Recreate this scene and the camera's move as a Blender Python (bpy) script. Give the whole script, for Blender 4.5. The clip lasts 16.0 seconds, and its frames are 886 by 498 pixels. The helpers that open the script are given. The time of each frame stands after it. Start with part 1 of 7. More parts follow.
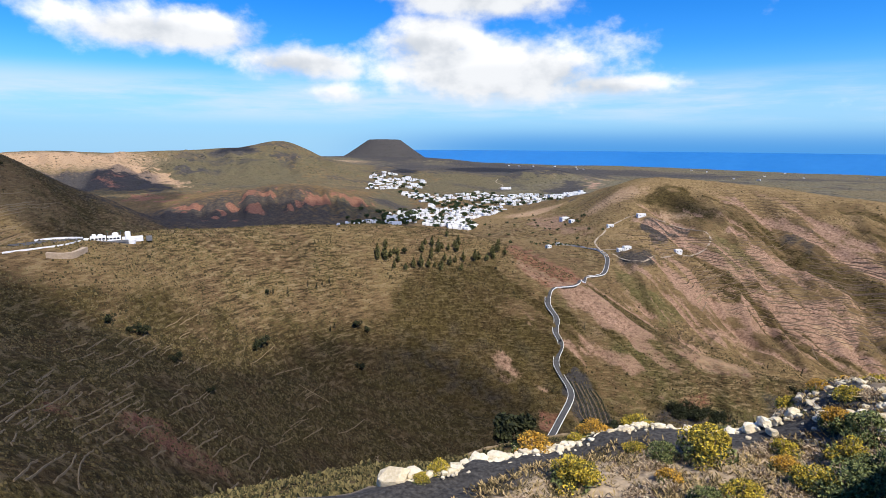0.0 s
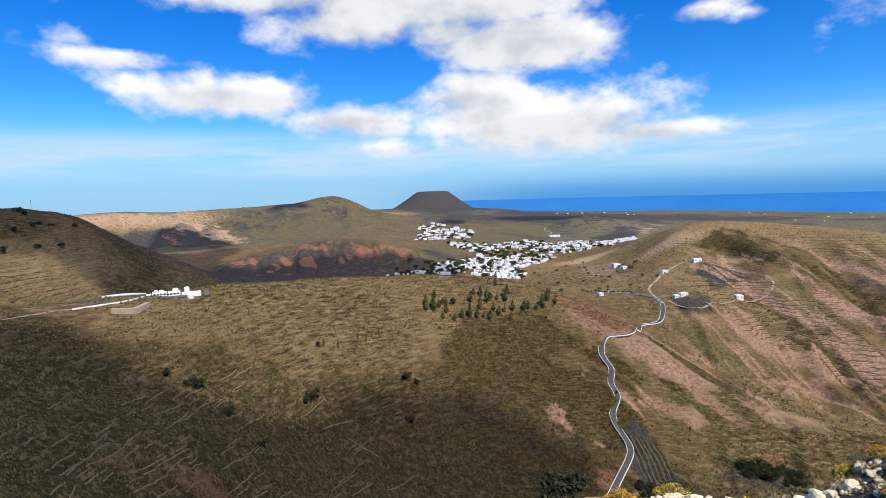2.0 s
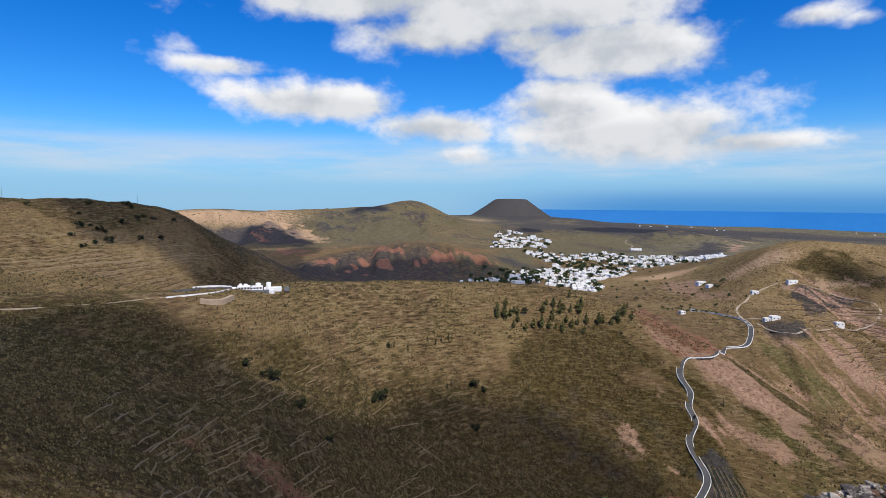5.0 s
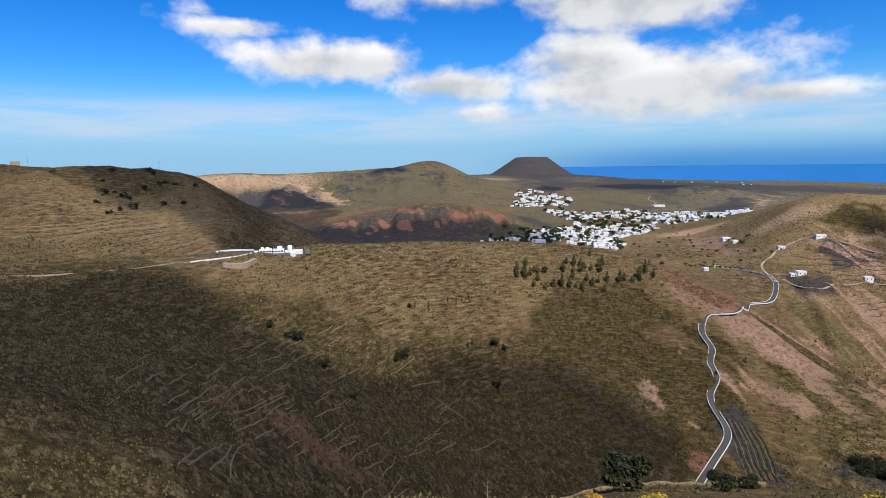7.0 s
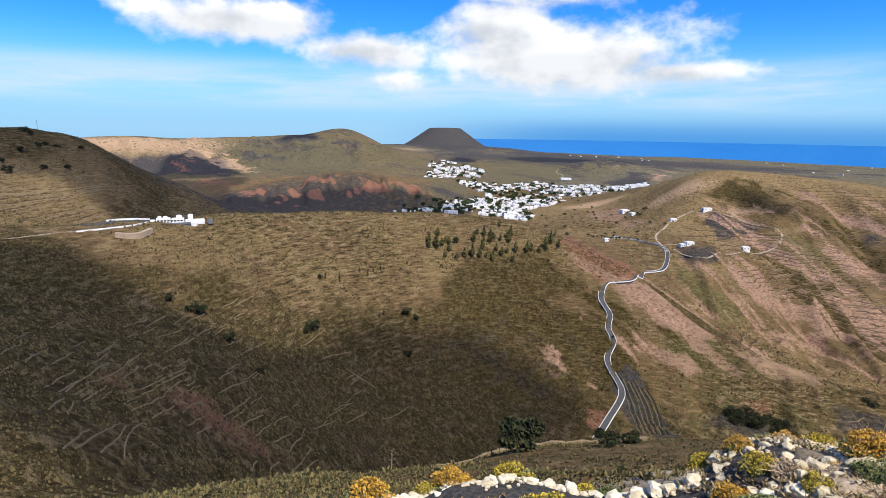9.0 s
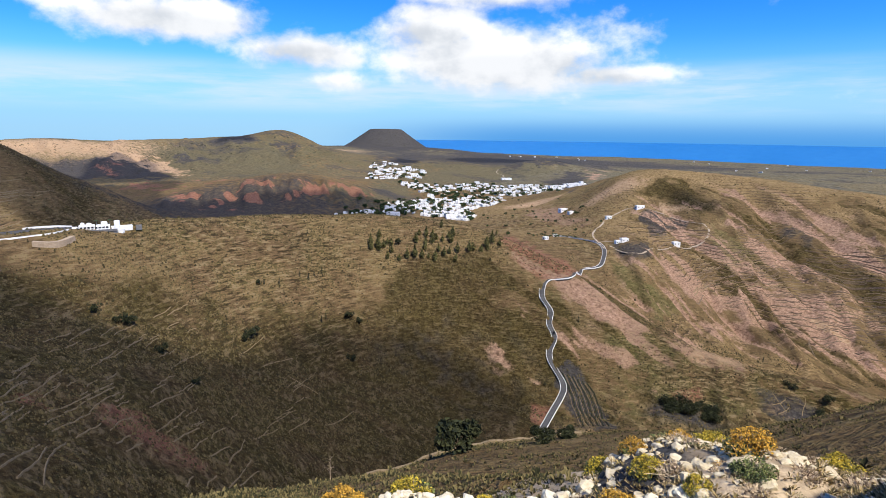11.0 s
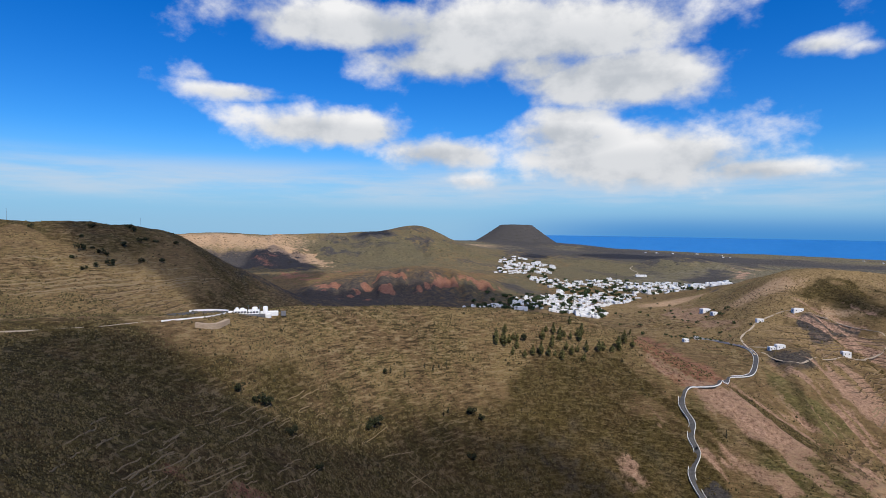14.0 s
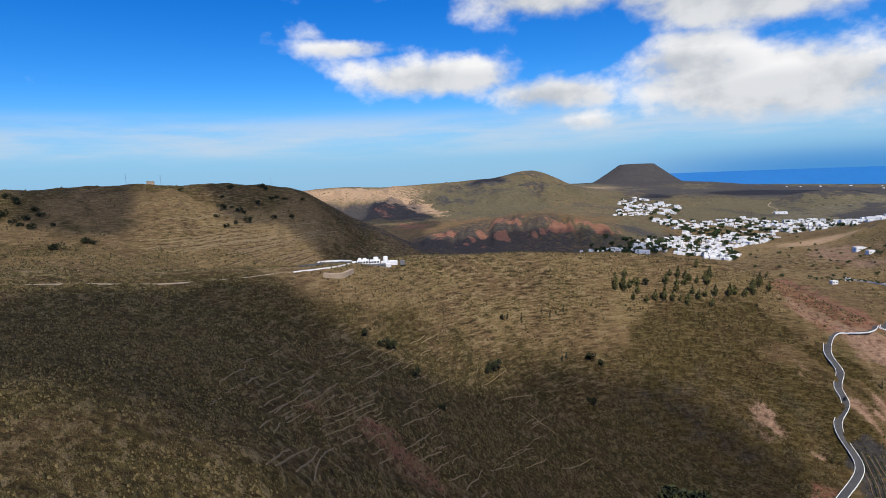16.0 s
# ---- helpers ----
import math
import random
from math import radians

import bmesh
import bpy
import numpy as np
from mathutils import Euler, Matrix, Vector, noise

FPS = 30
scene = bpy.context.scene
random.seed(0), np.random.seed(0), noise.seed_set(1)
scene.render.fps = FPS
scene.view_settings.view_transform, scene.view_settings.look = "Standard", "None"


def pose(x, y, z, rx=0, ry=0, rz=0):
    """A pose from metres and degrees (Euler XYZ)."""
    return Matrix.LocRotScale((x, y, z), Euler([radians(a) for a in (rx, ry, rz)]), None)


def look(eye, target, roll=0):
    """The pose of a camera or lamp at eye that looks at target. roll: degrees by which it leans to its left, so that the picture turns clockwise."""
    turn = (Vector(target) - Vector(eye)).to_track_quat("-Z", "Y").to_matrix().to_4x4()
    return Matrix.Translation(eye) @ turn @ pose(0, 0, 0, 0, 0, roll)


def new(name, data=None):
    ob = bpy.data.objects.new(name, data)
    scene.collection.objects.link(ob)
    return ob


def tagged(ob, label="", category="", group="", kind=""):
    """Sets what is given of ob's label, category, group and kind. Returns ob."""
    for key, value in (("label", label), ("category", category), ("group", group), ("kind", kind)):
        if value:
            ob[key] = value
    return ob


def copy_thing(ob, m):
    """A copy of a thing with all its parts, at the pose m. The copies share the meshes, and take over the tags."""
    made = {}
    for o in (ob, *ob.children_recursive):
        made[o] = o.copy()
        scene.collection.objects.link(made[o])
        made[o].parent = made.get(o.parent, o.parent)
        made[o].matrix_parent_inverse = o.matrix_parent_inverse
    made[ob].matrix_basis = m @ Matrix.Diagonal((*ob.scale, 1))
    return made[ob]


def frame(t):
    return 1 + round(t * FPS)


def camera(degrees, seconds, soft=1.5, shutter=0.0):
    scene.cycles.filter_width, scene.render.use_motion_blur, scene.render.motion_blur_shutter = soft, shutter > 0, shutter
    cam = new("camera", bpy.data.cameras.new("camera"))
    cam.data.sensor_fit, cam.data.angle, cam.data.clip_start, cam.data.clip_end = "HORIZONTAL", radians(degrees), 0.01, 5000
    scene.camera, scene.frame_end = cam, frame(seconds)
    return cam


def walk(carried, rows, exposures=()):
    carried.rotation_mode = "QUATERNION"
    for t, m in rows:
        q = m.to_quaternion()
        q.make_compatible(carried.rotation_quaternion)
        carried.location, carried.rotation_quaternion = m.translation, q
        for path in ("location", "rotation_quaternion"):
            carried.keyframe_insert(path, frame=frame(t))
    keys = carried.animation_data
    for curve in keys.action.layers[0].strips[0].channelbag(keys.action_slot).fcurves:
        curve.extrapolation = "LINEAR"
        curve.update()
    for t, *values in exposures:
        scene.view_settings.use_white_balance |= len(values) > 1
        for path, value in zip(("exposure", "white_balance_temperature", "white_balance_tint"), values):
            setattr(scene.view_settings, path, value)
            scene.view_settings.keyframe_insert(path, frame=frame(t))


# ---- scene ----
EYE = 1.55
ROUTE = [
    (0, 0.000, 0.000, 1.550, 79.35, -0.29, -0.00),
    (0.5, 0.310, 0.193, 1.549, 80.04, 0.20, 2.22),
    (1, 0.619, 0.386, 1.548, 80.74, 1.67, 3.64),
    (1.5, 0.927, 0.579, 1.547, 82.80, 1.70, 4.57),
    (2, 1.235, 0.772, 1.546, 84.40, 1.57, 4.73),
    (2.5, 1.545, 0.965, 1.545, 84.59, 0.62, 6.63),
    (3, 1.857, 1.158, 1.544, 85.32, 1.08, 4.06),
    (3.5, 2.173, 1.349, 1.542, 85.86, 0.30, 1.12),
    (4, 2.494, 1.540, 1.540, 86.22, -0.12, 6.66),
    (4.2, 2.624, 1.616, 1.539, 85.97, -0.10, 8.50),
    (6.3, 4.029, 2.403, 1.526, 83.64, -0.26, 14.54),
    (6.5, 4.165, 2.478, 1.525, 83.07, 0.08, 14.72),
    (7, 4.504, 2.665, 1.522, 81.18, 0.91, 14.52),
    (7.5, 4.842, 2.853, 1.519, 79.05, 0.96, 13.05),
    (8, 5.176, 3.043, 1.516, 78.13, 0.06, 9.80),
    (8.5, 5.509, 3.235, 1.514, 78.15, -0.03, 6.47),
    (9, 5.842, 3.428, 1.513, 78.20, -0.77, 6.03),
    (9.5, 6.175, 3.623, 1.511, 77.31, -1.28, 2.54),
    (9.7, 6.308, 3.701, 1.510, 76.96, -1.13, 0.67),
    (11.8, 7.690, 4.513, 1.505, 81.44, -0.32, 0.45),
    (12, 7.819, 4.588, 1.505, 82.48, -0.74, 1.92),
    (12.5, 8.142, 4.776, 1.503, 84.34, -0.84, 3.95),
    (13, 8.462, 4.961, 1.502, 86.12, -0.98, 5.05),
    (13.5, 8.780, 5.146, 1.501, 87.27, -0.69, 8.21),
    (14, 9.096, 5.329, 1.499, 87.67, -0.69, 13.19),
    (14.5, 9.412, 5.511, 1.498, 87.59, -1.30, 14.29),
    (15, 9.728, 5.694, 1.497, 86.81, 0.06, 16.87),
    (15.5, 10.044, 5.877, 1.495, 85.27, 1.70, 22.34),
    (16, 10.361, 6.060, 1.494, 82.52, 2.38, 24.49),
]
cam = camera(75.7, 16.0, 0.35)
walk(cam, [(t, pose(x, y, z, rx, ry, rz)) for t, x, y, z, rx, ry, rz in ROUTE],
     [(0, 0.3), (1.5, 0.25), (3.5, 0.1), (5, 0.0), (7.5, 0.1), (9, 0.3), (9.7, 0.35), (11.8, 0.3), (12.5, 0.18), (14.5, -0.1), (16, -0.02)])

# ---- world, sun ----
SUN_AZ, SUN_EL = 142.0, 55.0      # degrees clockwise from +y, and above the horizon
world = bpy.data.worlds.new("sky")
scene.world = world
world.use_nodes = True
wn, wl = world.node_tree.nodes, world.node_tree.links
wn.clear()
sky = wn.new("ShaderNodeTexSky")
sky.sky_type, sky.sun_disc = "NISHITA", False
sky.sun_elevation, sky.sun_rotation = radians(SUN_EL), radians(SUN_AZ)
sky.altitude, sky.air_density, sky.dust_density, sky.ozone_density = 600, 1.0, 0.0, 2.0
def wmath(op, a, b=None, c=None, clamp=False):
    n = wn.new("ShaderNodeMath")
    n.operation, n.use_clamp = op, clamp
    for i, v in enumerate((a, b, c)):
        if v is None:
            continue
        if isinstance(v, (int, float)):
            n.inputs[i].default_value = v
        else:
            wl.new(v, n.inputs[i])
    return n.outputs[0]


def wmix(f, a, b):
    n = wn.new("ShaderNodeMix")
    n.data_type = "RGBA"
    for i, v in ((0, f), (6, a), (7, b)):
        if isinstance(v, tuple):
            n.inputs[i].default_value = (*v, 1)
        elif isinstance(v, float):
            n.inputs[i].default_value = v
        else:
            wl.new(v, n.inputs[i])
    return n.outputs[2]


def wrange(v, a, b, lo=0.0, hi=1.0):
    n = wn.new("ShaderNodeMapRange")
    n.interpolation_type = "SMOOTHSTEP"
    wl.new(v, n.inputs[0])
    for i, x in enumerate((a, b, lo, hi)):
        n.inputs[i + 1].default_value = x
    return n.outputs[0]


def wnoise(vector, scale, detail, rough=0.55, stretch=None):
    n = wn.new("ShaderNodeTexNoise")
    n.inputs["Scale"].default_value, n.inputs["Detail"].default_value, n.inputs["Roughness"].default_value = scale, detail, rough
    if stretch:
        m = wn.new("ShaderNodeMapping")
        m.inputs["Scale"].default_value = stretch
        wl.new(vector, m.inputs[0])
        vector = m.outputs[0]
    wl.new(vector, n.inputs[0])
    return n.outputs[0]


# cumulus banks: bearing, elevation, half width, half height in degrees, density
BANKS = [(-20.3, 19.0, 15.0, 2.6, 1.15), (-5.7, 18.5, 18.0, 4.3, 1.20), (-13.3, 15.8, 10.0, 2.3, 1.00), (3.2, 14.0, 10.8, 2.8, 1.20), (-3.5, 15.3, 6.5, 2.3, 1.00), (-24.6, 9.5, 9.4, 2.0, 1.1), (-33.1, 12.2, 6.6, 1.0, 0.75),
         (-36.1, 13.5, 3.2, 1.1, 0.50), (5.4, 6.8, 11.4, 3.1, 1.25), (-1.3, 9.3, 5.5, 2.6, 1.15), (-13.5, 7.3, 6.6, 1.8, 1.10), (15.1, 5.3, 6.8, 1.2, 1.00), (-10.3, 4.6, 4.6, 1.1, 0.75), (19.4, 15.2, 3.7, 1.1, 0.85),
         (23.0, 14.4, 2.1, 0.8, 0.65), (22.3, 5.2, 1.7, 0.6, 0.65), (31.3, 14.8, 4.1, 3.4, 0.60), (34.7, 15.0, 2.9, 2.3, 0.55), (16.0, 11.1, 2.3, 1.0, 0.40)]
coord = wn.new("ShaderNodeTexCoord").outputs["Generated"]
sep = wn.new("ShaderNodeSeparateXYZ")
wl.new(coord, sep.inputs[0])
w_az = wmath("MULTIPLY", wmath("ARCTAN2", sep.outputs[0], sep.outputs[1]), 57.2958)
w_el = wmath("MULTIPLY", wmath("ARCSINE", sep.outputs[2]), 57.2958)
billow = wnoise(coord, 9.0, 8, 0.55, (1, 1, 1.5))
wisp = wnoise(coord, 34.0, 6, 0.6, (1, 1, 1.4))
cover, under = 0.0, 0.0
for c_az, c_el, c_w, c_h, c_d in BANKS:
    p = wmath("DIVIDE", wmath("SUBTRACT", w_az, c_az), c_w)
    q = wmath("DIVIDE", wmath("SUBTRACT", w_el, c_el), c_h)
    d2 = wmath("ADD", wmath("MULTIPLY", p, p), wmath("MULTIPLY", q, q))
    bell = wmath("MULTIPLY", wmath("EXPONENT", wmath("MULTIPLY", d2, -0.9)), c_d)
    cover = bell if isinstance(cover, float) else wmath("MAXIMUM", cover, bell)
    low = wmath("MULTIPLY", bell, wmath("MULTIPLY_ADD", q, -0.5, 0.35))
    under = low if isinstance(under, float) else wmath("MAXIMUM", under, low)
overhead = wrange(w_el, 25.0, 34.0, 0.0, 0.28)      # unseen broken cloud added overhead, which whitens the ambient light
dens = wmath("ADD", wmath("MAXIMUM", cover, overhead), wmath("MULTIPLY_ADD", wmath("SUBTRACT", billow, 0.5), 1.75, wmath("MULTIPLY", wmath("SUBTRACT", wisp, 0.5), 0.35)))
cloud = wrange(dens, 0.30, 0.92)
veil_noise = wnoise(coord, 2.6, 6, 0.6, (1, 1, 9))
veil = wmath("MULTIPLY", wrange(veil_noise, 0.36, 0.62, 0.12, 0.75), wmath("MULTIPLY", wrange(w_el, 1.2, 3.2), wrange(w_el, 4.2, 6.8, 0.9, 0.0)))
hue = wn.new("ShaderNodeHueSaturation")
hue.inputs["Saturation"].default_value, hue.inputs["Value"].default_value = 1.5, 1.25
wl.new(sky.outputs[0], hue.inputs["Color"])
tint = wn.new("ShaderNodeMix")
tint.data_type, tint.blend_type = "RGBA", "MULTIPLY"
tint.inputs[0].default_value, tint.inputs[7].default_value = 1.0, (0.46, 0.93, 1.40, 1)
wl.new(hue.outputs[0], tint.inputs[6])
lit_cloud = wmix(wmath("ADD", wrange(under, 0.05, 0.45, 0.0, 0.55), wrange(billow, 0.62, 0.38, -0.1, 0.35), clamp=True), (11.5, 11.5, 11.6), (6.0, 6.5, 7.2))
hazy = wmix(wrange(w_el, 0.0, 9.0, 0.88, 0.0), tint.outputs[2], (3.3, 6.1, 9.6))
seaward = wrange(w_az, -14.0, 10.0)
over_sea = wmath("MULTIPLY", seaward, wrange(w_el, 2.4, -0.2, 0.0, 0.7))      # the deep blue band above the sea
hazy = wmix(over_sea, hazy, (1.5, 4.4, 8.6))
hazy = wmix(wmath("MULTIPLY", seaward, wrange(w_el, 1.5, -0.8, 0.0, 0.97)), hazy, (0.9, 3.5, 8.0))
blue = wmix(veil, hazy, (7.6, 8.5, 9.7))
bg = wn.new("ShaderNodeBackground")
bg.inputs["Strength"].default_value = 0.082
wout = wn.new("ShaderNodeOutputWorld")
wl.new(wmix(cloud, blue, lit_cloud), bg.inputs[0])
wl.new(bg.outputs[0], wout.inputs[0])
sun = new("sun", bpy.data.lights.new("sun", "SUN"))
sun.data.energy, sun.data.angle, sun.data.color = 5.0, radians(0.8), (1.0, 0.95, 0.87)
sa, se = radians(SUN_AZ), radians(SUN_EL)
TO_SUN = Vector((math.sin(sa) * math.cos(se), math.cos(sa) * math.cos(se), math.sin(se)))
sun.matrix_world = look(TO_SUN * 100, (0, 0, 0))

# ---- materials ----
def material(name, colour, rough=0.9, metal=0.0):
    m = bpy.data.materials.new(name)
    m.use_nodes = True
    b = m.node_tree.nodes["Principled BSDF"]
    b.inputs["Base Color"].default_value = (*colour, 1)
    b.inputs["Roughness"].default_value, b.inputs["Metallic"].default_value = rough, metal
    b.inputs["Specular IOR Level"].default_value = 0.25
    return m


def mottled(name, dark, light, size, rough=0.9, bump=0.3, fine=8.0, island=0.0, per_object=0.0, depth=None):
    """Two colours mixed by noise of that size in metres and by finer grain, with relief."""
    m = material(name, dark, rough)
    n, l = m.node_tree.nodes, m.node_tree.links
    b = n["Principled BSDF"]
    geo = n.new("ShaderNodeNewGeometry")
    big, small = n.new("ShaderNodeTexNoise"), n.new("ShaderNodeTexNoise")
    for tex, s, det in ((big, 1 / size, 4), (small, fine / size, 5)):
        tex.inputs["Scale"].default_value, tex.inputs["Detail"].default_value = s, det
        l.new(geo.outputs["Position"], tex.inputs["Vector"])
    mix = n.new("ShaderNodeMath")
    mix.operation = "MULTIPLY_ADD"
    l.new(small.outputs[0], mix.inputs[0])
    mix.inputs[1].default_value = 0.7
    half = n.new("ShaderNodeMath")
    half.operation = "MULTIPLY"
    l.new(big.outputs[0], half.inputs[0])
    half.inputs[1].default_value = 0.6
    l.new(half.outputs[0], mix.inputs[2])
    last = mix
    for source, amount in ((geo.outputs["Random Per Island"], island), (None, per_object)):
        if amount:
            if source is None:
                info = n.new("ShaderNodeObjectInfo")
                source = info.outputs["Random"]
            add = n.new("ShaderNodeMath")
            add.operation = "MULTIPLY_ADD"
            l.new(source, add.inputs[0])
            add.inputs[1].default_value = amount
            l.new(last.outputs[0], add.inputs[2])
            shift = n.new("ShaderNodeMath")
            shift.operation = "SUBTRACT"
            l.new(add.outputs[0], shift.inputs[0])
            shift.inputs[1].default_value = amount / 2
            last = shift
    ramp = n.new("ShaderNodeValToRGB")
    ramp.color_ramp.elements[0].position, ramp.color_ramp.elements[0].color = 0.42, (*dark, 1)
    ramp.color_ramp.elements[1].position, ramp.color_ramp.elements[1].color = 0.88, (*light, 1)
    l.new(last.outputs[0], ramp.inputs[0])
    l.new(ramp.outputs[0], b.inputs["Base Color"])
    if bump:
        bp = n.new("ShaderNodeBump")
        bp.inputs["Strength"].default_value = bump
        bp.inputs["Distance"].default_value = depth or size / fine
        l.new(small.outputs[0], bp.inputs["Height"])
        l.new(bp.outputs[0], b.inputs["Normal"])
    return m


WHITE = mottled("white_lime_wash", (0.70, 0.69, 0.66), (0.85, 0.84, 0.81), 2.0, 0.8, 0.1)
ASPHALT = mottled("asphalt", (0.045, 0.045, 0.047), (0.085, 0.083, 0.08), 6.0, 0.9, 0.2)


def ground_material():
    """Hillside soil: brown to olive, with ochre, red, pink, green, dark and pale soils where the attributes say so;
    some of them also hold painted shade and sunlight.
    """
    m = material("hillside_soil", (0.12, 0.09, 0.05), 1.0)
    n, l = m.node_tree.nodes, m.node_tree.links
    b = n["Principled BSDF"]
    b.inputs["Specular IOR Level"].default_value = 0.05
    geo = n.new("ShaderNodeNewGeometry")

    def tex(size, detail=5, rough=0.6):
        t = n.new("ShaderNodeTexNoise")
        t.inputs["Scale"].default_value, t.inputs["Detail"].default_value = 1 / size, detail
        t.inputs["Roughness"].default_value = rough
        l.new(geo.outputs["Position"], t.inputs["Vector"])
        return t.outputs[0]

    def ramp(source, a, ca, z, cz):
        r = n.new("ShaderNodeValToRGB")
        r.color_ramp.elements[0].position, r.color_ramp.elements[0].color = a, (*ca, 1)
        r.color_ramp.elements[1].position, r.color_ramp.elements[1].color = z, (*cz, 1)
        l.new(source, r.inputs[0])
        return r.outputs[0]

    def mixed(factor, a, c):
        x = n.new("ShaderNodeMix")
        x.data_type = "RGBA"
        l.new(factor, x.inputs[0])
        l.new(a, x.inputs[6])
        l.new(c, x.inputs[7])
        return x.outputs[2]

    def attr(name):
        a = n.new("ShaderNodeAttribute")
        a.attribute_name = name
        return a.outputs["Fac"]

    def times(a, c, k=1.0, add=0.0):
        x = n.new("ShaderNodeMath")
        x.operation = "MULTIPLY"
        l.new(a, x.inputs[0])
        l.new(c, x.inputs[1])
        y = n.new("ShaderNodeMath")
        y.operation, y.use_clamp = "MULTIPLY_ADD", True
        l.new(x.outputs[0], y.inputs[0])
        y.inputs[1].default_value, y.inputs[2].default_value = k, add
        return y.outputs[0]

    wide, mid, grain, tuft = tex(90), tex(14), tex(3.2, 5, 0.75), tex(0.6, 4, 0.7)
    soil = ramp(wide, 0.35, (0.150, 0.097, 0.047), 0.65, (0.225, 0.150, 0.070))
    soil = mixed(ramp(mid, 0.4, (0, 0, 0), 0.7, (1, 1, 1)), soil, ramp(grain, 0.42, (0.055, 0.037, 0.018), 0.60, (0.27, 0.19, 0.088)))
    # edges of each soil are ragged at the size of tufts and gullies
    edge = n.new("ShaderNodeMath")
    edge.operation = "MULTIPLY_ADD"
    l.new(grain, edge.inputs[0])
    edge.inputs[1].default_value = 0.55
    l.new(mid, edge.inputs[2])

    def crisp(name):
        value = attr(name)
        lifted, near_zero, sharp = n.new("ShaderNodeMath"), n.new("ShaderNodeMath"), n.new("ShaderNodeMath")
        lifted.operation = "MULTIPLY_ADD"
        l.new(edge.outputs[0], lifted.inputs[0])
        lifted.inputs[1].default_value = 1.5
        l.new(value, lifted.inputs[2])
        sharp.operation, sharp.use_clamp = "MULTIPLY_ADD", True
        l.new(lifted.outputs[0], sharp.inputs[0])
        sharp.inputs[1].default_value, sharp.inputs[2].default_value = 2.6, -3.55
        near_zero.operation, near_zero.use_clamp = "MULTIPLY", True
        l.new(value, near_zero.inputs[0])
        near_zero.inputs[1].default_value = 2.5
        return times(sharp.outputs[0], near_zero.outputs[0], 0.92)

    # the heath and sage colours also hold shade painted into the soil
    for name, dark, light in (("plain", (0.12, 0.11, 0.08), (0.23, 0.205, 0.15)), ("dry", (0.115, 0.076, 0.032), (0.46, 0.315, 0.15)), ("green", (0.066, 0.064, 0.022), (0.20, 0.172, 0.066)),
                              ("heath_and_shade", (0.027, 0.0205, 0.0068), (0.098, 0.072, 0.0245)), ("sage_and_shade", (0.058, 0.053, 0.031), (0.17, 0.148, 0.088)), ("dark", (0.033, 0.032, 0.035), (0.082, 0.075, 0.071)), ("red", (0.17, 0.070, 0.045), (0.40, 0.19, 0.125)),
                              ("pink", (0.20, 0.117, 0.075), (0.58, 0.365, 0.255)), ("ochre", (0.34, 0.21, 0.115), (0.52, 0.36, 0.22))):
        soil = mixed(crisp(name), soil, ramp(grain, 0.38, dark, 0.62, light))
    # low scrub: dark and pale tufts between bare soil
    speck = ramp(grain, 0.49, (0, 0, 0), 0.53, (1, 1, 1))
    soil = mixed(times(speck, attr("scrub"), 1.0), soil, ramp(tuft, 0.35, (0.046, 0.038, 0.014), 0.7, (0.165, 0.130, 0.050)))
    # sheep tracks and terracettes: broken pale and dark streaks that follow the contour
    level = n.new("ShaderNodeMapping")
    level.inputs["Scale"].default_value = (0.11, 0.11, 0.72)
    l.new(geo.outputs["Position"], level.inputs[0])
    lines = n.new("ShaderNodeTexNoise")
    lines.inputs["Scale"].default_value, lines.inputs["Detail"].default_value, lines.inputs["Roughness"].default_value = 1.0, 5, 0.65
    l.new(level.outputs[0], lines.inputs["Vector"])
    rust = ramp(tex(30, 5, 0.65), 0.44, (0, 0, 0), 0.60, (0.55, 0.55, 0.55))
    soil = mixed(times(rust, attr("scrub"), 0.9), soil, ramp(grain, 0.38, (0.075, 0.042, 0.025), 0.62, (0.19, 0.105, 0.062)))
    for lo, hi, amount, colour in ((0.54, 0.60, 0.75, (0.30, 0.22, 0.118)), (0.46, 0.40, 0.85, (0.032, 0.025, 0.013))):
        band = n.new("ShaderNodeMapRange")
        l.new(lines.outputs[0], band.inputs[0])
        for k, v in enumerate((lo, hi, 0.0, amount)):
            band.inputs[k + 1].default_value = v
        flat = n.new("ShaderNodeRGB")
        flat.outputs[0].default_value = (*colour, 1)
        soil = mixed(times(band.outputs[0], attr("scrub"), 1.0), soil, flat.outputs[0])
    # old cultivation terraces: dark risers and pale treads, level along the hillside
    place = n.new("ShaderNodeSeparateXYZ")
    l.new(geo.outputs["Position"], place.inputs[0])
    level_z = n.new("ShaderNodeMath")
    level_z.operation = "MULTIPLY_ADD"
    l.new(tex(34, 4, 0.6), level_z.inputs[0])
    level_z.inputs[1].default_value = 4.5
    l.new(place.outputs[2], level_z.inputs[2])
    turns, tread = n.new("ShaderNodeMath"), n.new("ShaderNodeMath")
    turns.operation, tread.operation = "MULTIPLY", "FRACT"
    l.new(level_z.outputs[0], turns.inputs[0])
    turns.inputs[1].default_value = 1 / 3.6
    l.new(turns.outputs[0], tread.inputs[0])
    gappy = ramp(tex(20, 4, 0.6), 0.40, (0, 0, 0), 0.52, (1, 1, 1))
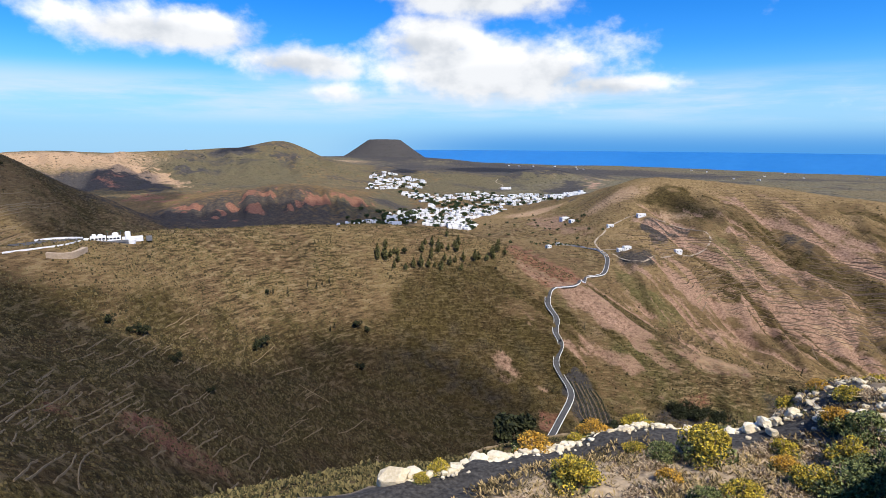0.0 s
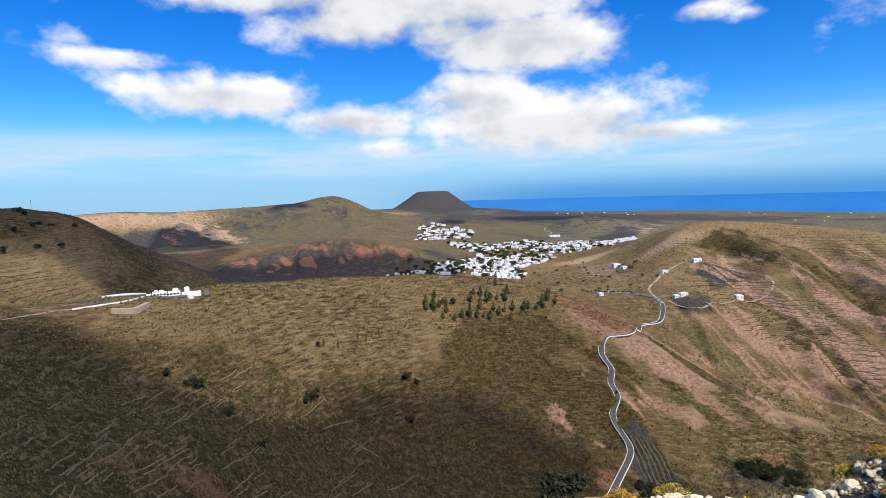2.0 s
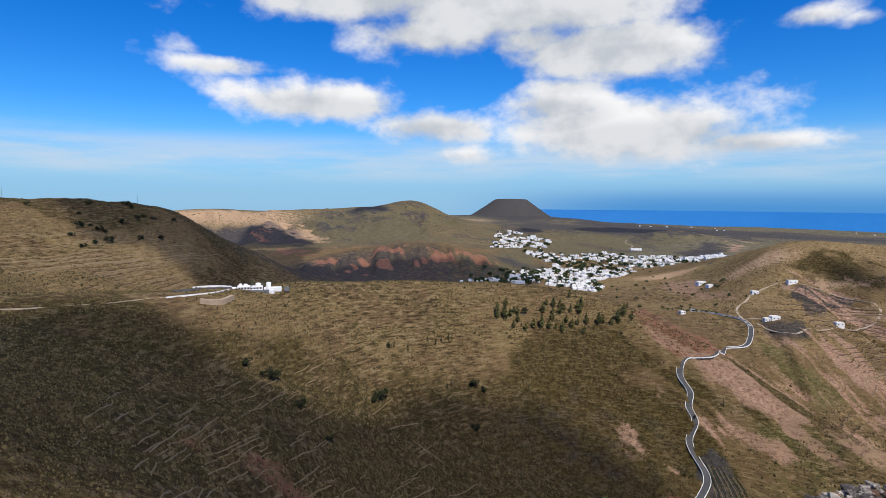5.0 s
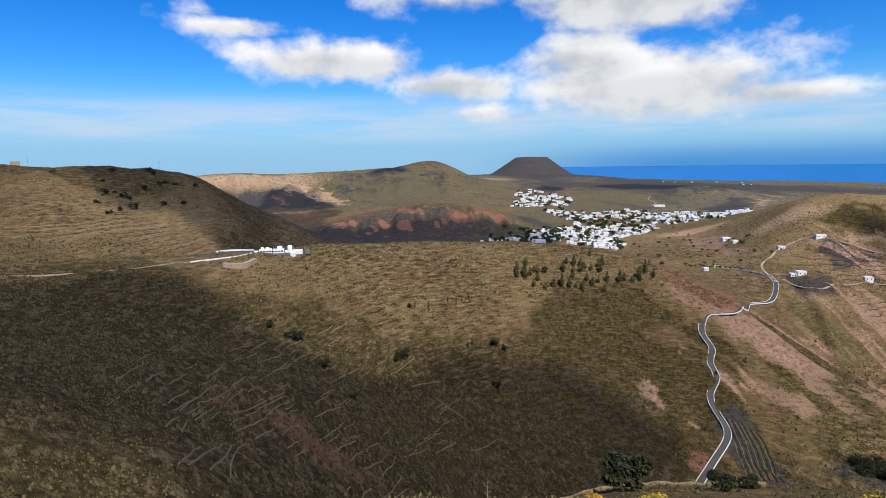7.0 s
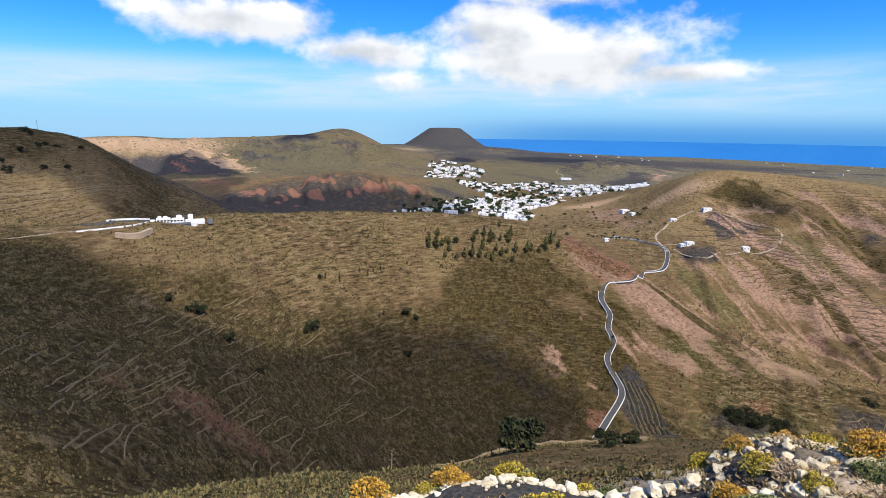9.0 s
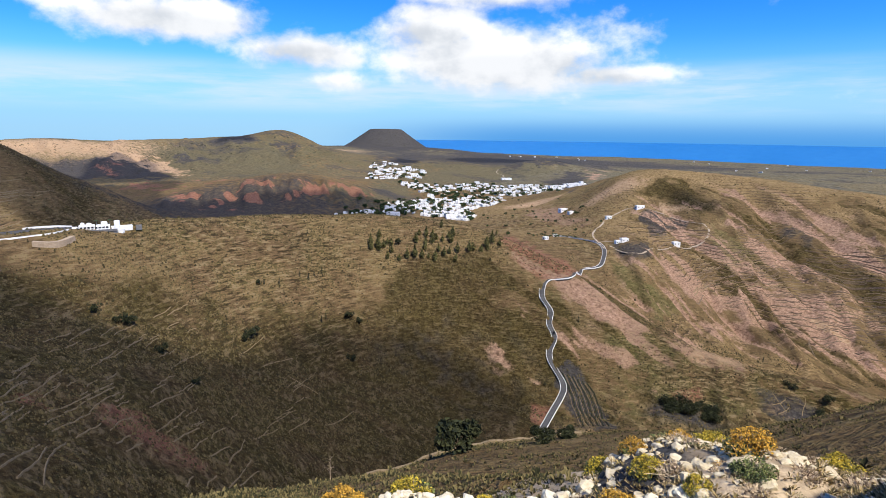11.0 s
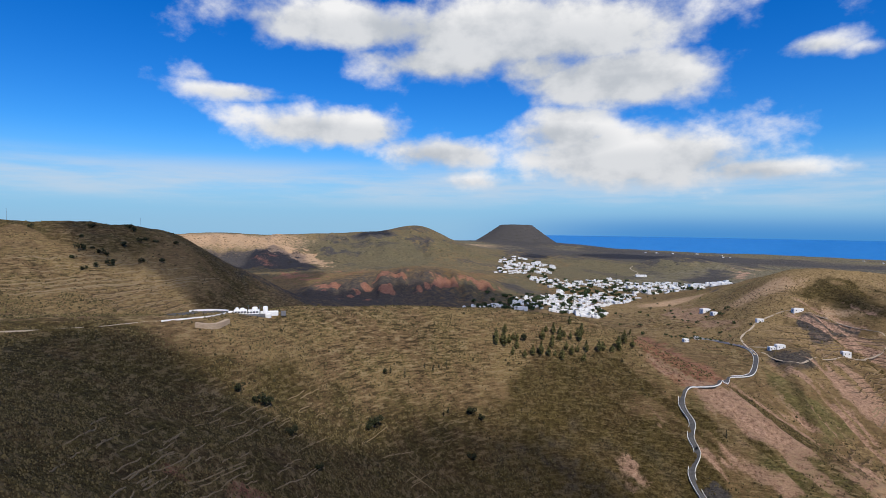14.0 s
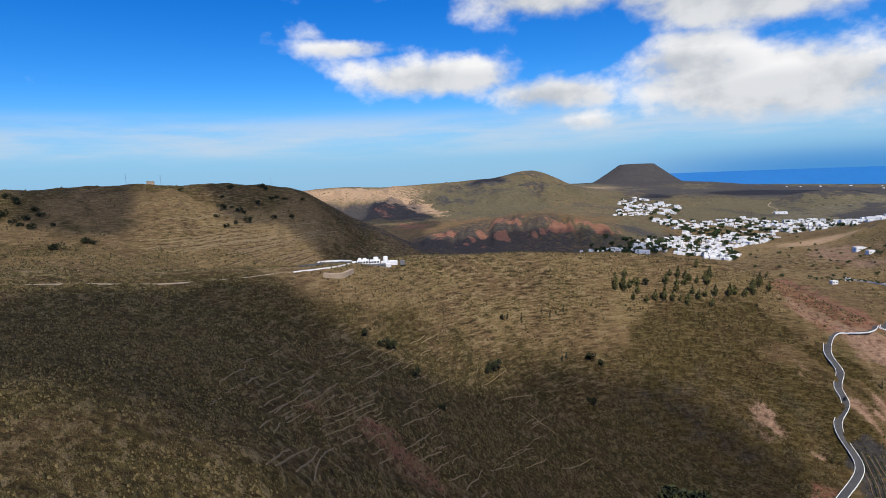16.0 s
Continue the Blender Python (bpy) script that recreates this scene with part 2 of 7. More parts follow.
    for lo, hi, amount, colour in ((0.30, 0.16, 0.85, (0.045, 0.032, 0.021)), (0.78, 0.95, 0.45, (0.40, 0.27, 0.175))):
        band = n.new("ShaderNodeMapRange")
        l.new(tread.outputs[0], band.inputs[0])
        for k, v in enumerate((lo, hi, 0.0, amount)):
            band.inputs[k + 1].default_value = v
        flat = n.new("ShaderNodeRGB")
        flat.outputs[0].default_value = (*colour, 1)
        soil = mixed(times(times(band.outputs[0], gappy), attr("terraced"), 1.0), soil, flat.outputs[0])
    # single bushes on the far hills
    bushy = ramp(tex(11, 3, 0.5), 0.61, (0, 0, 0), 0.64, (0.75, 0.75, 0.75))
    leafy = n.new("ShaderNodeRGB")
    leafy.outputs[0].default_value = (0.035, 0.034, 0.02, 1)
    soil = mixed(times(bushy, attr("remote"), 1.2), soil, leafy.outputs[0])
    l.new(soil, b.inputs["Base Color"])
    relief = n.new("ShaderNodeMath")
    relief.operation = "MULTIPLY_ADD"
    l.new(lines.outputs[0], relief.inputs[0])
    relief.inputs[1].default_value = 0.9
    l.new(grain, relief.inputs[2])
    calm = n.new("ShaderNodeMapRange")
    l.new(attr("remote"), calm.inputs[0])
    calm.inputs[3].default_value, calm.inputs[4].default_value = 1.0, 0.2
    bump = n.new("ShaderNodeBump")
    bump.inputs["Distance"].default_value = 3.0
    l.new(calm.outputs[0], bump.inputs["Strength"])
    l.new(relief.outputs[0], bump.inputs["Height"])
    l.new(bump.outputs[0], b.inputs["Normal"])
    return m


SOIL = ground_material()


# ---- mesh helpers ----
def mesh_from(name, verts, faces, mat=None, smooth=False):
    me = bpy.data.meshes.new(name)
    me.from_pydata(verts, [], faces)
    if mat:
        me.materials.append(mat)
    if smooth:
        me.polygons.foreach_set("use_smooth", [True] * len(me.polygons))
    me.update()
    return me


def thing(name, label, category, group="", at=(0, 0, 0), turn=0.0):
    ob = new(name)
    ob.empty_display_size = 0.3
    ob.matrix_world = pose(*at, 0, 0, turn)
    return tagged(ob, label, category, group)


def part(name, bm, mat, parent=None, label="", smooth=False):
    """Links a bmesh as one mesh object under a thing or a part."""
    me = bpy.data.meshes.new(name)
    bm.to_mesh(me)
    bm.free()
    if mat:
        me.materials.append(mat)
    if smooth:
        me.polygons.foreach_set("use_smooth", [True] * len(me.polygons))
    ob = new(name, me)
    if parent:
        ob.parent = parent
    if label:
        tagged(ob, label)
    return ob


def box(bm, x0, y0, z0, x1, y1, z1, bevel=0.0, turn=None):
    r = bmesh.ops.create_cube(bm, size=1.0)
    m = Matrix.Translation(((x0 + x1) / 2, (y0 + y1) / 2, (z0 + z1) / 2)) @ Matrix.Diagonal((x1 - x0, y1 - y0, z1 - z0, 1))
    bmesh.ops.transform(bm, matrix=(turn @ m) if turn else m, verts=r["verts"])
    if bevel:
        edges = {e for v in r["verts"] for e in v.link_edges}
        bmesh.ops.bevel(bm, geom=list(edges), offset=bevel, segments=1, affect="EDGES")
    return bm

# ---- terrain ----
def lattice(ix, iy):
    h = (ix.astype(np.int64) * 374761393 + iy.astype(np.int64) * 668265263) & 0x7FFFFFFF
    h = ((h ^ (h >> 13)) * 1274126177) & 0x7FFFFFFF
    return ((h ^ (h >> 16)) & 0xFFFF) / 32767.5 - 1.0


def value_noise(x, y):
    ix, iy = np.floor(x), np.floor(y)
    fx, fy = x - ix, y - iy
    fx, fy = fx * fx * (3 - 2 * fx), fy * fy * (3 - 2 * fy)
    a, b = lattice(ix, iy), lattice(ix + 1, iy)
    c, d = lattice(ix, iy + 1), lattice(ix + 1, iy + 1)
    return (a + (b - a) * fx) * (1 - fy) + (c + (d - c) * fx) * fy


def fbm(x, y, size, octaves=4):
    total, gain = 0.0, 1.0
    for k in range(octaves):
        total = total + gain * value_noise(x / size + 17.3 * k, y / size - 9.1 * k)
        size, gain = size / 2.03, gain * 0.5
    return total


def smooth(a, b, x):
    t = np.clip((x - a) / (b - a), 0, 1)
    return t * t * (3 - 2 * t)


# Valley and ridge lines from near to far: bearing in degrees from +y, distance in metres, degrees above or below eye level
BROW = [(-70, 75, -30), (-45, 80, -32), (-25, 82, -33.8), (-15, 85, -33.4), (-6, 85, -32.6), (1, 85, -31.3), (7.6, 84, -29.2), (15, 84, -27.8), (24, 86, -25.8), (40, 90, -23.6), (60, 90, -22)]
VALLEY = [(-70, 110, -24), (-58, 120, -26), (-50, 130, -27.5), (-40, 145, -29), (-30, 170, -30.5), (-20, 205, -32.5), (-10, 250, -33.5), (0, 300, -33), (12, 345, -31.2),
          (25, 400, -27.2), (40, 450, -25.2), (60, 480, -24)]
FLOOR = [(-70, 300, -9.6), (-58, 310, -11), (-50, 320, -12.6), (-40, 335, -15), (-30, 365, -16.8), (-20, 380, -20.8), (-10, 395, -24.3), (0, 410, -26.2), (12, 420, -26.3),
         (25, 450, -24.6), (40, 500, -23), (60, 540, -21.5)]
CREST = [(-70, 420, -5.6), (-61.8, 420, -6.3), (-56, 430, -7.1), (-49.5, 440, -8.1), (-43, 450, -8.35), (-36.2, 460, -8.6), (-31, 470, -8.45),
         (-28.2, 490, -8.3), (-17, 545, -8.2), (-10, 570, -8.2), (-5, 580, -8.25), (1, 580, -8.8), (4.4, 575, -9.7), (6.7, 570, -10.5),
         (10.2, 560, -12.1), (13.6, 545, -13.6), (19.8, 530, -16.9), (25.6, 520, -19.3), (30.5, 515, -20.3), (40, 540, -20.3), (60, 600, -18)]
BEHIND = [(-70, 520, -5.6), (-62, 540, -6.2), (-49, 560, -7.6), (-43, 570, -8.4), (-36, 620, -9.0), (-28, 720, -10.5), (-17, 800, -11.5), (-5, 800, -12),
          (4.4, 760, -11.9), (10.2, 700, -11.9), (13.6, 640, -13.0), (19.8, 610, -16.3), (25.6, 590, -19.0), (30.5, 575, -20.2), (40, 620, -19.6), (60, 700, -17)]
LEFT_HILL = [(-70, 880, 0.1), (-61, 900, 0.1), (-53.7, 900, 0.1), (-49.3, 900, 0.0), (-41, 900, -0.35), (-37.3, 900, -1.2), (-35.2, 905, -2.4),
             (-33.1, 910, -3.9), (-28.7, 930, -6.1), (-25.4, 960, -7.4), (-17, 960, -9.2), (-5, 960, -9.6), (4.4, 900, -9.9), (10.2, 810, -10.2),
             (15.6, 760, -11.0), (19.8, 740, -11.3), (25.6, 720, -14.5), (30.5, 700, -16.8), (40, 740, -15.5), (60, 800, -12)]
HOLLOW = [(-70, 1150, -5), (-50, 1150, -6), (-37, 1150, -6.5), (-28.7, 1100, -8.2), (-21, 1080, -8.6), (-10, 1100, -8.8), (-4, 1120, -8.7), (3, 1150, -8.4),
          (8, 1100, -7.9), (12.6, 980, -8.3), (16, 900, -8.4), (19.8, 880, -8.6), (25.6, 850, -9.8), (30.5, 840, -11.2), (40, 860, -10.2), (60, 900, -8)]
MIDDLE = [(-70, 1450, -4), (-50, 1450, -5), (-37, 1450, -6.5), (-30.3, 1420, -6.9), (-25.7, 1400, -6.0), (-20.8, 1380, -5.0), (-17.2, 1370, -4.4), (-14.6, 1370, -4.2),
          (-11.4, 1370, -4.6), (-8.1, 1380, -5.5), (-5.9, 1400, -6.4), (-3.6, 1420, -7.2), (0, 1420, -7.1), (5.5, 1350, -7.0), (9, 1300, -6.7), (12.2, 1230, -6.0),
          (15.3, 1160, -4.8), (17.4, 1120, -3.8), (18.9, 1110, -3.4), (20.9, 1100, -3.28), (23.3, 1100, -3.4), (27, 1100, -3.55), (31.4, 1090, -3.95),
          (34.6, 1080, -4.4), (37.9, 1080, -4.75), (45, 1080, -5.2), (60, 1100, -5)]
FAR_VALLEY = [(-70, 1900, -4), (-37, 1900, -4.6), (-28, 1850, -4.6), (-20, 1800, -4.6), (-12, 1850, -4.5), (-7.5, 1900, -4.6), (-2, 2000, -4.3), (4.3, 1950, -4.9),
              (9.9, 1800, -5.2), (13.7, 1750, -4.75), (17, 1600, -4.9), (24, 1550, -5.5), (38, 1600, -5.6), (60, 1600, -5.5)]
FAR_RIDGE = [(-70, 2600, -1.0), (-37.5, 2600, -1.12), (-34.6, 2600, -1.03), (-29, 2600, -1.1), (-25.3, 2600, -0.98), (-20.6, 2650, -0.66), (-19, 2680, -0.58), (-17, 2700, -0.75),
             (-12, 2750, -1.4), (-9.1, 2750, -2.25), (-5, 2750, -2.75), (0, 2700, -2.9), (4.3, 2600, -3.3), (9, 2600, -3.4), (14, 2600, -3.3),
             (18, 2500, -3.6), (24, 2500, -3.7), (38, 2500, -3.8), (60, 2500, -3.8)]
PLAIN = [(-70, 3500, -1.6), (-12, 3500, -1.75), (-6, 3500, -1.9), (0, 3500, -2.1), (7.6, 3500, -2.5), (17, 3500, -2.7), (38, 3500, -2.95), (60, 3500, -3)]
COAST = [(-70, 4600, -1.4), (-12, 4600, -1.5), (-3, 4600, -1.62), (0.9, 4600, -1.74), (3.7, 4600, -1.98), (7.6, 4600, -2.07), (12, 4600, -2.2), (17, 4600, -2.16), (22, 4600, -2.22),
         (27, 4600, -2.35), (38, 4600, -2.5), (60, 4600, -2.6)]
LINES = [BROW, VALLEY, FLOOR, CREST, BEHIND, LEFT_HILL, HOLLOW, MIDDLE, FAR_VALLEY, FAR_RIDGE, PLAIN, COAST]
TABLE_AZ = np.linspace(-75, 65, 1401)


def soft_line(line):
    a = np.array(line, float)
    k = np.exp(-0.5 * (np.arange(-12, 13) / 5.0) ** 2)
    k /= k.sum()
    out = []
    for col in (1, 2):
        v = np.interp(TABLE_AZ, a[:, 0], a[:, col])
        out.append(np.convolve(np.pad(v, 12, mode="edge"), k, mode="valid"))
    return out


TABLES = [soft_line(line) for line in LINES]
ROW_S = [-8, 3, 6, 10, 12.3, 14, 15, 16, 17, 19, 24, 66]      # the terrace's outer edge: metres along the parapet and out from it
ROW_D = [13.5, 12.8, 12.2, 11.8, 11.5, 11.1, 10.2, 8.9, 8.2, 8.8, 9.0, 9.0]
U, N = (0.866, 0.5), (-0.5, 0.866)      # along the lookout's parapet, and out over the valley


def loft(az, r):
    """Height of the smooth land at a bearing and distance: a monotone curve through the ridge and valley lines."""
    rs = np.stack([np.full_like(az, 30.0)] + [np.interp(az, TABLE_AZ, t[0]) for t in TABLES], 1)
    zs = np.stack([np.full_like(az, -18.5)] + [np.interp(az, TABLE_AZ, t[0] * np.tan(np.radians(t[1]))) for t in TABLES], 1)
    h, s = np.diff(rs, axis=1), np.diff(zs, axis=1) / np.diff(rs, axis=1)
    m = np.zeros_like(zs)
    both = s[:, :-1] * s[:, 1:] > 0
    w1, w2 = 2 * h[:, 1:] + h[:, :-1], h[:, 1:] + 2 * h[:, :-1]
    with np.errstate(divide="ignore", invalid="ignore"):
        m[:, 1:-1] = np.where(both, (w1 + w2) / (w1 / s[:, :-1] + w2 / s[:, 1:]), 0)
    m[:, 0], m[:, -1] = s[:, 0], s[:, -1]
    rr = np.clip(r, 30, 4600)
    i = np.clip((rr[:, None] >= rs).sum(1) - 1, 0, rs.shape[1] - 2)
    j = np.arange(len(az))
    hh = h[j, i]
    t = (rr - rs[j, i]) / hh
    z = ((2 * t ** 3 - 3 * t ** 2 + 1) * zs[j, i] + (t ** 3 - 2 * t ** 2 + t) * hh * m[j, i]
         + (-2 * t ** 3 + 3 * t ** 2) * zs[j, i + 1] + (t ** 3 - t ** 2) * hh * m[j, i + 1])
    return z + EYE


def cone(x, y, az, r, foot, height, crater=0.0, power=1.25):
    cx, cy = r * math.sin(radians(az)), r * math.cos(radians(az))
    q = np.hypot(x - cx, y - cy) / foot
    top = np.clip(1 - q, 0, 1)
    if crater:
        top = np.minimum(top, crater)
        return height * (top / crater) ** power
    return height * smooth(0, 1, top)


def spur_mask(az, r):
    return smooth(-8, 6, az) * smooth(385, 430, r) * (1 - smooth(590, 650, r))


def spur_lines(az, r):
    """Gullies that run down the nose of the opposite ridge."""
    return fbm(r / 15.0 + 0.22 * az, az / 9.0, 1.0, 4)


def side_mask(az, r):
    return smooth(15, 21, az) * smooth(590, 660, r) * (1 - smooth(980, 1080, r))


def side_lines(az, r):
    """Gullies that run aslant down the terraced flank."""
    return fbm((az + 0.07 * (r - 700)) / 1.5, r / 170.0, 1.0, 4)


def landform(x, y):
    """Height of the land at world x, y (arrays), as its forms give it."""
    x, y = np.asarray(x, float), np.asarray(y, float)
    shape = x.shape
    x, y = x.ravel(), y.ravel()
    r, az = np.hypot(x, y), np.degrees(np.arctan2(x, y))
    d = N[0] * x + N[1] * y
    az = np.clip(np.where(d > 0, az, 0), -74, 64)
    z = loft(az, r)
    rough = smooth(40, 160, r) * (1 - 0.6 * smooth(1400, 2200, r))
    z = z + rough * (2.2 * fbm(x, y, 60.0, 4) + 0.35 * fbm(x, y, 5.0, 3))
    q = az + (r - 600) * 0.026
    ribs = 1 - np.abs(fbm(q / 2.6, r / 700.0, 1.0, 3))
    flank = smooth(15, 21, az) * smooth(560, 680, r) * (1 - smooth(960, 1090, r))
    z = z + flank * 11.0 * (ribs - 0.78)
    q2 = az + (r - 450) * 0.03
    ribs2 = 1 - np.abs(fbm(q2 / 3.4 + 7, r / 300.0, 1.0, 3))
    z = z + smooth(-6, 6, az) * smooth(380, 430, r) * (1 - smooth(490, 560, r)) * 4.5 * (ribs2 - 0.75)
    q3 = az * 1.0 + (r - 800) * 0.004
    ribs3 = 1 - np.abs(fbm(q3 / 2.6 + 3, r / 600.0, 1.0, 3))
    z = z + (1 - smooth(-32, -24, az)) * smooth(620, 720, r) * (1 - smooth(820, 900, r)) * 6.0 * (ribs3 - 0.75)
    z = z + spur_mask(az, r) * 3.4 * (1 - np.abs(spur_lines(az, r)) - 0.7) + side_mask(az, r) * 5.0 * (1 - np.abs(side_lines(az, r)) - 0.7)
    red_hill = smooth(-32, -27, az) * (1 - smooth(-8, -5, az)) * smooth(1150, 1250, r) * (1 - smooth(1320, 1375, r))
    z = z + red_hill * (16.0 * (1 - np.abs(fbm(az / 1.8, r / 500.0, 1.0, 3)) - 0.78) + 6.0 * (0.7 - np.abs(fbm(az / 0.6 + 5, r / 200.0, 1.0, 3))))
    z = z + smooth(640, 720, r) * (1 - smooth(2400, 2700, r)) * (1 - np.clip(red_hill, 0, 1)) * (1 - 0.7 * smooth(2, 8, az) * smooth(1000, 1200, r)) * 3.0 * (0.7 - np.abs(fbm(x - 800, y, 75.0, 4)))
    range_ = (1 - smooth(-13, -8, az)) * smooth(1950, 2150, r) * (1 - smooth(2450, 2600, r))
    z = z + range_ * 26.0 * (1 - np.abs(fbm(az / 3.2 + 11, r / 500.0, 1.0, 5)) - 0.78) + range_ * 15.0 * (0.7 - np.abs(fbm(x, y, 210.0, 5)))
    far = smooth(1600, 2200, r)
    z = z + far * (7.0 * fbm(x, y, 300.0, 4) * (1 - smooth(2900, 3300, r) * 0.7))
    z = z + cone(x, y, -5.75, 4300, 305, 118, 0.62, 1.12)
    z = z + cone(x, y, -5.6, 4250, 800, 20)
    z = z + cone(x, y, -15.4, 2690, 210, 46)
    z = z + cone(x, y, 1.2, 2400, 240, 26) + cone(x, y, -24.6, 2250, 70, 16) + cone(x, y, -29.9, 2050, 110, 22)
    z = z + cone(x, y, 9.9, 2480, 260, 34)
    crest_r = np.interp(az, TABLE_AZ, TABLES[3][0])
    rim = np.exp(-((r - crest_r + 4) / 14) ** 2) * smooth(-31, -24, az) * (1 - smooth(6, 12, az))
    z = z + rim * (1.5 * np.clip(fbm(x, y, 17, 4) + 0.1, 0, 1) + 0.5 * fbm(x, y, 5, 3))      # rock outcrops along the rim
    edge = np.interp(U[0] * x + U[1] * y, ROW_S, ROW_D)
    along = U[0] * x + U[1] * y
    dd = d - (edge - 12.0) * smooth(4.5, 8, d)
    near = np.interp(dd, [0.7, 1.5, 4.5, 12.2, 13.9, 70.0], [0.0, -0.9, -5.9, -7.3, -8.9, -40.0])
    near = near + 1.6 * smooth(14.5, 18.0, along) * (1 - smooth(18.8, 23.0, along)) * smooth(3.0, 6.0, d) * (1 - smooth(10.5, 15.0, dd))
    near = near - 7.0 * smooth(21, 34, along) * smooth(3.0, 7.0, d)
    near = near + smooth(1.2, 5, d) * 0.15 * fbm(x, y, 3.0, 3)
    near = np.where(d < -7, np.clip(-7 - d, 0, 60) * 0.35 + 0.4 * fbm(x, y, 7, 3), near)
    w = smooth(14, 60, dd)
    z = z * w + near * (1 - w)
    return z.reshape(shape)


GRID_AZ = np.concatenate([np.arange(-180, -68, 4.0), np.arange(-68, 47, 0.2), np.arange(48, 180, 4.0)])
GRID_R = np.concatenate([[0.3], np.arange(1, 24, 0.8), np.arange(24, 60, 1.5), np.arange(60, 620, 2.4), np.arange(620, 1500, 4.5), np.arange(1500, 4620, 14)])
grid_a, grid_q = np.meshgrid(np.radians(GRID_AZ), GRID_R)
GRID_X, GRID_Y = grid_q * np.sin(grid_a), grid_q * np.cos(grid_a)
GRID_Z = landform(GRID_X, GRID_Y)


def height(x, y):
    """Height of the ground sheet at world x, y (arrays)."""
    x, y = np.asarray(x, float), np.asarray(y, float)
    i = np.clip(np.interp(np.hypot(x, y), GRID_R, np.arange(len(GRID_R))), 0, len(GRID_R) - 1.001)
    j = np.clip(np.interp(np.degrees(np.arctan2(x, y)), GRID_AZ, np.arange(len(GRID_AZ))), 0, len(GRID_AZ) - 1.001)
    i0, j0 = i.astype(int), j.astype(int)
    a, b = i - i0, j - j0
    return ((GRID_Z[i0, j0] * (1 - b) + GRID_Z[i0, j0 + 1] * b) * (1 - a) + (GRID_Z[i0 + 1, j0] * (1 - b) + GRID_Z[i0 + 1, j0 + 1] * b) * a)


def spot(az, r):
    """World place on the ground at a bearing and distance."""
    x, y = r * math.sin(radians(az)), r * math.cos(radians(az))
    return x, y, float(height(np.array([x]), np.array([y]))[0])


def seen_at(az, el, near=60.0, far=4500.0):
    """The first ground met by the line of sight from the lookout at that bearing and elevation."""
    sn, cs, slope = math.sin(radians(az)), math.cos(radians(az)), math.tan(radians(el))
    r = np.geomspace(near, far, 260)
    for k in range(2):
        under = height(r * sn, r * cs) - EYE >= r * slope
        i = int(np.argmax(under)) if under.any() else len(r) - 1
        if k == 0:
            r = np.linspace(r[max(i - 1, 0)], r[i], 24)
    return spot(az, r[i]) + (r[i],)


def patch(az, r, az0, r0, wa, wr, turn=0.0):
    """A soft oval mask round a bearing and distance; wa in metres across, wr in metres along, turned in plan."""
    p, q = r * np.radians(az - az0), r - r0
    c, s = math.cos(radians(turn)), math.sin(radians(turn))
    return np.exp(-((p * c + q * s) / wa) ** 2 - ((q * c - p * s) / wr) ** 2)


# dark cinder fields: bearing, elevation, half width and half depth in metres
FIELDS = [(a, seen_at(a, e, 150)[3], w, h) for a, e, w, h in ((25.4, -25.2, 26, 18), (34.2, -23.1, 24, 14), (14.8, -25.2, 8, 18))]


TILLED = [(a, seen_at(a, e, 150)[3], w, h) for a, e, w, h in ((9.0, -7.0, 60, 30), (16.5, -5.3, 50, 30))]


# bare spurs, banks and slides: soil, half width in metres, strength, and the line they follow (bearing, elevation)
SCARS = [("ochre", 4, 1.0, [(34.5, -15.2), (37.9, -16.7)]), ("dark", 13, 1.2, [(14.4, -23.4), (15.8, -25.2), (17.0, -27.3)]), ("dry", 6, 0.9, [(19.0, -3.8), (24.0, -3.8), (30.0, -4.2), (37.0, -4.9)]),
         ("pink", 5, 0.9, [(27.0, -7.6), (30.0, -9.6), (34.0, -11.4), (39.0, -13.4)]), ("pink", 6, 0.7, [(23.0, -9.0), (27.5, -11.2), (31.0, -12.6)]), ("pink", 4, 0.8, [(26.0, -5.3), (30.0, -6.9), (36.0, -9.2)])]
SCAR_LINES = [(kind, w, k, [seen_at(a, e, 300)[:2] for a, e in pts]) for kind, w, k, pts in SCARS]
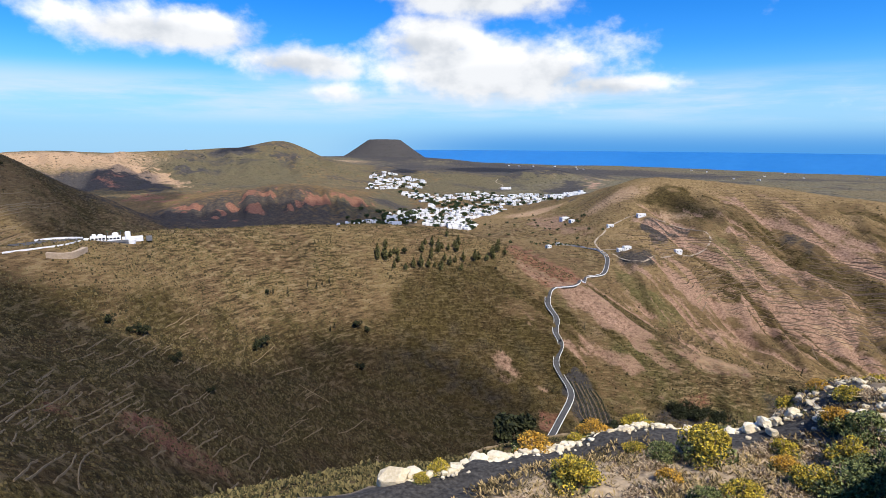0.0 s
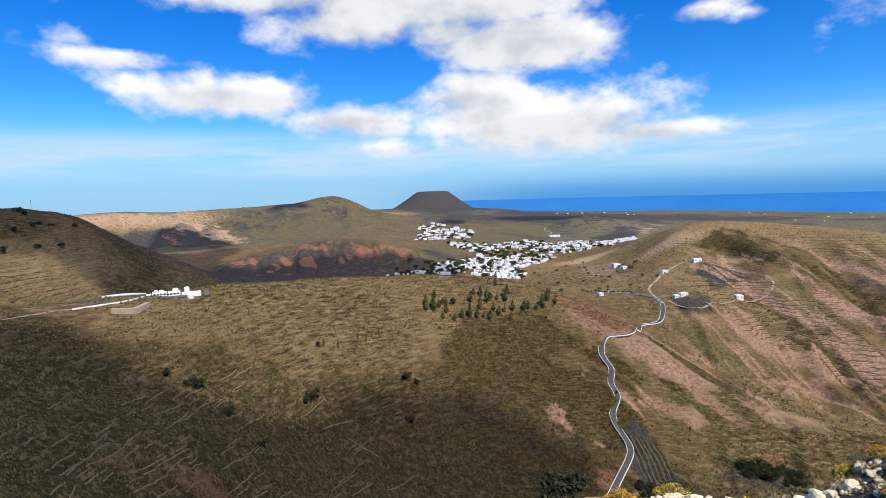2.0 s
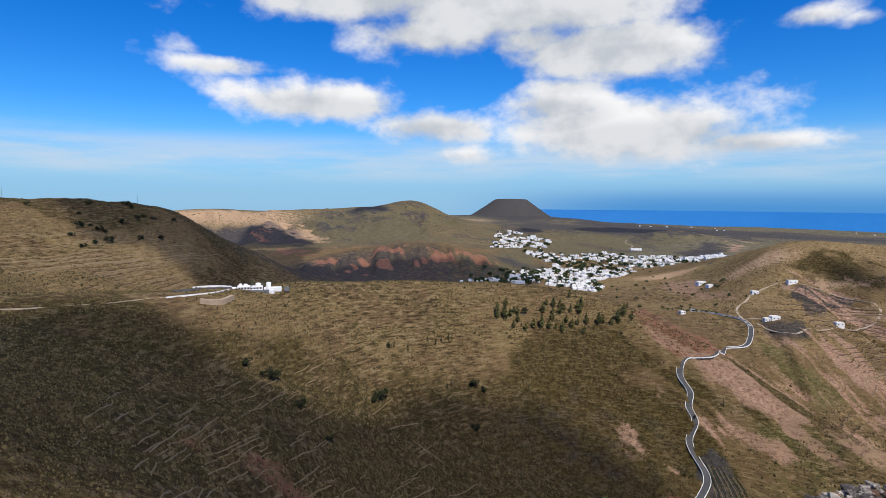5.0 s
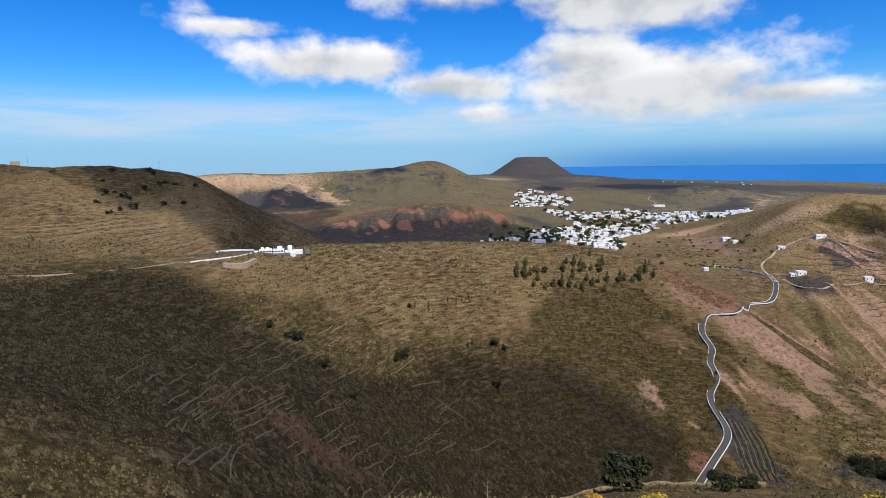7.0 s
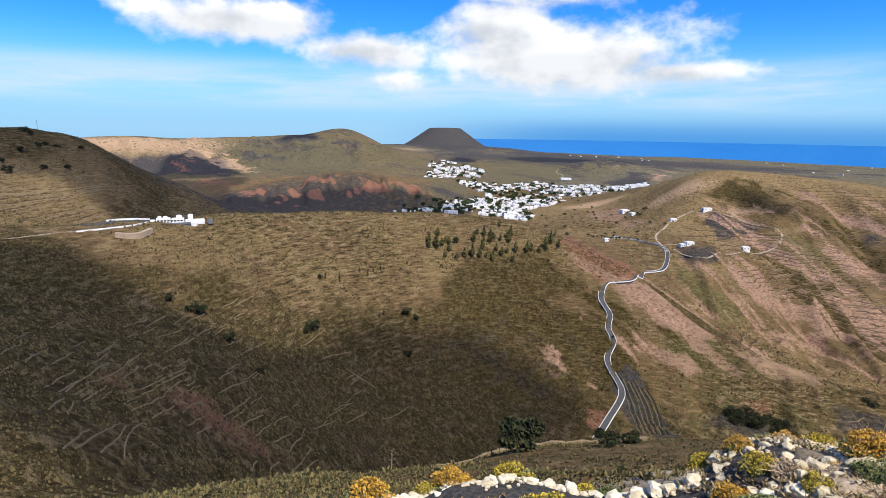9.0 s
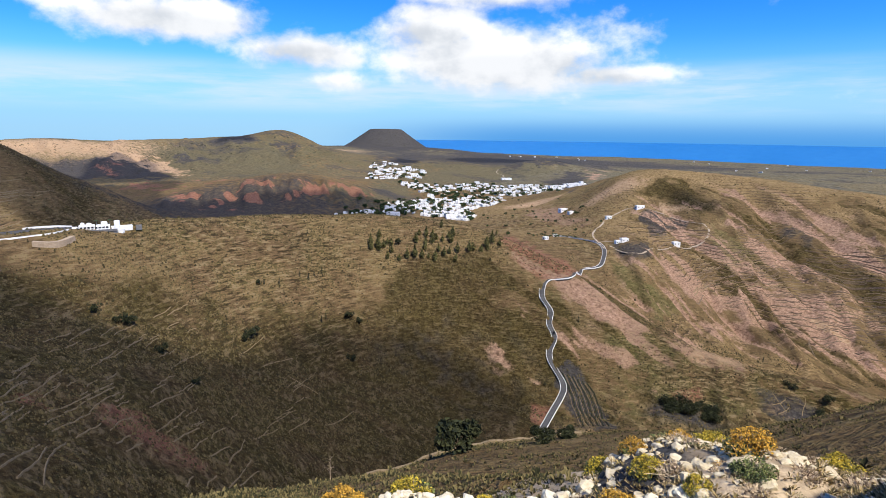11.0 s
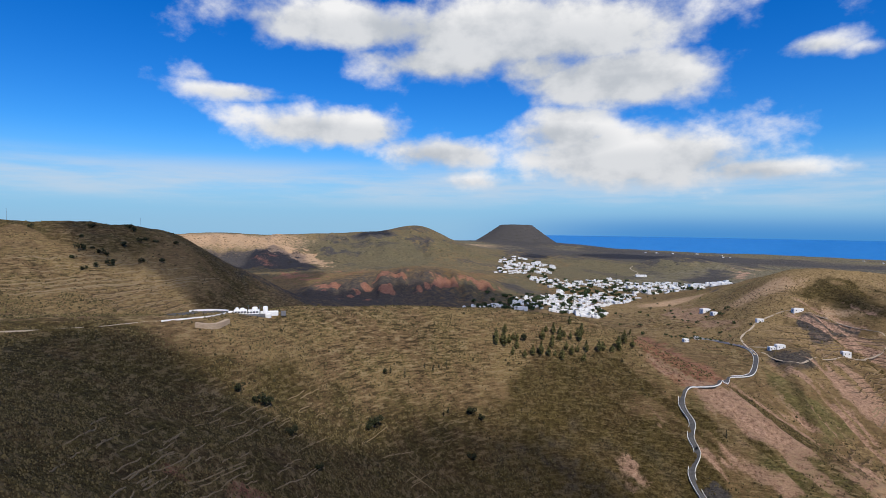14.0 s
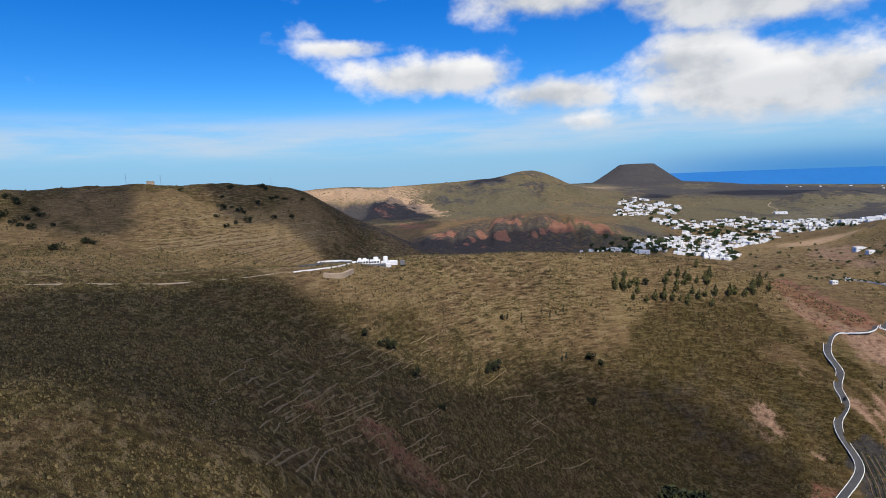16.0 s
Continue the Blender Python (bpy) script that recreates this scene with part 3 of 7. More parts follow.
# soils, scrub, old terraces and some painted shade by area: kind, strength, nearest and farthest distance, corners
# (bearing, elevation seen from the lookout)
NEAR_AREAS = [
    ("red", 1.0, 419, 1033, [(6.1, -10.46), (7.9, -10.37), (10.2, -11.59), (12.9, -12.46), (14.5, -13.49), (11.1, -14.23), (8.8, -12.77)]),
    ("pink", 1.1, 403, 795, [(12.4, -14.11), (15.2, -13.85), (17.8, -15.13), (21.0, -16.99), (21.8, -17.61), (19.7, -18.45), (17.4, -17.77), (15.5, -16.45), (13.8, -15.05)]),
    ("pink", 1.0, 404, 747, [(21.6, -17.65), (23.9, -18.24), (25.6, -18.90), (27.7, -19.42), (30.7, -20.08), (29.6, -20.46), (25.6, -20.19), (23.2, -19.45)]),
    ("ochre", 0.9, 404, 742, [(25.4, -18.80), (27.0, -19.24), (29.9, -20.01), (27.8, -20.31), (25.7, -20.03)]),
    ("pink", 1.0, 381, 613, [(14.1, -18.62), (15.8, -19.40), (17.9, -20.12), (19.7, -20.24), (21.2, -21.62), (19.4, -21.66), (16.7, -20.87), (14.8, -19.80)]),
    ("pink", 0.9, 560, 958, [(21.6, -11.18), (23.7, -12.73), (25.6, -13.93), (27.5, -14.91), (26.8, -15.37), (24.3, -14.56), (22.4, -13.10)]),
    ("pink", 0.75, 664, 1111, [(29.1, -9.42), (31.1, -9.94), (34.1, -10.73), (34.3, -11.81), (30.5, -10.96)]),
    ("pink", 0.7, 548, 1003, [(27.4, -14.60), (29.6, -12.88), (34.5, -13.10), (35.2, -17.57), (31.4, -16.95), (28.8, -15.63)]),
    ("pink", 0.8, 508, 861, [(26.0, -16.79), (27.7, -16.94), (28.0, -18.01), (27.1, -17.74)]),
    ("red", 0.7, 362, 602, [(23.0, -23.41), (26.8, -22.54), (27.3, -23.27), (24.4, -24.32)]),
    ("pink", 0.55, 367, 591, [(5.1, -20.82), (6.8, -20.03), (8.0, -21.11), (6.2, -22.08)]),
    ("red", 0.8, 319, 528, [(10.3, -26.24), (12.4, -26.22), (11.7, -27.67), (10.3, -27.52)]),
    ("plain", 0.6, 362, 598, [(7.8, -22.09), (10.4, -19.68), (11.3, -22.23), (10.2, -23.16)]),
    ("green", 0.9, 381, 650, [(10.7, -14.54), (12.5, -15.29), (17.8, -19.00), (22.8, -20.17), (28.9, -21.47), (21.1, -21.98), (16.8, -19.51), (13.6, -18.37), (11.4, -16.63)]),
    ("green", 0.75, 489, 897, [(17.0, -12.08), (20.5, -13.24), (24.5, -15.68), (22.4, -17.27), (18.3, -14.81)]),
    ("green", 0.6, 647, 1138, [(25.2, -7.95), (28.2, -8.82), (31.2, -10.30), (30.6, -12.00), (26.6, -11.92)]),
    # these three areas put the summit's and flank's shade into the soil colour
    ("heath_and_shade", 0.75, 753, 1317, [(19.1, -5.53), (21.2, -3.86), (22.9, -4.46), (25.9, -6.29), (25.1, -6.94), (21.9, -6.10)]),
    ("heath_and_shade", 0.8, 724, 1195, [(27.0, -6.20), (28.4, -6.91), (31.2, -9.01), (30.0, -8.89), (27.7, -7.56)]),
    ("heath_and_shade", 0.6, 600, 1031, [(26.4, -12.05), (30.2, -11.84), (30.9, -13.12), (28.2, -14.45), (26.7, -13.36)]),
    ("dark", 0.45, 709, 1223, [(30.2, -6.28), (33.5, -6.83), (34.0, -9.51), (30.9, -8.59)]),
    ("dark", 1.0, 685, 1182, [(19.6, -7.24), (20.4, -6.97), (23.1, -7.91), (23.4, -8.68), (20.5, -9.20), (20.0, -8.28)]),
    ("dark", 0.9, 589, 1003, [(17.2, -10.49), (20.6, -10.16), (20.5, -11.19), (18.2, -11.75)]),
    ("ochre", 0.9, 760, 1208, [(21.3, -6.55), (23.3, -6.35), (23.1, -6.86), (21.6, -7.03)]),
    ("pink", 0.9, 807, 1428, [(8.6, -7.65), (12.3, -7.08), (12.3, -7.99), (9.3, -8.43)]),
    ("pink", 0.8, 724, 1246, [(10.6, -8.36), (14.6, -7.90), (14.1, -8.79), (12.0, -8.98)]),
    ("dry", 0.9, 807, 2912, [(21.2, -3.36), (25.5, -3.49), (33.0, -3.94), (33.2, -4.75), (25.7, -4.77)]),
    ("dry", 0.6, 758, 1562, [(3.2, -7.65), (11.2, -6.65), (16.7, -4.79), (19.8, -3.52), (19.1, -5.43), (14.9, -6.98), (8.8, -8.95), (3.8, -8.74)]),
    ("terraced", 0.9, 542, 1112, [(20.5, -9.15), (26.2, -9.06), (30.3, -9.50), (31.4, -12.10), (34.5, -13.10), (35.2, -17.78), (31.0, -16.81), (27.9, -15.09), (23.7, -13.31), (21.2, -11.12)]),
    ("terraced", 0.8, 621, 1158, [(17.0, -8.41), (23.0, -7.91), (23.2, -9.48), (18.3, -10.39)]),
    ("terraced", 0.7, 767, 1333, [(25.1, -3.75), (33.2, -4.45), (33.6, -7.04), (27.9, -6.26)]),
    ("terraced", 0.9, 416, 828, [(22.3, -16.53), (27.3, -17.11), (27.2, -19.05), (23.1, -18.49)]),
    ("terraced", 0.8, 385, 905, [(-44.2, -3.71), (-39.5, -4.93), (-36.0, -7.98), (-44.4, -7.97)]),
    ("terraced", 0.7, 792, 1498, [(13.7, -5.46), (19.5, -4.65), (18.7, -5.71), (14.4, -7.01)]),
]
FAR_AREAS = [
    ("red", 1.1, 1050, 1900, [(-29.1, -5.0), (-24.5, -5.0), (-21.4, -5.0), (-18.1, -4.7), (-14.9, -4.8), (-11.0, -4.7), (-9.0, -5.4), (-6.3, -6.1), (-7.9, -6.6), (-13.2, -6.2), (-16.9, -6.6), (-19.7, -7.3), (-23.0, -7.1), (-26.3, -6.0)]),
    ("dry", 0.9, 700, 5000, [(-37.7, -1.33), (-32.5, -0.87), (-29.5, -1.70), (-31.9, -2.65), (-35.0, -2.67)]),
    ("ochre", 0.9, 1554, 2948, [(-30.0, -1.80), (-26.4, -2.99), (-24.2, -4.00), (-25.5, -4.09), (-28.9, -2.82)]),
    ("dark", 0.8, 1516, 2870, [(-33.5, -3.37), (-31.2, -2.70), (-29.3, -2.05), (-26.5, -3.35), (-24.5, -3.99), (-29.9, -4.44)]),
    ("red", 0.4, 1574, 2712, [(-31.2, -3.30), (-29.8, -2.56), (-29.1, -3.84), (-30.8, -3.96)]),
    ("sage_and_shade", 0.85, 1500, 3086, [(-28.3, -1.90), (-21.3, -1.35), (-17.1, -1.64), (-13.8, -3.36), (-18.2, -4.24), (-24.0, -3.89), (-26.4, -2.31)]),
    ("dark", 0.9, 1946, 5000, [(-21.4, -0.98), (-19.8, -0.38), (-17.8, -0.63), (-19.2, -1.18)]),
    # shaded front of the cone, painted in as a dark area
    ("dark", 0.6, 1935, 3161, [(-16.0, -0.88), (-13.8, -1.39), (-14.9, -1.84), (-16.6, -1.53)]),
    ("dark", 0.8, 1908, 3252, [(-30.6, -1.11), (-29.0, -1.15), (-28.3, -1.70), (-30.0, -1.60)]),
    ("dark", 0.8, 1693, 2882, [(-24.8, -2.31), (-22.9, -2.20), (-23.7, -2.94), (-24.9, -2.83)]),
    ("dark", 1.0, 2623, 5000, [(-9.4, -1.23), (-6.8, 0.43), (-3.9, 0.47), (-1.6, -1.67), (-5.0, -2.06), (-7.2, -1.76)]),
    ("dark", 0.9, 1919, 5000, [(-1.6, -1.46), (3.3, -1.92), (11.3, -2.59), (15.3, -2.89), (9.3, -2.97), (3.9, -2.34)]),
    ("dark", 1.0, 1980, 3972, [(-5.6, -3.12), (-3.9, -2.43), (-2.3, -2.29), (-3.2, -3.13)]),
    ("dark", 0.7, 1980, 3937, [(2.8, -2.53), (8.8, -2.71), (6.1, -3.16)]),
    ("dark", 0.9, 1125, 2816, [(9.9, -4.67), (13.0, -3.81), (14.2, -4.39), (12.2, -5.38)]),
    ("pink", 0.9, 1520, 2990, [(14.1, -3.40), (15.4, -4.13), (14.5, -4.32)]),
    ("sage_and_shade", 0.6, 1428, 2843, [(-2.6, -4.35), (2.9, -3.68), (5.4, -4.82), (-0.3, -5.19)]),
    ("sage_and_shade", 0.5, 1783, 3417, [(-1.0, -2.93), (6.1, -3.32), (9.3, -2.97), (11.4, -3.44), (6.2, -4.25), (0.7, -3.73)]),
    # cloud shade in front of the village, painted as a greener soil
    ("sage_and_shade", 0.6, 951, 2210, [(-11.0, -5.56), (-4.9, -5.05), (-2.0, -6.29), (-2.7, -7.82), (-10.4, -7.57)]),
]
TOWN_SOILS = [("dry", 1.2, -3.0, 170, 120, 0.6), ("dark", 6.8, -2.4, 400, 160, 0.9), ("dry", 10.0, -2.8, 110, 60, 0.7), ("dry", -0.5, -4.3, 170, 70, 0.5), ("dark", 2.5, -5.9, 190, 60, 0.6), ("dark", -7.2, -5.4, 140, 90, 0.6)]
FAR_SPOTS = [(kind, a, seen_at(a, e, 1100)[3], w, h, k) for kind, a, e, w, h, k in TOWN_SOILS]
BOWL_RED = [(a, seen_at(a, e, 190)[3], w) for a, e, w in ((-35.5, -22.1, 7), (-30.1, -24.3, 8), (-28.4, -25.3, 9), (-27.0, -27.2, 6), (-24.0, -29.4, 11))]


def inside(u, v, corners, soft):
    """A soft mask of a polygon in the plane of u and v: 1 inside, falling to 0 within soft outside."""
    best, odd = np.full(u.shape, 1e9), np.zeros(u.shape, bool)
    for (au, av), (bu, bv) in zip(corners, corners[1:] + corners[:1]):
        du, dv = bu - au, bv - av
        t = np.clip(((u - au) * du + (v - av) * dv) / (du * du + dv * dv + 1e-9), 0, 1)
        best = np.minimum(best, (u - au - t * du) ** 2 + (v - av - t * dv) ** 2)
        if abs(dv) > 1e-9:
            odd ^= ((av > v) != (bv > v)) & (u < au + (v - av) * du / dv)
    d = np.sqrt(best)
    return np.clip(0.5 + np.where(odd, d, -d) / (2 * soft), 0, 1)


def beside(x, y, line, w):
    """A soft mask along a line in plan."""
    best = np.full(x.shape, 1e12)
    for (ax, ay), (bx, by) in zip(line, line[1:]):
        ux, uy = bx - ax, by - ay
        t = np.clip(((x - ax) * ux + (y - ay) * uy) / (ux * ux + uy * uy + 1e-6), 0, 1)
        best = np.minimum(best, (x - ax - t * ux) ** 2 + (y - ay - t * uy) ** 2)
    return smooth(0.22, 0.62, np.exp(-best / (w * w)) + 0.22 * fbm(x, y, 11, 3))


def soils(x, y):
    r, az = np.hypot(x, y), np.degrees(np.arctan2(x, y))
    el = np.degrees(np.arctan2(height(x, y) - EYE, r))
    n1, n2 = fbm(x, y, 120, 4), fbm(x + 900, y, 40, 4)
    # first three patches: drier grass, brightened further to paint sunlit strips
    dry = (1.25 * patch(az, r, -15, 545, 170, 75) + 1.3 * patch(az, r, -26, 480, 90, 70) + 0.8 * patch(az, r, -45, 700, 110, 120) + 0.8 * patch(az, r, -33, 2450, 380, 250)
           + 0.7 * patch(az, r, 25, 1080, 330, 60) + 0.7 * patch(az, r, 8, 1200, 150, 120) + 0.7 * patch(az, r, 12, 950, 140, 220))
    green = (patch(az, r, -55, 330, 140, 110) + 0.7 * patch(az, r, -25, 50, 60, 60) + 0.9 * patch(az, r, 20, 470, 130, 60) + 0.55 * patch(az, r, 15, 1250, 160, 160)
             + 0.55 * patch(az, r, -15, 2400, 500, 250) + 0.4 * patch(az, r, 5, 2300, 500, 300))
    # first two patches: the hollow's dark soil, deepened to paint in its shade
    dark = (0.75 * patch(az, r, -24, 1200, 420, 230) + 0.6 * patch(az, r, -27, 1030, 260, 160) + 2.2 * patch(az, r, -6, 4300, 340, 340) + 0.8 * patch(az, r, -33, 2050, 160, 120) + 0.8 * patch(az, r, -20, 2480, 120, 60) + 0.3 * patch(az, r, 2, 440, 110, 60) + 0.7 * patch(az, r, 14, 3300, 900, 500)
            + 0.6 * patch(az, r, 4, 3000, 600, 250) + 0.8 * patch(az, r, 14.6, 365, 16, 30))
    for a, q, w, h in FIELDS:
        dark = np.maximum(dark, 1.25 * patch(az, r, a, q, w, h))
    red = 0.25 * patch(az, r, -15, 1330, 200, 60) * smooth(-0.3, 0.35, n2 + 0.2)
    pink = (0.8 * patch(az, r, 34, 720, 120, 70) + 0.35 * patch(az, r, 33, 880, 200, 140)) * smooth(-0.5, 0.3, n2 + 0.15)
    ochre = 0.55 * patch(az, r, -34, 2350, 300, 200) + 0.5 * patch(az, r, -10, 3300, 200, 300) + 0.4 * patch(az, r, -33, 2450, 300, 150) + 0.5 * patch(az, r, 15.5, 2480, 50, 50)
    for a, q, w, h in TILLED:
        ochre = np.maximum(ochre, 1.2 * patch(az, r, a, q, w, h))
    flank = smooth(14, 20, az) * smooth(520, 600, r) * (1 - smooth(1080, 1150, r))
    dry = dry + 0.42 * flank * smooth(-0.9, 0.3, n2)
    pink = pink + 0.25 * smooth(11, 14, az) * smooth(380, 430, r) * (1 - smooth(540, 600, r)) * smooth(0.0, 0.5, n2)
    scrub = np.clip(0.75 + 0.4 * n1, 0.25, 1) * (1 - smooth(900, 1500, r) * 0.7) * (1 - 0.6 * flank)
    by_kind = dict(dry=dry, green=green, dark=dark, red=red, pink=pink, ochre=ochre, sage_and_shade=0.5 * smooth(1500, 1900, r), plain=0 * r, heath_and_shade=0 * r, terraced=0 * r)
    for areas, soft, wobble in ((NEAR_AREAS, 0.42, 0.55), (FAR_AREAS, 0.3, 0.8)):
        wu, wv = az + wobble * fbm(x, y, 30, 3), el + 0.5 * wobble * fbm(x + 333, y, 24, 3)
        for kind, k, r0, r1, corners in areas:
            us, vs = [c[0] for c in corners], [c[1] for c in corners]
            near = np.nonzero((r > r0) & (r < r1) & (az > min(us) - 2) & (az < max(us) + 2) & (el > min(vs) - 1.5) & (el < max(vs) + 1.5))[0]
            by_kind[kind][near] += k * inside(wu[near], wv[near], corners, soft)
    ragged = 0.25 + 0.95 * smooth(-0.45, 0.35, n2 + 0.4 * fbm(x, y, 9, 3))
    for kind, w, k, line in SCAR_LINES:
        by_kind[kind] = by_kind[kind] + k * beside(x, y, line, w) * ragged
    spread = 0.2 + 1.1 * smooth(-0.5, 0.5, fbm(x, y, 90, 4))
    for kind, a, q, w, h, k in FAR_SPOTS:
        by_kind[kind] = by_kind[kind] + k * patch(az, r, a, q, w, h) * spread
    spurs, sides = spur_lines(az, r), side_lines(az, r)
    by_kind["pink"] = by_kind["pink"] * np.where(spur_mask(az, r) > 0.3, smooth(-0.75, 0.1, spurs), np.where(side_mask(az, r) > 0.3, smooth(-0.8, 0.1, sides), 1))
    by_kind["pink"] = by_kind["pink"] + 0.55 * spur_mask(az, r) * smooth(0.3, 0.7, spurs) * smooth(3, 10, az) + 0.5 * side_mask(az, r) * smooth(0.25, 0.65, sides)
    by_kind["heath_and_shade"] = by_kind["heath_and_shade"] + 0.6 * spur_mask(az, r) * smooth(-0.2, -0.6, spurs) + 0.6 * side_mask(az, r) * smooth(-0.15, -0.55, sides)
    by_kind["red"] = by_kind["red"] * np.where((r > 1100) & (r < 1700), smooth(-0.05, 0.5, fbm(x + 0.5 * y, y * 0.8, 40.0, 5)), 1)
    for a, q, w in BOWL_RED:
        by_kind["red"] = by_kind["red"] + 0.5 * patch(az, r, a, q, w, w * 1.3) * ragged
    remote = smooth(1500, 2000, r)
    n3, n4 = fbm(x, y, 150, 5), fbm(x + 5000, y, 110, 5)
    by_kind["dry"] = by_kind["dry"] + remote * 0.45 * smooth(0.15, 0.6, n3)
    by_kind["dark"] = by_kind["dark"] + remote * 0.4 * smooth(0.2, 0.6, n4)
    dry, green, dark, red, pink, ochre = (by_kind[k] for k in ("dry", "green", "dark", "red", "pink", "ochre"))
    scrub = scrub * (1 - np.clip(np.maximum(0.85 * np.maximum(dark, ochre), 0.45 * pink), 0, 1))
    plain = smooth(1380, 1700, r) * smooth(2, 8, az) * (1 - 0.45 * patch(az, r, 10, 2480, 240, 160)) + 0.8 * smooth(2700, 3000, r)
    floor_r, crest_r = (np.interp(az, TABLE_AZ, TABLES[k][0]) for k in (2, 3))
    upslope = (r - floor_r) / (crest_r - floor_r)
    # lower bowl: dense heath, darkened further to paint in the slope's shade
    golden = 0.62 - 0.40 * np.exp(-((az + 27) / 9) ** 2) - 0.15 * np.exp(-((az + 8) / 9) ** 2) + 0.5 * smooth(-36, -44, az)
    heath_and_shade = (1 - smooth(-0.3, 0.3, upslope - golden + 0.22 * n1 + 0.15 * n2)) * smooth(95, 130, r) * (1 - smooth(9, 18, az)) * (1 - smooth(0.9, 1.15, upslope))
    # left hill darkened the same way, vegetation and painted shade together
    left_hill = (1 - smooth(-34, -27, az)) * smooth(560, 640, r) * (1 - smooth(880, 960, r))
    # sunlight on the left hill, painted by adding dry colour and omitting the dark one
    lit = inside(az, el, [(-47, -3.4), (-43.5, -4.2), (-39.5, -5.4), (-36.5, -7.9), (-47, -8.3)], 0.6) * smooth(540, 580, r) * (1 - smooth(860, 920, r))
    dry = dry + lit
    heath_and_shade = heath_and_shade + by_kind["heath_and_shade"] + 0.7 * (1 - lit) * left_hill * (1 - np.clip(1.3 * patch(az, r, -46, 690, 95, 75, 25), 0, 1)) * smooth(-0.6, 0.2, n1 + 0.3)
    scrub = scrub * (1 - 0.45 * np.clip(heath_and_shade, 0, 1))
    masks = dict(heath_and_shade=heath_and_shade, plain=plain + by_kind["plain"], sage_and_shade=by_kind["sage_and_shade"], terraced=by_kind["terraced"], remote=smooth(900, 2600, r), dry=dry, green=green * np.clip(0.8 + n1, 0, 1), dark=dark, red=red, pink=pink, ochre=ochre, scrub=scrub)
    return {k: np.clip(v, 0, 1) for k, v in masks.items()}


def ground_sheet():
    x, y, z, q = GRID_X, GRID_Y, GRID_Z, GRID_X
    d, s = N[0] * x + N[1] * y, U[0] * x + U[1] * y
    z = np.where((d > -7.2) & (d < 17.0) & (s > -8) & (s < 40), z - 0.7, z)      # the terrace and the paved strip lie over it
    nr, na = q.shape
    verts = np.stack([x, y, z], -1).reshape(-1, 3)
    i, j = np.meshgrid(np.arange(nr - 1), np.arange(na), indexing="ij")
    k = (j + 1) % na
    faces = np.stack([i * na + j, (i + 1) * na + j, (i + 1) * na + k, i * na + k], -1).reshape(-1, 4)[:, ::-1]
    me = bpy.data.meshes.new("ground")
    me.vertices.add(len(verts))
    me.vertices.foreach_set("co", verts.ravel())
    me.loops.add(faces.size)
    me.loops.foreach_set("vertex_index", faces.ravel())
    me.polygons.add(len(faces))
    me.polygons.foreach_set("loop_start", np.arange(0, faces.size, 4))
    me.polygons.foreach_set("loop_total", np.full(len(faces), 4))
    me.polygons.foreach_set("use_smooth", np.ones(len(faces), bool))
    me.update(calc_edges=True)
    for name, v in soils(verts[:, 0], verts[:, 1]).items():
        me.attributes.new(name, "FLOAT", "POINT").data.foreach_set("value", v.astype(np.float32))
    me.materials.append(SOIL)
    return tagged(new("ground", me), "dry brown volcanic hillsides, valley and coastal plain", "ground", kind="structure")


ground_sheet()

# the sea, far off, up to the horizon
SEA = mottled("deep_sea", (0.022, 0.150, 0.38), (0.030, 0.175, 0.42), 400, 0.35, 0)
sea_az = np.radians(np.arange(-5, 71, 1.0))
sea_v, sea_f = [], []
for ring, (r, z) in enumerate(((4450, -212), (4700, -140), (4850, -98), (4960, -68))):
    sea_v += [(r * math.sin(a), r * math.cos(a), z) for a in sea_az]
n_sea = len(sea_az)
for ring in range(3):
    sea_f += [(ring * n_sea + i, ring * n_sea + i + 1, (ring + 1) * n_sea + i + 1, (ring + 1) * n_sea + i) for i in range(n_sea - 1)]
tagged(new("water", mesh_from("water", sea_v, sea_f, SEA, True)), "deep blue sea reaching the horizon", "sea", kind="structure")

# ---- unseen clouds added overhead to lay shade on the hills ----
CLOUD = material("shade_cloud_vapour", (0.9, 0.9, 0.92), 1.0)      # thin: it lets part of the sunlight through
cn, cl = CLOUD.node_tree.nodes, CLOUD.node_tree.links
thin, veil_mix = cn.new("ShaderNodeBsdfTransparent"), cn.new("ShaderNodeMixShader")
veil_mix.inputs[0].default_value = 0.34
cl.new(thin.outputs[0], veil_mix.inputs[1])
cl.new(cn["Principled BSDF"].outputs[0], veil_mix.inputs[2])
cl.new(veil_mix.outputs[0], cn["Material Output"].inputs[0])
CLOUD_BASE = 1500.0


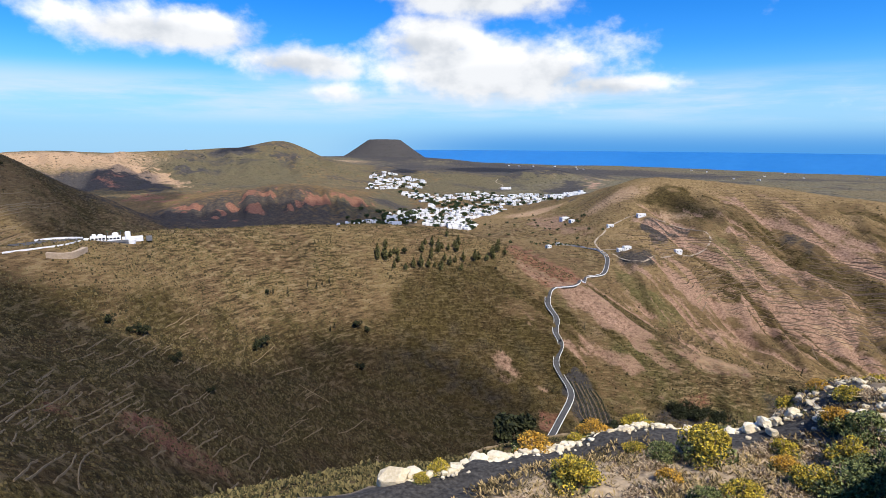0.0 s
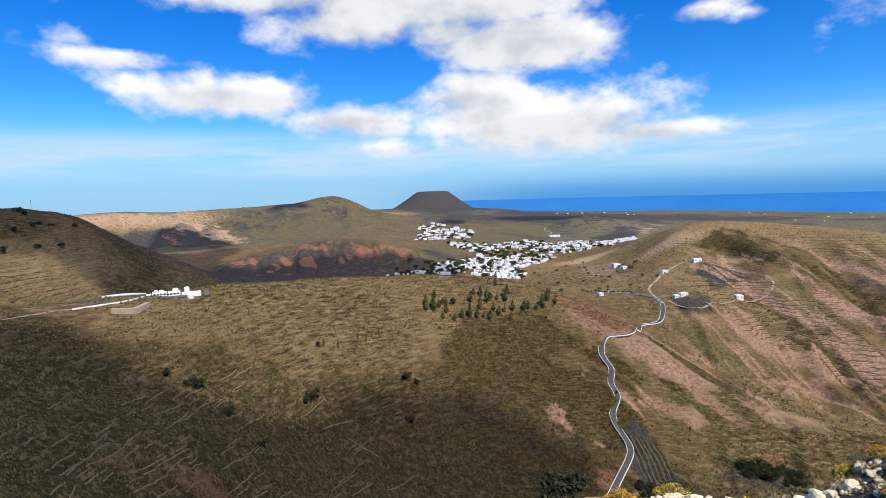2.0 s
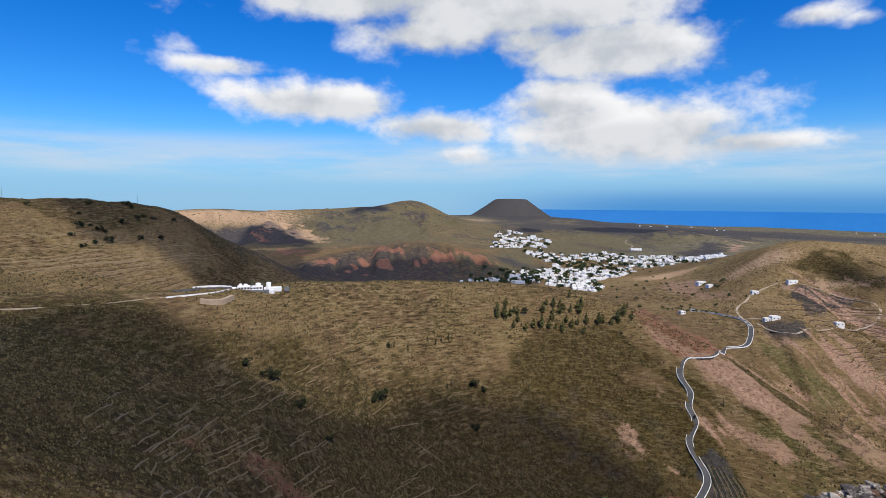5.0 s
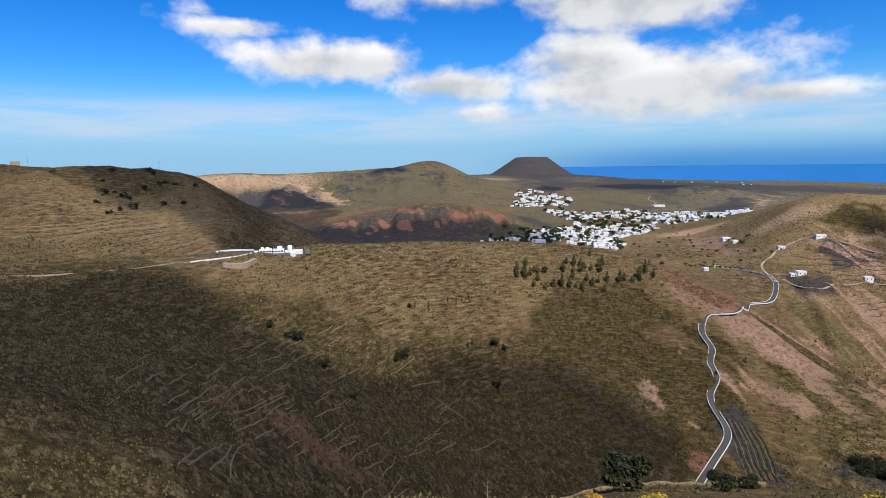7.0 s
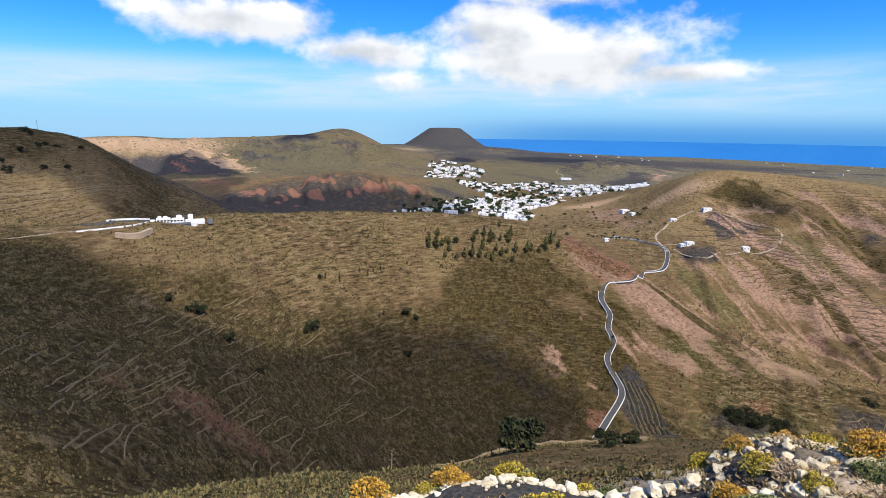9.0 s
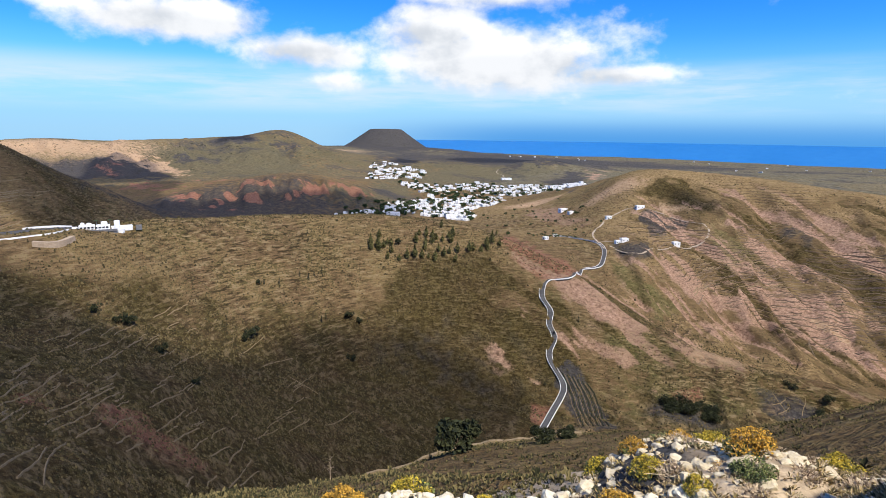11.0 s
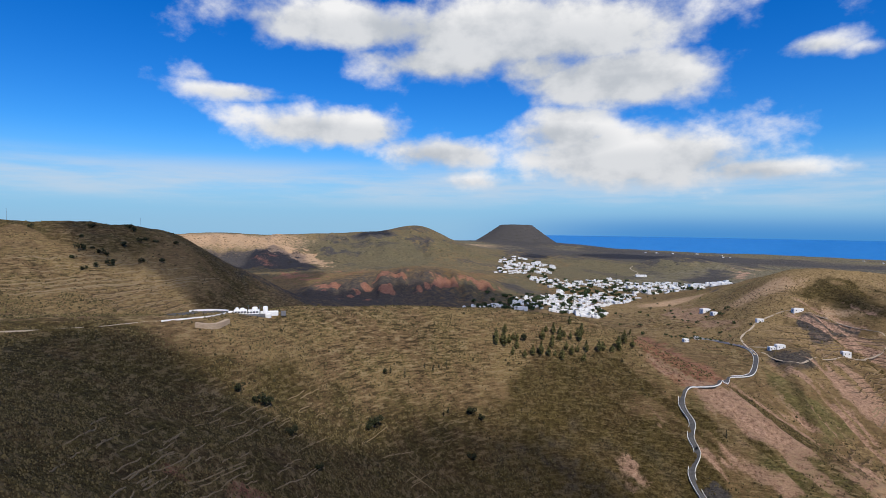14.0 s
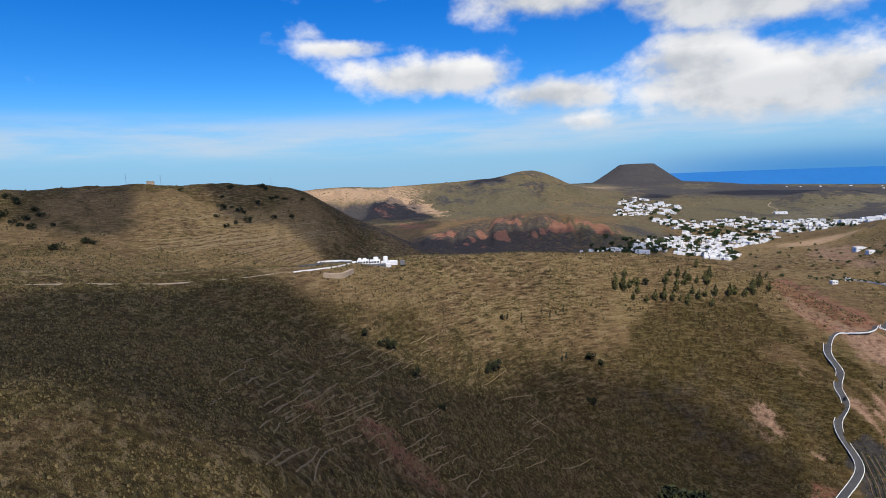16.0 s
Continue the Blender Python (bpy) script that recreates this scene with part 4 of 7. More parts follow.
def shade_cloud(corners, seed, cell=9.0, ragged=26.0):
    """An unseen cumulus added to shade the ground: its flat base has these corners in plan once its shade is carried
    down the sunbeams (bearing, distance); its top swells inwards.
    """
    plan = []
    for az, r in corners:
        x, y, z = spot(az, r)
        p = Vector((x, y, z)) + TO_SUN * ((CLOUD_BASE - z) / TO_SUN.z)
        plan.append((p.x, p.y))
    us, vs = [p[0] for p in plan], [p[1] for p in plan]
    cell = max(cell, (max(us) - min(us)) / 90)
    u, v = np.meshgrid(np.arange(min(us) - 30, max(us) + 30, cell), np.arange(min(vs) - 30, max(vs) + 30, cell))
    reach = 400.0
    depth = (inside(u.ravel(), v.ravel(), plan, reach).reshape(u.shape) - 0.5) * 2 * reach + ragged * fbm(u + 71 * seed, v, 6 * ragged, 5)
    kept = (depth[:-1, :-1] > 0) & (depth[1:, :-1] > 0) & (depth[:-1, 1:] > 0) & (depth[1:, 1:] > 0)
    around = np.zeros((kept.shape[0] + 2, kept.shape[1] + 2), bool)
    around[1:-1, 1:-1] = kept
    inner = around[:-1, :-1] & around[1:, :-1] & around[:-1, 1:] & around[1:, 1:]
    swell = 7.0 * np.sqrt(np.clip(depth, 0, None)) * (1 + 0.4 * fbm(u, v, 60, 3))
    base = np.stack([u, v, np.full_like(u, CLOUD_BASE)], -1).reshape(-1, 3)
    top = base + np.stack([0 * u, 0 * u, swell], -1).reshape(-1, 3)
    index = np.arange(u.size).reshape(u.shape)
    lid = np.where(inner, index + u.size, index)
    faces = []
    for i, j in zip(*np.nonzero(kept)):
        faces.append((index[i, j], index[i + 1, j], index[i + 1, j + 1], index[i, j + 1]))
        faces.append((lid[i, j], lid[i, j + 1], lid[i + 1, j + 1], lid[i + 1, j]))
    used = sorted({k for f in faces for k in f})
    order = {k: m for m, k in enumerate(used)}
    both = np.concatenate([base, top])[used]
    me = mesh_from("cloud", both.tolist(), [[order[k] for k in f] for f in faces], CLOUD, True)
    tagged(new("cloud", me), "unseen thin cloud added overhead to shade the hills", "cloud", "clouds overhead")


def ground_ring(points, near):
    return [(a, seen_at(a, e, near)[3]) for a, e in points]


# ground areas to be shaded, one added cloud for each
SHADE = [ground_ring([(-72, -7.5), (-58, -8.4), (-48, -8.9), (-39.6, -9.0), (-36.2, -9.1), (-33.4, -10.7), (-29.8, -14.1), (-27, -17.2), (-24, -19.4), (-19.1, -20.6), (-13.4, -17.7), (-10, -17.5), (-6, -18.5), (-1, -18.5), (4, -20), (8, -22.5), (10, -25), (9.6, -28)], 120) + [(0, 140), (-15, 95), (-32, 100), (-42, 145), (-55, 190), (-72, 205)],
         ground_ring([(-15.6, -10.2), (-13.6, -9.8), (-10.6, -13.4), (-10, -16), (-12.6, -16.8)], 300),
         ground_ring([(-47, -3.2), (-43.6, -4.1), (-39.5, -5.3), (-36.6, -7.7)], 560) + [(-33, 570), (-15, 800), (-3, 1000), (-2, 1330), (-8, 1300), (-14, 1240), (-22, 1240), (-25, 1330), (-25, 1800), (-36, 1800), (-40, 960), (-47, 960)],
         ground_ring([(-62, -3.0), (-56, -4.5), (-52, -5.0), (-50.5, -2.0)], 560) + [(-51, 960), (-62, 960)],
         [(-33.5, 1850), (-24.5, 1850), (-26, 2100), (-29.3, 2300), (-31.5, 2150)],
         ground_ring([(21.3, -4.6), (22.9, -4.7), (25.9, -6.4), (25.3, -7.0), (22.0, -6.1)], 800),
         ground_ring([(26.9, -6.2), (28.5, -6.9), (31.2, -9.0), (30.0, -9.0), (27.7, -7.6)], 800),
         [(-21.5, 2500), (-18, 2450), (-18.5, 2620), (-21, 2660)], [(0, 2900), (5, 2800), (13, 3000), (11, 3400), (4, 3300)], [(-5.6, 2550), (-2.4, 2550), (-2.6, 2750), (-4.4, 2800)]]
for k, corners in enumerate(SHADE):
    shade_cloud(corners, 40 + k, ragged=26.0 if k < 5 else 14.0)

# ---- the winding road with white edge walls ----
def ribbon(name, centre, left, right, lift, mat, thick=0.0, label="", category="", kind="structure"):
    """A strip along a list of 3D points, from offset left to offset right of it, lift above them."""
    verts, faces = [], []
    n = len(centre)
    for i, p in enumerate(centre):
        a, b = Vector(centre[max(i - 1, 0)]), Vector(centre[min(i + 1, n - 1)])
        side = Vector((b.y - a.y, a.x - b.x, 0)).normalized()
        for o in (left, right):
            q = Vector(p) + side * o
            verts.append((q.x, q.y, p[2] + lift))
        if thick:
            for o in (left, right):
                q = Vector(p) + side * o
                verts.append((q.x, q.y, p[2] + lift - thick))
    k = 4 if thick else 2
    for i in range(n - 1):
        a, b = i * k, (i + 1) * k
        faces.append((a, a + 1, b + 1, b))
        if thick:
            faces += [(a, b, b + 2, a + 2), (b + 1, a + 1, a + 3, b + 3)]
    if thick:
        faces += [(0, 2, 3, 1), (len(verts) - 4, len(verts) - 3, len(verts) - 1, len(verts) - 2)]
    me = mesh_from(name, verts, faces, mat)
    ob = new(name, me)
    return tagged(ob, label, category, kind=kind)


def spline(points, step):
    """Evenly spaced points on a smooth curve through the given ones."""
    p = [Vector(q) for q in points]
    p = [p[0] * 2 - p[1]] + p + [p[-1] * 2 - p[-2]]
    out = []
    for i in range(1, len(p) - 2):
        n = max(2, int((p[i + 1] - p[i]).length / step))
        for k in range(n):
            t = k / n
            out.append(0.5 * ((2 * p[i]) + (p[i + 1] - p[i - 1]) * t + (2 * p[i - 1] - 5 * p[i] + 4 * p[i + 1] - p[i + 2]) * t * t
                              + (3 * p[i] - p[i - 1] - 3 * p[i + 1] + p[i + 2]) * t ** 3))
    return out + [p[-2]]


def laid(points, step, soften=3, bend=0):
    """A spline draped on the ground and levelled along its length."""
    line = spline(points, step)
    even = [sum(line[max(0, i - bend):i + bend + 1], Vector((0, 0, 0))) / len(line[max(0, i - bend):i + bend + 1]) for i in range(len(line))] if bend else line
    line = [line[0]] + even[1:-1] + [line[-1]]
    z = height(np.array([p.x for p in line]), np.array([p.y for p in line]))
    k = np.ones(2 * soften + 1) / (2 * soften + 1)
    zs = np.convolve(np.pad(z, soften, mode="edge"), k, mode="valid")
    zs = np.maximum(zs, z - 0.3)
    return [(p.x, p.y, float(h)) for p, h in zip(line, zs)]


ROAD = [(11.58, -28.74), (12.09, -27.77), (12.83, -26.41), (13.49, -25.30), (13.78, -24.39), (13.25, -23.54), (12.50, -22.61), (11.86, -21.64), (11.90, -20.84), (12.48, -19.98), (12.38, -19.46), (11.84, -18.89), (11.51, -18.28), (11.99, -17.59), (11.90, -17.17), (11.16, -16.65), (10.82, -15.88), (10.89, -14.79), (11.32, -14.10), (12.37, -13.90), (13.66, -13.72), (14.30, -13.50), (14.49, -12.96), (15.55, -12.86), (16.21, -12.53), (16.46, -11.61), (16.32, -10.83), (15.51, -10.32), (14.21, -10.11), (12.65, -9.96), (11.70, -9.92)]
road_pts = [seen_at(a, e, 200)[:3] for a, e in ROAD]
road_line = laid(road_pts, 3.0, 6, 2)
ribbon("road", road_line, -2.3, 2.3, 0.45, ASPHALT, 1.4, "narrow winding asphalt road down the hillside", "road")
for side in (-1, 1):
    for k in range(0, len(road_line) - 4, 16):
        piece = road_line[k:k + 17]
        if side < 0 and (k // 16) % 7 == 4:
            continue
        ribbon("road_edge_wall", piece, side * 2.45 - 0.13, side * 2.45 + 0.13, 0.85, WHITE, 0.95, "low whitewashed edge wall beside the winding road", "wall")

DIRT = mottled("pale_dirt_track", (0.30, 0.235, 0.165), (0.46, 0.38, 0.28), 4.0, 1.0, 0.2)
TRACKS = {"farm": [(16.4, -10.9), (15.2, -9.6), (16.0, -8.6), (16.6, -7.9), (18.0, -7.1), (19.3, -6.85)],
          "loop": [(19.3, -6.9), (21.5, -7.3), (24.2, -7.9), (25.4, -8.3), (25.3, -9.3), (24.2, -10.1), (22.4, -10.3), (20.8, -10.5), (19.8, -11.1), (18.2, -11.2), (16.9, -10.6)],
          "house": [(15.2, -10.35), (17.0, -10.15), (18.0, -10.2)],
          "plateau": [(-62, -7.3), (-56, -8.0), (-50, -8.9), (-44, -9.0), (-40, -8.9), (-37, -8.9)],
          "far_town": [(5.6, -4.55), (6.0, -4.2), (5.3, -3.9), (5.5, -3.6)]}
for pts in TRACKS.values():
    line = laid([seen_at(a, e, 150)[:3] for a, e in pts], 5.0)
    half = 0.55 if line[0][0] < -100 else 1.2
    ribbon("dirt_track", line, -half, half, 0.12 if half < 1 else 0.3, DIRT, 0.8, "pale unpaved farm track across the slope", "track")

# ---- dry-stone terrace walls ----
STONEWALL = mottled("dry_stone_terrace", (0.17, 0.12, 0.062), (0.36, 0.265, 0.15), 0.8, 1.0, 0.4, island=0.4)
DARKWALL = mottled("dark_terrace_bank", (0.11, 0.078, 0.05), (0.27, 0.19, 0.125), 1.2, 1.0, 0.4, island=0.4)


def terrace(points, width, tall, mat, rng, label, step=2.5):
    """A low bank of field stones that follows the ground."""
    if len(points) < 3:
        return
    line = spline([(x, y, 0) for x, y in points], step)
    z = height(np.array([p.x for p in line]), np.array([p.y for p in line]))
    bm = bmesh.new()
    ring = []
    for i, p in enumerate(line):
        a, b = line[max(i - 1, 0)], line[min(i + 1, len(line) - 1)]
        side = Vector((b.y - a.y, a.x - b.x, 0)).normalized()
        w, h = width * rng.uniform(0.7, 1.25), tall * rng.uniform(0.6, 1.3)
        row = [bm.verts.new((p.x + side.x * o * w, p.y + side.y * o * w, z[i] + q * h)) for o, q in ((-0.5, -0.5), (-0.32, 1.0), (0.3, 0.95), (0.5, -0.5))]
        ring.append(row)
    for r0, r1 in zip(ring, ring[1:]):
        for k in range(3):
            bm.faces.new((r0[k], r0[k + 1], r1[k + 1], r1[k]))
    bm.faces.new(ring[0][::-1])
    bm.faces.new(ring[-1])
    bmesh.ops.recalc_face_normals(bm, faces=bm.faces)
    tagged(part("terrace_wall", bm, mat), label, "terrace wall", "terrace walls")


def slope_dir(x, y):
    g = height(np.array([x + 4, x - 4, x, x]), np.array([y, y, y + 4, y - 4]))
    v = Vector((g[0] - g[1], g[2] - g[3]))
    return v.normalized() if v.length > 1e-6 else Vector((0, 1))


def contour(x, y, length, wander, rng, turn=0.0, step=7.0):
    pts, heading = [(x, y)], None
    for k in range(max(2, int(length / step))):
        g = slope_dir(x, y)
        t = Vector((g.y, -g.x))
        t.rotate(Matrix.Rotation(radians(turn + rng.uniform(-wander, wander)), 2))
        x, y = x + t.x * step, y + t.y * step
        pts.append((x, y))
    return pts


rng = random.Random(5)
# old field walls low on the bowl: bearing and elevation of both ends
UPPER_WALLS = [(-35.1, -17.5, -33.2, -17.1), (-34.8, -18.4, -32.7, -18.0), (-32.3, -18.8, -30.4, -18.4), (-31.1, -19.8, -29.3, -19.3), (-40.9, -21.4, -38.7, -20.5), (-39.6, -22.1, -36.2, -20.5), (-38.2, -23.2, -36.5, -22.3),
               (-38.1, -21.8, -34.4, -20.4), (-35.2, -23.1, -30.1, -21.9), (-33.7, -23.5, -30.0, -22.2), (-31.9, -23.9, -29.6, -22.7), (-34.6, -24.7, -31.8, -24.0), (-32.9, -25.7, -31.0, -25.0), (-40.7, -23.3, -39.6, -22.7),
               (-39.4, -24.0, -38.9, -23.2), (-39.6, -26.6, -37.8, -25.6), (-38.8, -26.8, -35.4, -25.6), (-37.0, -27.6, -34.9, -25.9), (-35.1, -28.6, -33.6, -25.9)]
LOWER_WALLS = [(-27.1, -23.2, -25.9, -22.7), (-27.1, -24.5, -24.6, -23.7), (-26.7, -26.6, -24.3, -25.2), (-25.2, -27.7, -23.0, -27.0), (-23.6, -28.7, -22.3, -27.9), (-22.1, -29.5, -20.3, -28.9), (-20.4, -30.3, -18.9, -28.6),
               (-20.4, -32.4, -18.3, -30.4), (-19.2, -32.4, -17.5, -31.4), (-24.0, -31.6, -23.5, -30.8), (-22.2, -32.0, -21.5, -31.2), (-29.1, -27.7, -27.8, -27.3), (-19.5, -21.0, -17.1, -19.5), (-17.4, -22.3, -14.5, -21.8),
               (-14.9, -23.4, -12.0, -25.3), (-11.1, -28.2, -8.2, -27.1)]


def field_wall(a0, e0, a1, e1, wide=0.45, label="old low dry-stone field wall on the scrubby slope"):
    p, q = Vector(seen_at(a0, e0, 120)[:2]), Vector(seen_at(a1, e1, 120)[:2])
    if (q - p).length > 55:
        return
    bow = Vector((-(q - p).y, (q - p).x)) * rng.uniform(-0.03, 0.04)
    pts = [p.lerp(q, t) + bow * math.sin(math.pi * t) + Vector((rng.gauss(0, 0.18), rng.gauss(0, 0.18))) for t in (0, 0.2, 0.4, 0.6, 0.8, 1)]
    terrace([(v.x, v.y) for v in pts], wide, 0.45, STONEWALL, rng, label, 1.4)


for ends in UPPER_WALLS + LOWER_WALLS:
    field_wall(*ends)
for k in range(110):
    az, el = rng.uniform(-46, -14), rng.uniform(-29, -16.5)
    if az > -24 and el > -24:
        continue
    rise = rng.uniform(0.36, 0.58)
    run = rng.uniform(0.5, 1.7)
    if seen_at(az, el, 120)[3] > 205:
        field_wall(az, el, az + run, el + run * rise, rng.uniform(0.3, 0.42))
# terraces on the far flank and the tan patch of the hill behind: bearing, elevation, half spread in bearing, rows, step between rows, length
FLANK = [(34.6, -15.9, 3.6, 12, 0.36, 90), (27.1, -13.5, 2.6, 10, 0.34, 70), (23.1, -9.4, 2.2, 8, 0.26, 60), (35.7, -10.5, 3.0, 11, 0.27, 100), (27.1, -11.0, 3.0, 6, 0.30, 90), (31.9, -12.4, 2.5, 9, 0.30, 80),
         (37.5, -13.0, 2.6, 10, 0.30, 90), (38.5, -16.0, 2.0, 8, 0.36, 70), (30.0, -8.4, 3.0, 6, 0.3, 80)]


def even_contour(x, y, length, step=8.0):
    """A line that keeps its height across the hillside."""
    pts, last = [(x, y)], None
    for k in range(max(2, int(length / step))):
        g = height(np.array([x + 22, x - 22, x, x]), np.array([y, y, y + 22, y - 22]))
        t = Vector((g[2] - g[3], g[1] - g[0]))
        if t.length < 1e-6:
            break
        t.normalize()
        if last:
            if t.dot(last) < 0.86:
                break
            t = (t + last).normalized()
        last = t
        x, y = x + t.x * step, y + t.y * step
        pts.append((x, y))
    return pts


for az, el, spread, rows, step, length in FLANK:
    for k in range(rows):
        for half in (-0.5, 0.5):
            if rng.random() < 0.12:
                continue
            x, y, z, r = seen_at(az + spread * (half - 0.3) + rng.uniform(-0.5, 0.5), el + (k - rows / 2) * step + rng.uniform(-0.04, 0.04), 560)
            terrace(even_contour(x, y, length * rng.uniform(0.5, 1.0)), 1.1, 0.6, DARKWALL if rng.random() < 0.8 else STONEWALL, rng, "long dark terrace bank along the hillside contour", 5.0)
for k in range(34):
    az, r = rng.uniform(-52, -38), rng.uniform(620, 720)
    x, y, z = spot(az, r)
    terrace(even_contour(x, y, rng.uniform(50, 120)), 0.9, 0.5, STONEWALL, rng, "pale terrace edge along the hillside contour", 5.0)

# ---- the white lookout restaurant on the plateau ----
GREYWALL = mottled("grey_lava_stone", (0.09, 0.09, 0.095), (0.22, 0.215, 0.21), 1.2, 0.95, 0.3)
BROWNWALL = mottled("brown_retaining_stone", (0.27, 0.195, 0.125), (0.48, 0.37, 0.26), 1.5, 0.95, 0.3)
DARKGLASS = material("dark_window_band", (0.02, 0.025, 0.03), 0.12)


def drum(bm, x, y, z0, z1, r, sides=20, dome=0.0):
    rings = [(r, z0), (r, z1)]
    if dome:
        rings += [(r * math.cos(t), z1 + dome * math.sin(t)) for t in (0.4, 0.8, 1.2)]
    rows = [[bm.verts.new((x + q * math.cos(math.tau * k / sides), y + q * math.sin(math.tau * k / sides), z)) for k in range(sides)] for q, z in rings]
    for a, b in zip(rows, rows[1:]):
        for k in range(sides):
            bm.faces.new((a[k], a[(k + 1) % sides], b[(k + 1) % sides], b[k]))
    bm.faces.new(rows[-1])


def lookout():
    x, y, z = spot(-30.3, 474)
    ob = thing("lookout_restaurant", "white low restaurant with round towers on the plateau edge", "building", at=(x, y, z + 1.2), turn=30.3)
    bm = bmesh.new()
    box(bm, -15, 2, -3, -5, 8, 2.7, 0.3)
    box(bm, -4.4, 0, -3, 4.5, 8, 2.2, 0.3)
    box(bm, -19, 1.5, -3, -15.6, 6, 1.9, 0.3)
    box(bm, 5.2, 3, -3, 19, 7, 0.9, 0.3)
    part("wall", bm, WHITE, ob)
    bm = bmesh.new()
    box(bm, -14.4, 2.6, 2.704, -5.6, 7.4, 2.9)
    box(bm, -3.8, 0.6, 2.204, 3.9, 7.4, 2.4)
    part("roof", bm, ROOF_PALE, ob)
    for px, py, r, h in ((-8.5, 4.5, 1.7, 3.6), (1.0, 3.5, 2.1, 4.3), (9.0, 3.5, 1.9, 4.6), (-12.5, 5.0, 1.3, 3.9)):
        bm = bmesh.new()
        drum(bm, px, py, -2.5, h, r, 20, 0.7)
        part("tower", bm, WHITE, ob, "round white tower", True)
    for k in range(8):
        bm = bmesh.new()
        box(bm, -14.2 + k * 2.3, 1.9 if k < 4 else -0.08, 0.5, -12.6 + k * 2.3, 2.1 if k < 4 else 0.10, 1.7)
        part("window", bm, DARKGLASS, ob)
    bm = bmesh.new()
    box(bm, -14, -5.5, -4, 9, -0.002, -0.4)
    part("terrace", bm, GREYWALL, ob, "grey stone terrace")
    bm = bmesh.new()
    drum(bm, 11.0, -2.0, -4, -0.4, 2.6, 18)
    part("round_terrace", bm, WHITE, ob, "white round lower terrace")
    bm = bmesh.new()
    box(bm, -14, -5.9, -1.2, 9, -5.502, 0.35)
    part("parapet", bm, GREYWALL, ob)
    bm = bmesh.new()
    box(bm, 21.002, 3, -3, 25, 6, 0.6)
    part("store", bm, GREYWALL, ob)
    for k, px in enumerate((-4, 4.6)):
        t = tree_small()
        t.matrix_world = pose(x, y, z + 1.2, 0, 0, 30.3) @ pose(px, 9.5, 0)


def tree_small():
    rng = random.Random(77)
    ob = thing("terrace_palm", "small dark palm behind the white restaurant", "palm", "terrace palms")
    bm = bmesh.new()
    bmesh.ops.create_cone(bm, segments=6, radius1=0.28, radius2=0.2, depth=6, matrix=Matrix.Translation((0, 0, 2.5)))
    part("trunk", bm, GREYWALL, ob)
    bm = bmesh.new()
    for k in range(14):
        t = math.tau * k / 14
        d, s = Vector((math.cos(t), math.sin(t), 0)), Vector((-math.sin(t), math.cos(t), 0)) * 0.3
        last = None
        for q in range(4):
            u = q / 3
            c = d * u * 2.3 + Vector((0, 0, 5.4 + rng.uniform(0.9, 1.2) * u - 2.0 * u * u))
            row = [bm.verts.new(c + s * (1.2 - u)), bm.verts.new(c - s * (1.2 - u))]
            if last:
                bm.faces.new((last[0], last[1], row[1], row[0]))
            last = row
    part("crown", bm, DARKPALM, ob)
    return ob


ROOF_PALE = mottled("pale_gravel_roof", (0.5, 0.49, 0.46), (0.7, 0.69, 0.66), 2.0, 0.9, 0.1)
DARKPALM = mottled("dark_palm_leaf", (0.02, 0.035, 0.012), (0.07, 0.09, 0.03), 0.8, 0.8, 0.0)
lookout()
# curved white walls of the car park, its paving, and the brown bastion under it
outer = [seen_at(a, e, 300)[:3] for a, e in ((-38.2, -8.95), (-37.0, -8.9), (-35.4, -8.8), (-33.9, -8.7), (-32.8, -8.5))]
ribbon("car_park_wall", laid(outer, 2.5), -0.2, 0.2, 1.0, WHITE, 2.4, "long curved white parapet wall of the car park", "wall")
inner = [spot(a, r) for a, r in ((-36.0, 492), (-34.8, 496), (-33.6, 497), (-32.6, 492))]
ribbon("car_park_wall", laid(inner, 2.5), -0.2, 0.2, 1.9, WHITE, 3.0, "long white back wall of the car park", "wall")
mid_lane = [spot(a, r) for a, r in ((-37.5, 472), (-35.6, 480), (-34.0, 482), (-32.4, 480))]
ribbon("car_park", laid(mid_lane, 3.0), -6, 6, 0.5, ASPHALT, 2.5, "asphalt car park on the plateau", "pavement")
bast = [seen_at(a, e, 300)[:3] for a, e in ((-35.3, -9.55), (-34.4, -9.75), (-33.4, -9.75), (-32.5, -9.35))]
ribbon("bastion", laid(bast, 2.0), -1.6, 1.6, 3.2, BROWNWALL, 6.0, "rounded brown stone bastion under the car park", "retaining wall")

# masts and a hut on the hill behind
STEEL = material("galvanised_steel", (0.35, 0.36, 0.37), 0.5, 0.8)


def mast(x, y, z, tall):
    ob = thing("radio_mast", "thin steel radio mast on the hilltop", "mast", "hilltop masts", (x, y, z))
    bm = bmesh.new()
    drum(bm, 0, 0, -1, tall, 0.16, 8)
    part("pole", bm, STEEL, ob)
    for k in range(3):
        bm = bmesh.new()
        box(bm, -0.9 + 0.2 * k, -0.05, tall * (0.7 + 0.12 * k), 0.9 - 0.2 * k, 0.05, tall * (0.7 + 0.12 * k) + 0.1)
        part("crossarm", bm, STEEL, ob)


for az, tall in ((-52.7, 16), (-49.97, 15), (-40.44, 12)):
    mast(*spot(az, 898), tall)
x, y, z = spot(-50.8, 898)
hut = thing("hut", "small pale block hut on the hilltop", "hut", at=(x, y, z), turn=50)
bm = bmesh.new()
box(bm, -5, -3, -2, 5, 3, 4.2)
part("wall", bm, BROWNWALL, hut)
bm = bmesh.new()
box(bm, -5.3, -3.3, 4.204, 5.3, 3.3, 4.5)
part("roof", bm, ROOF_PALE, hut)

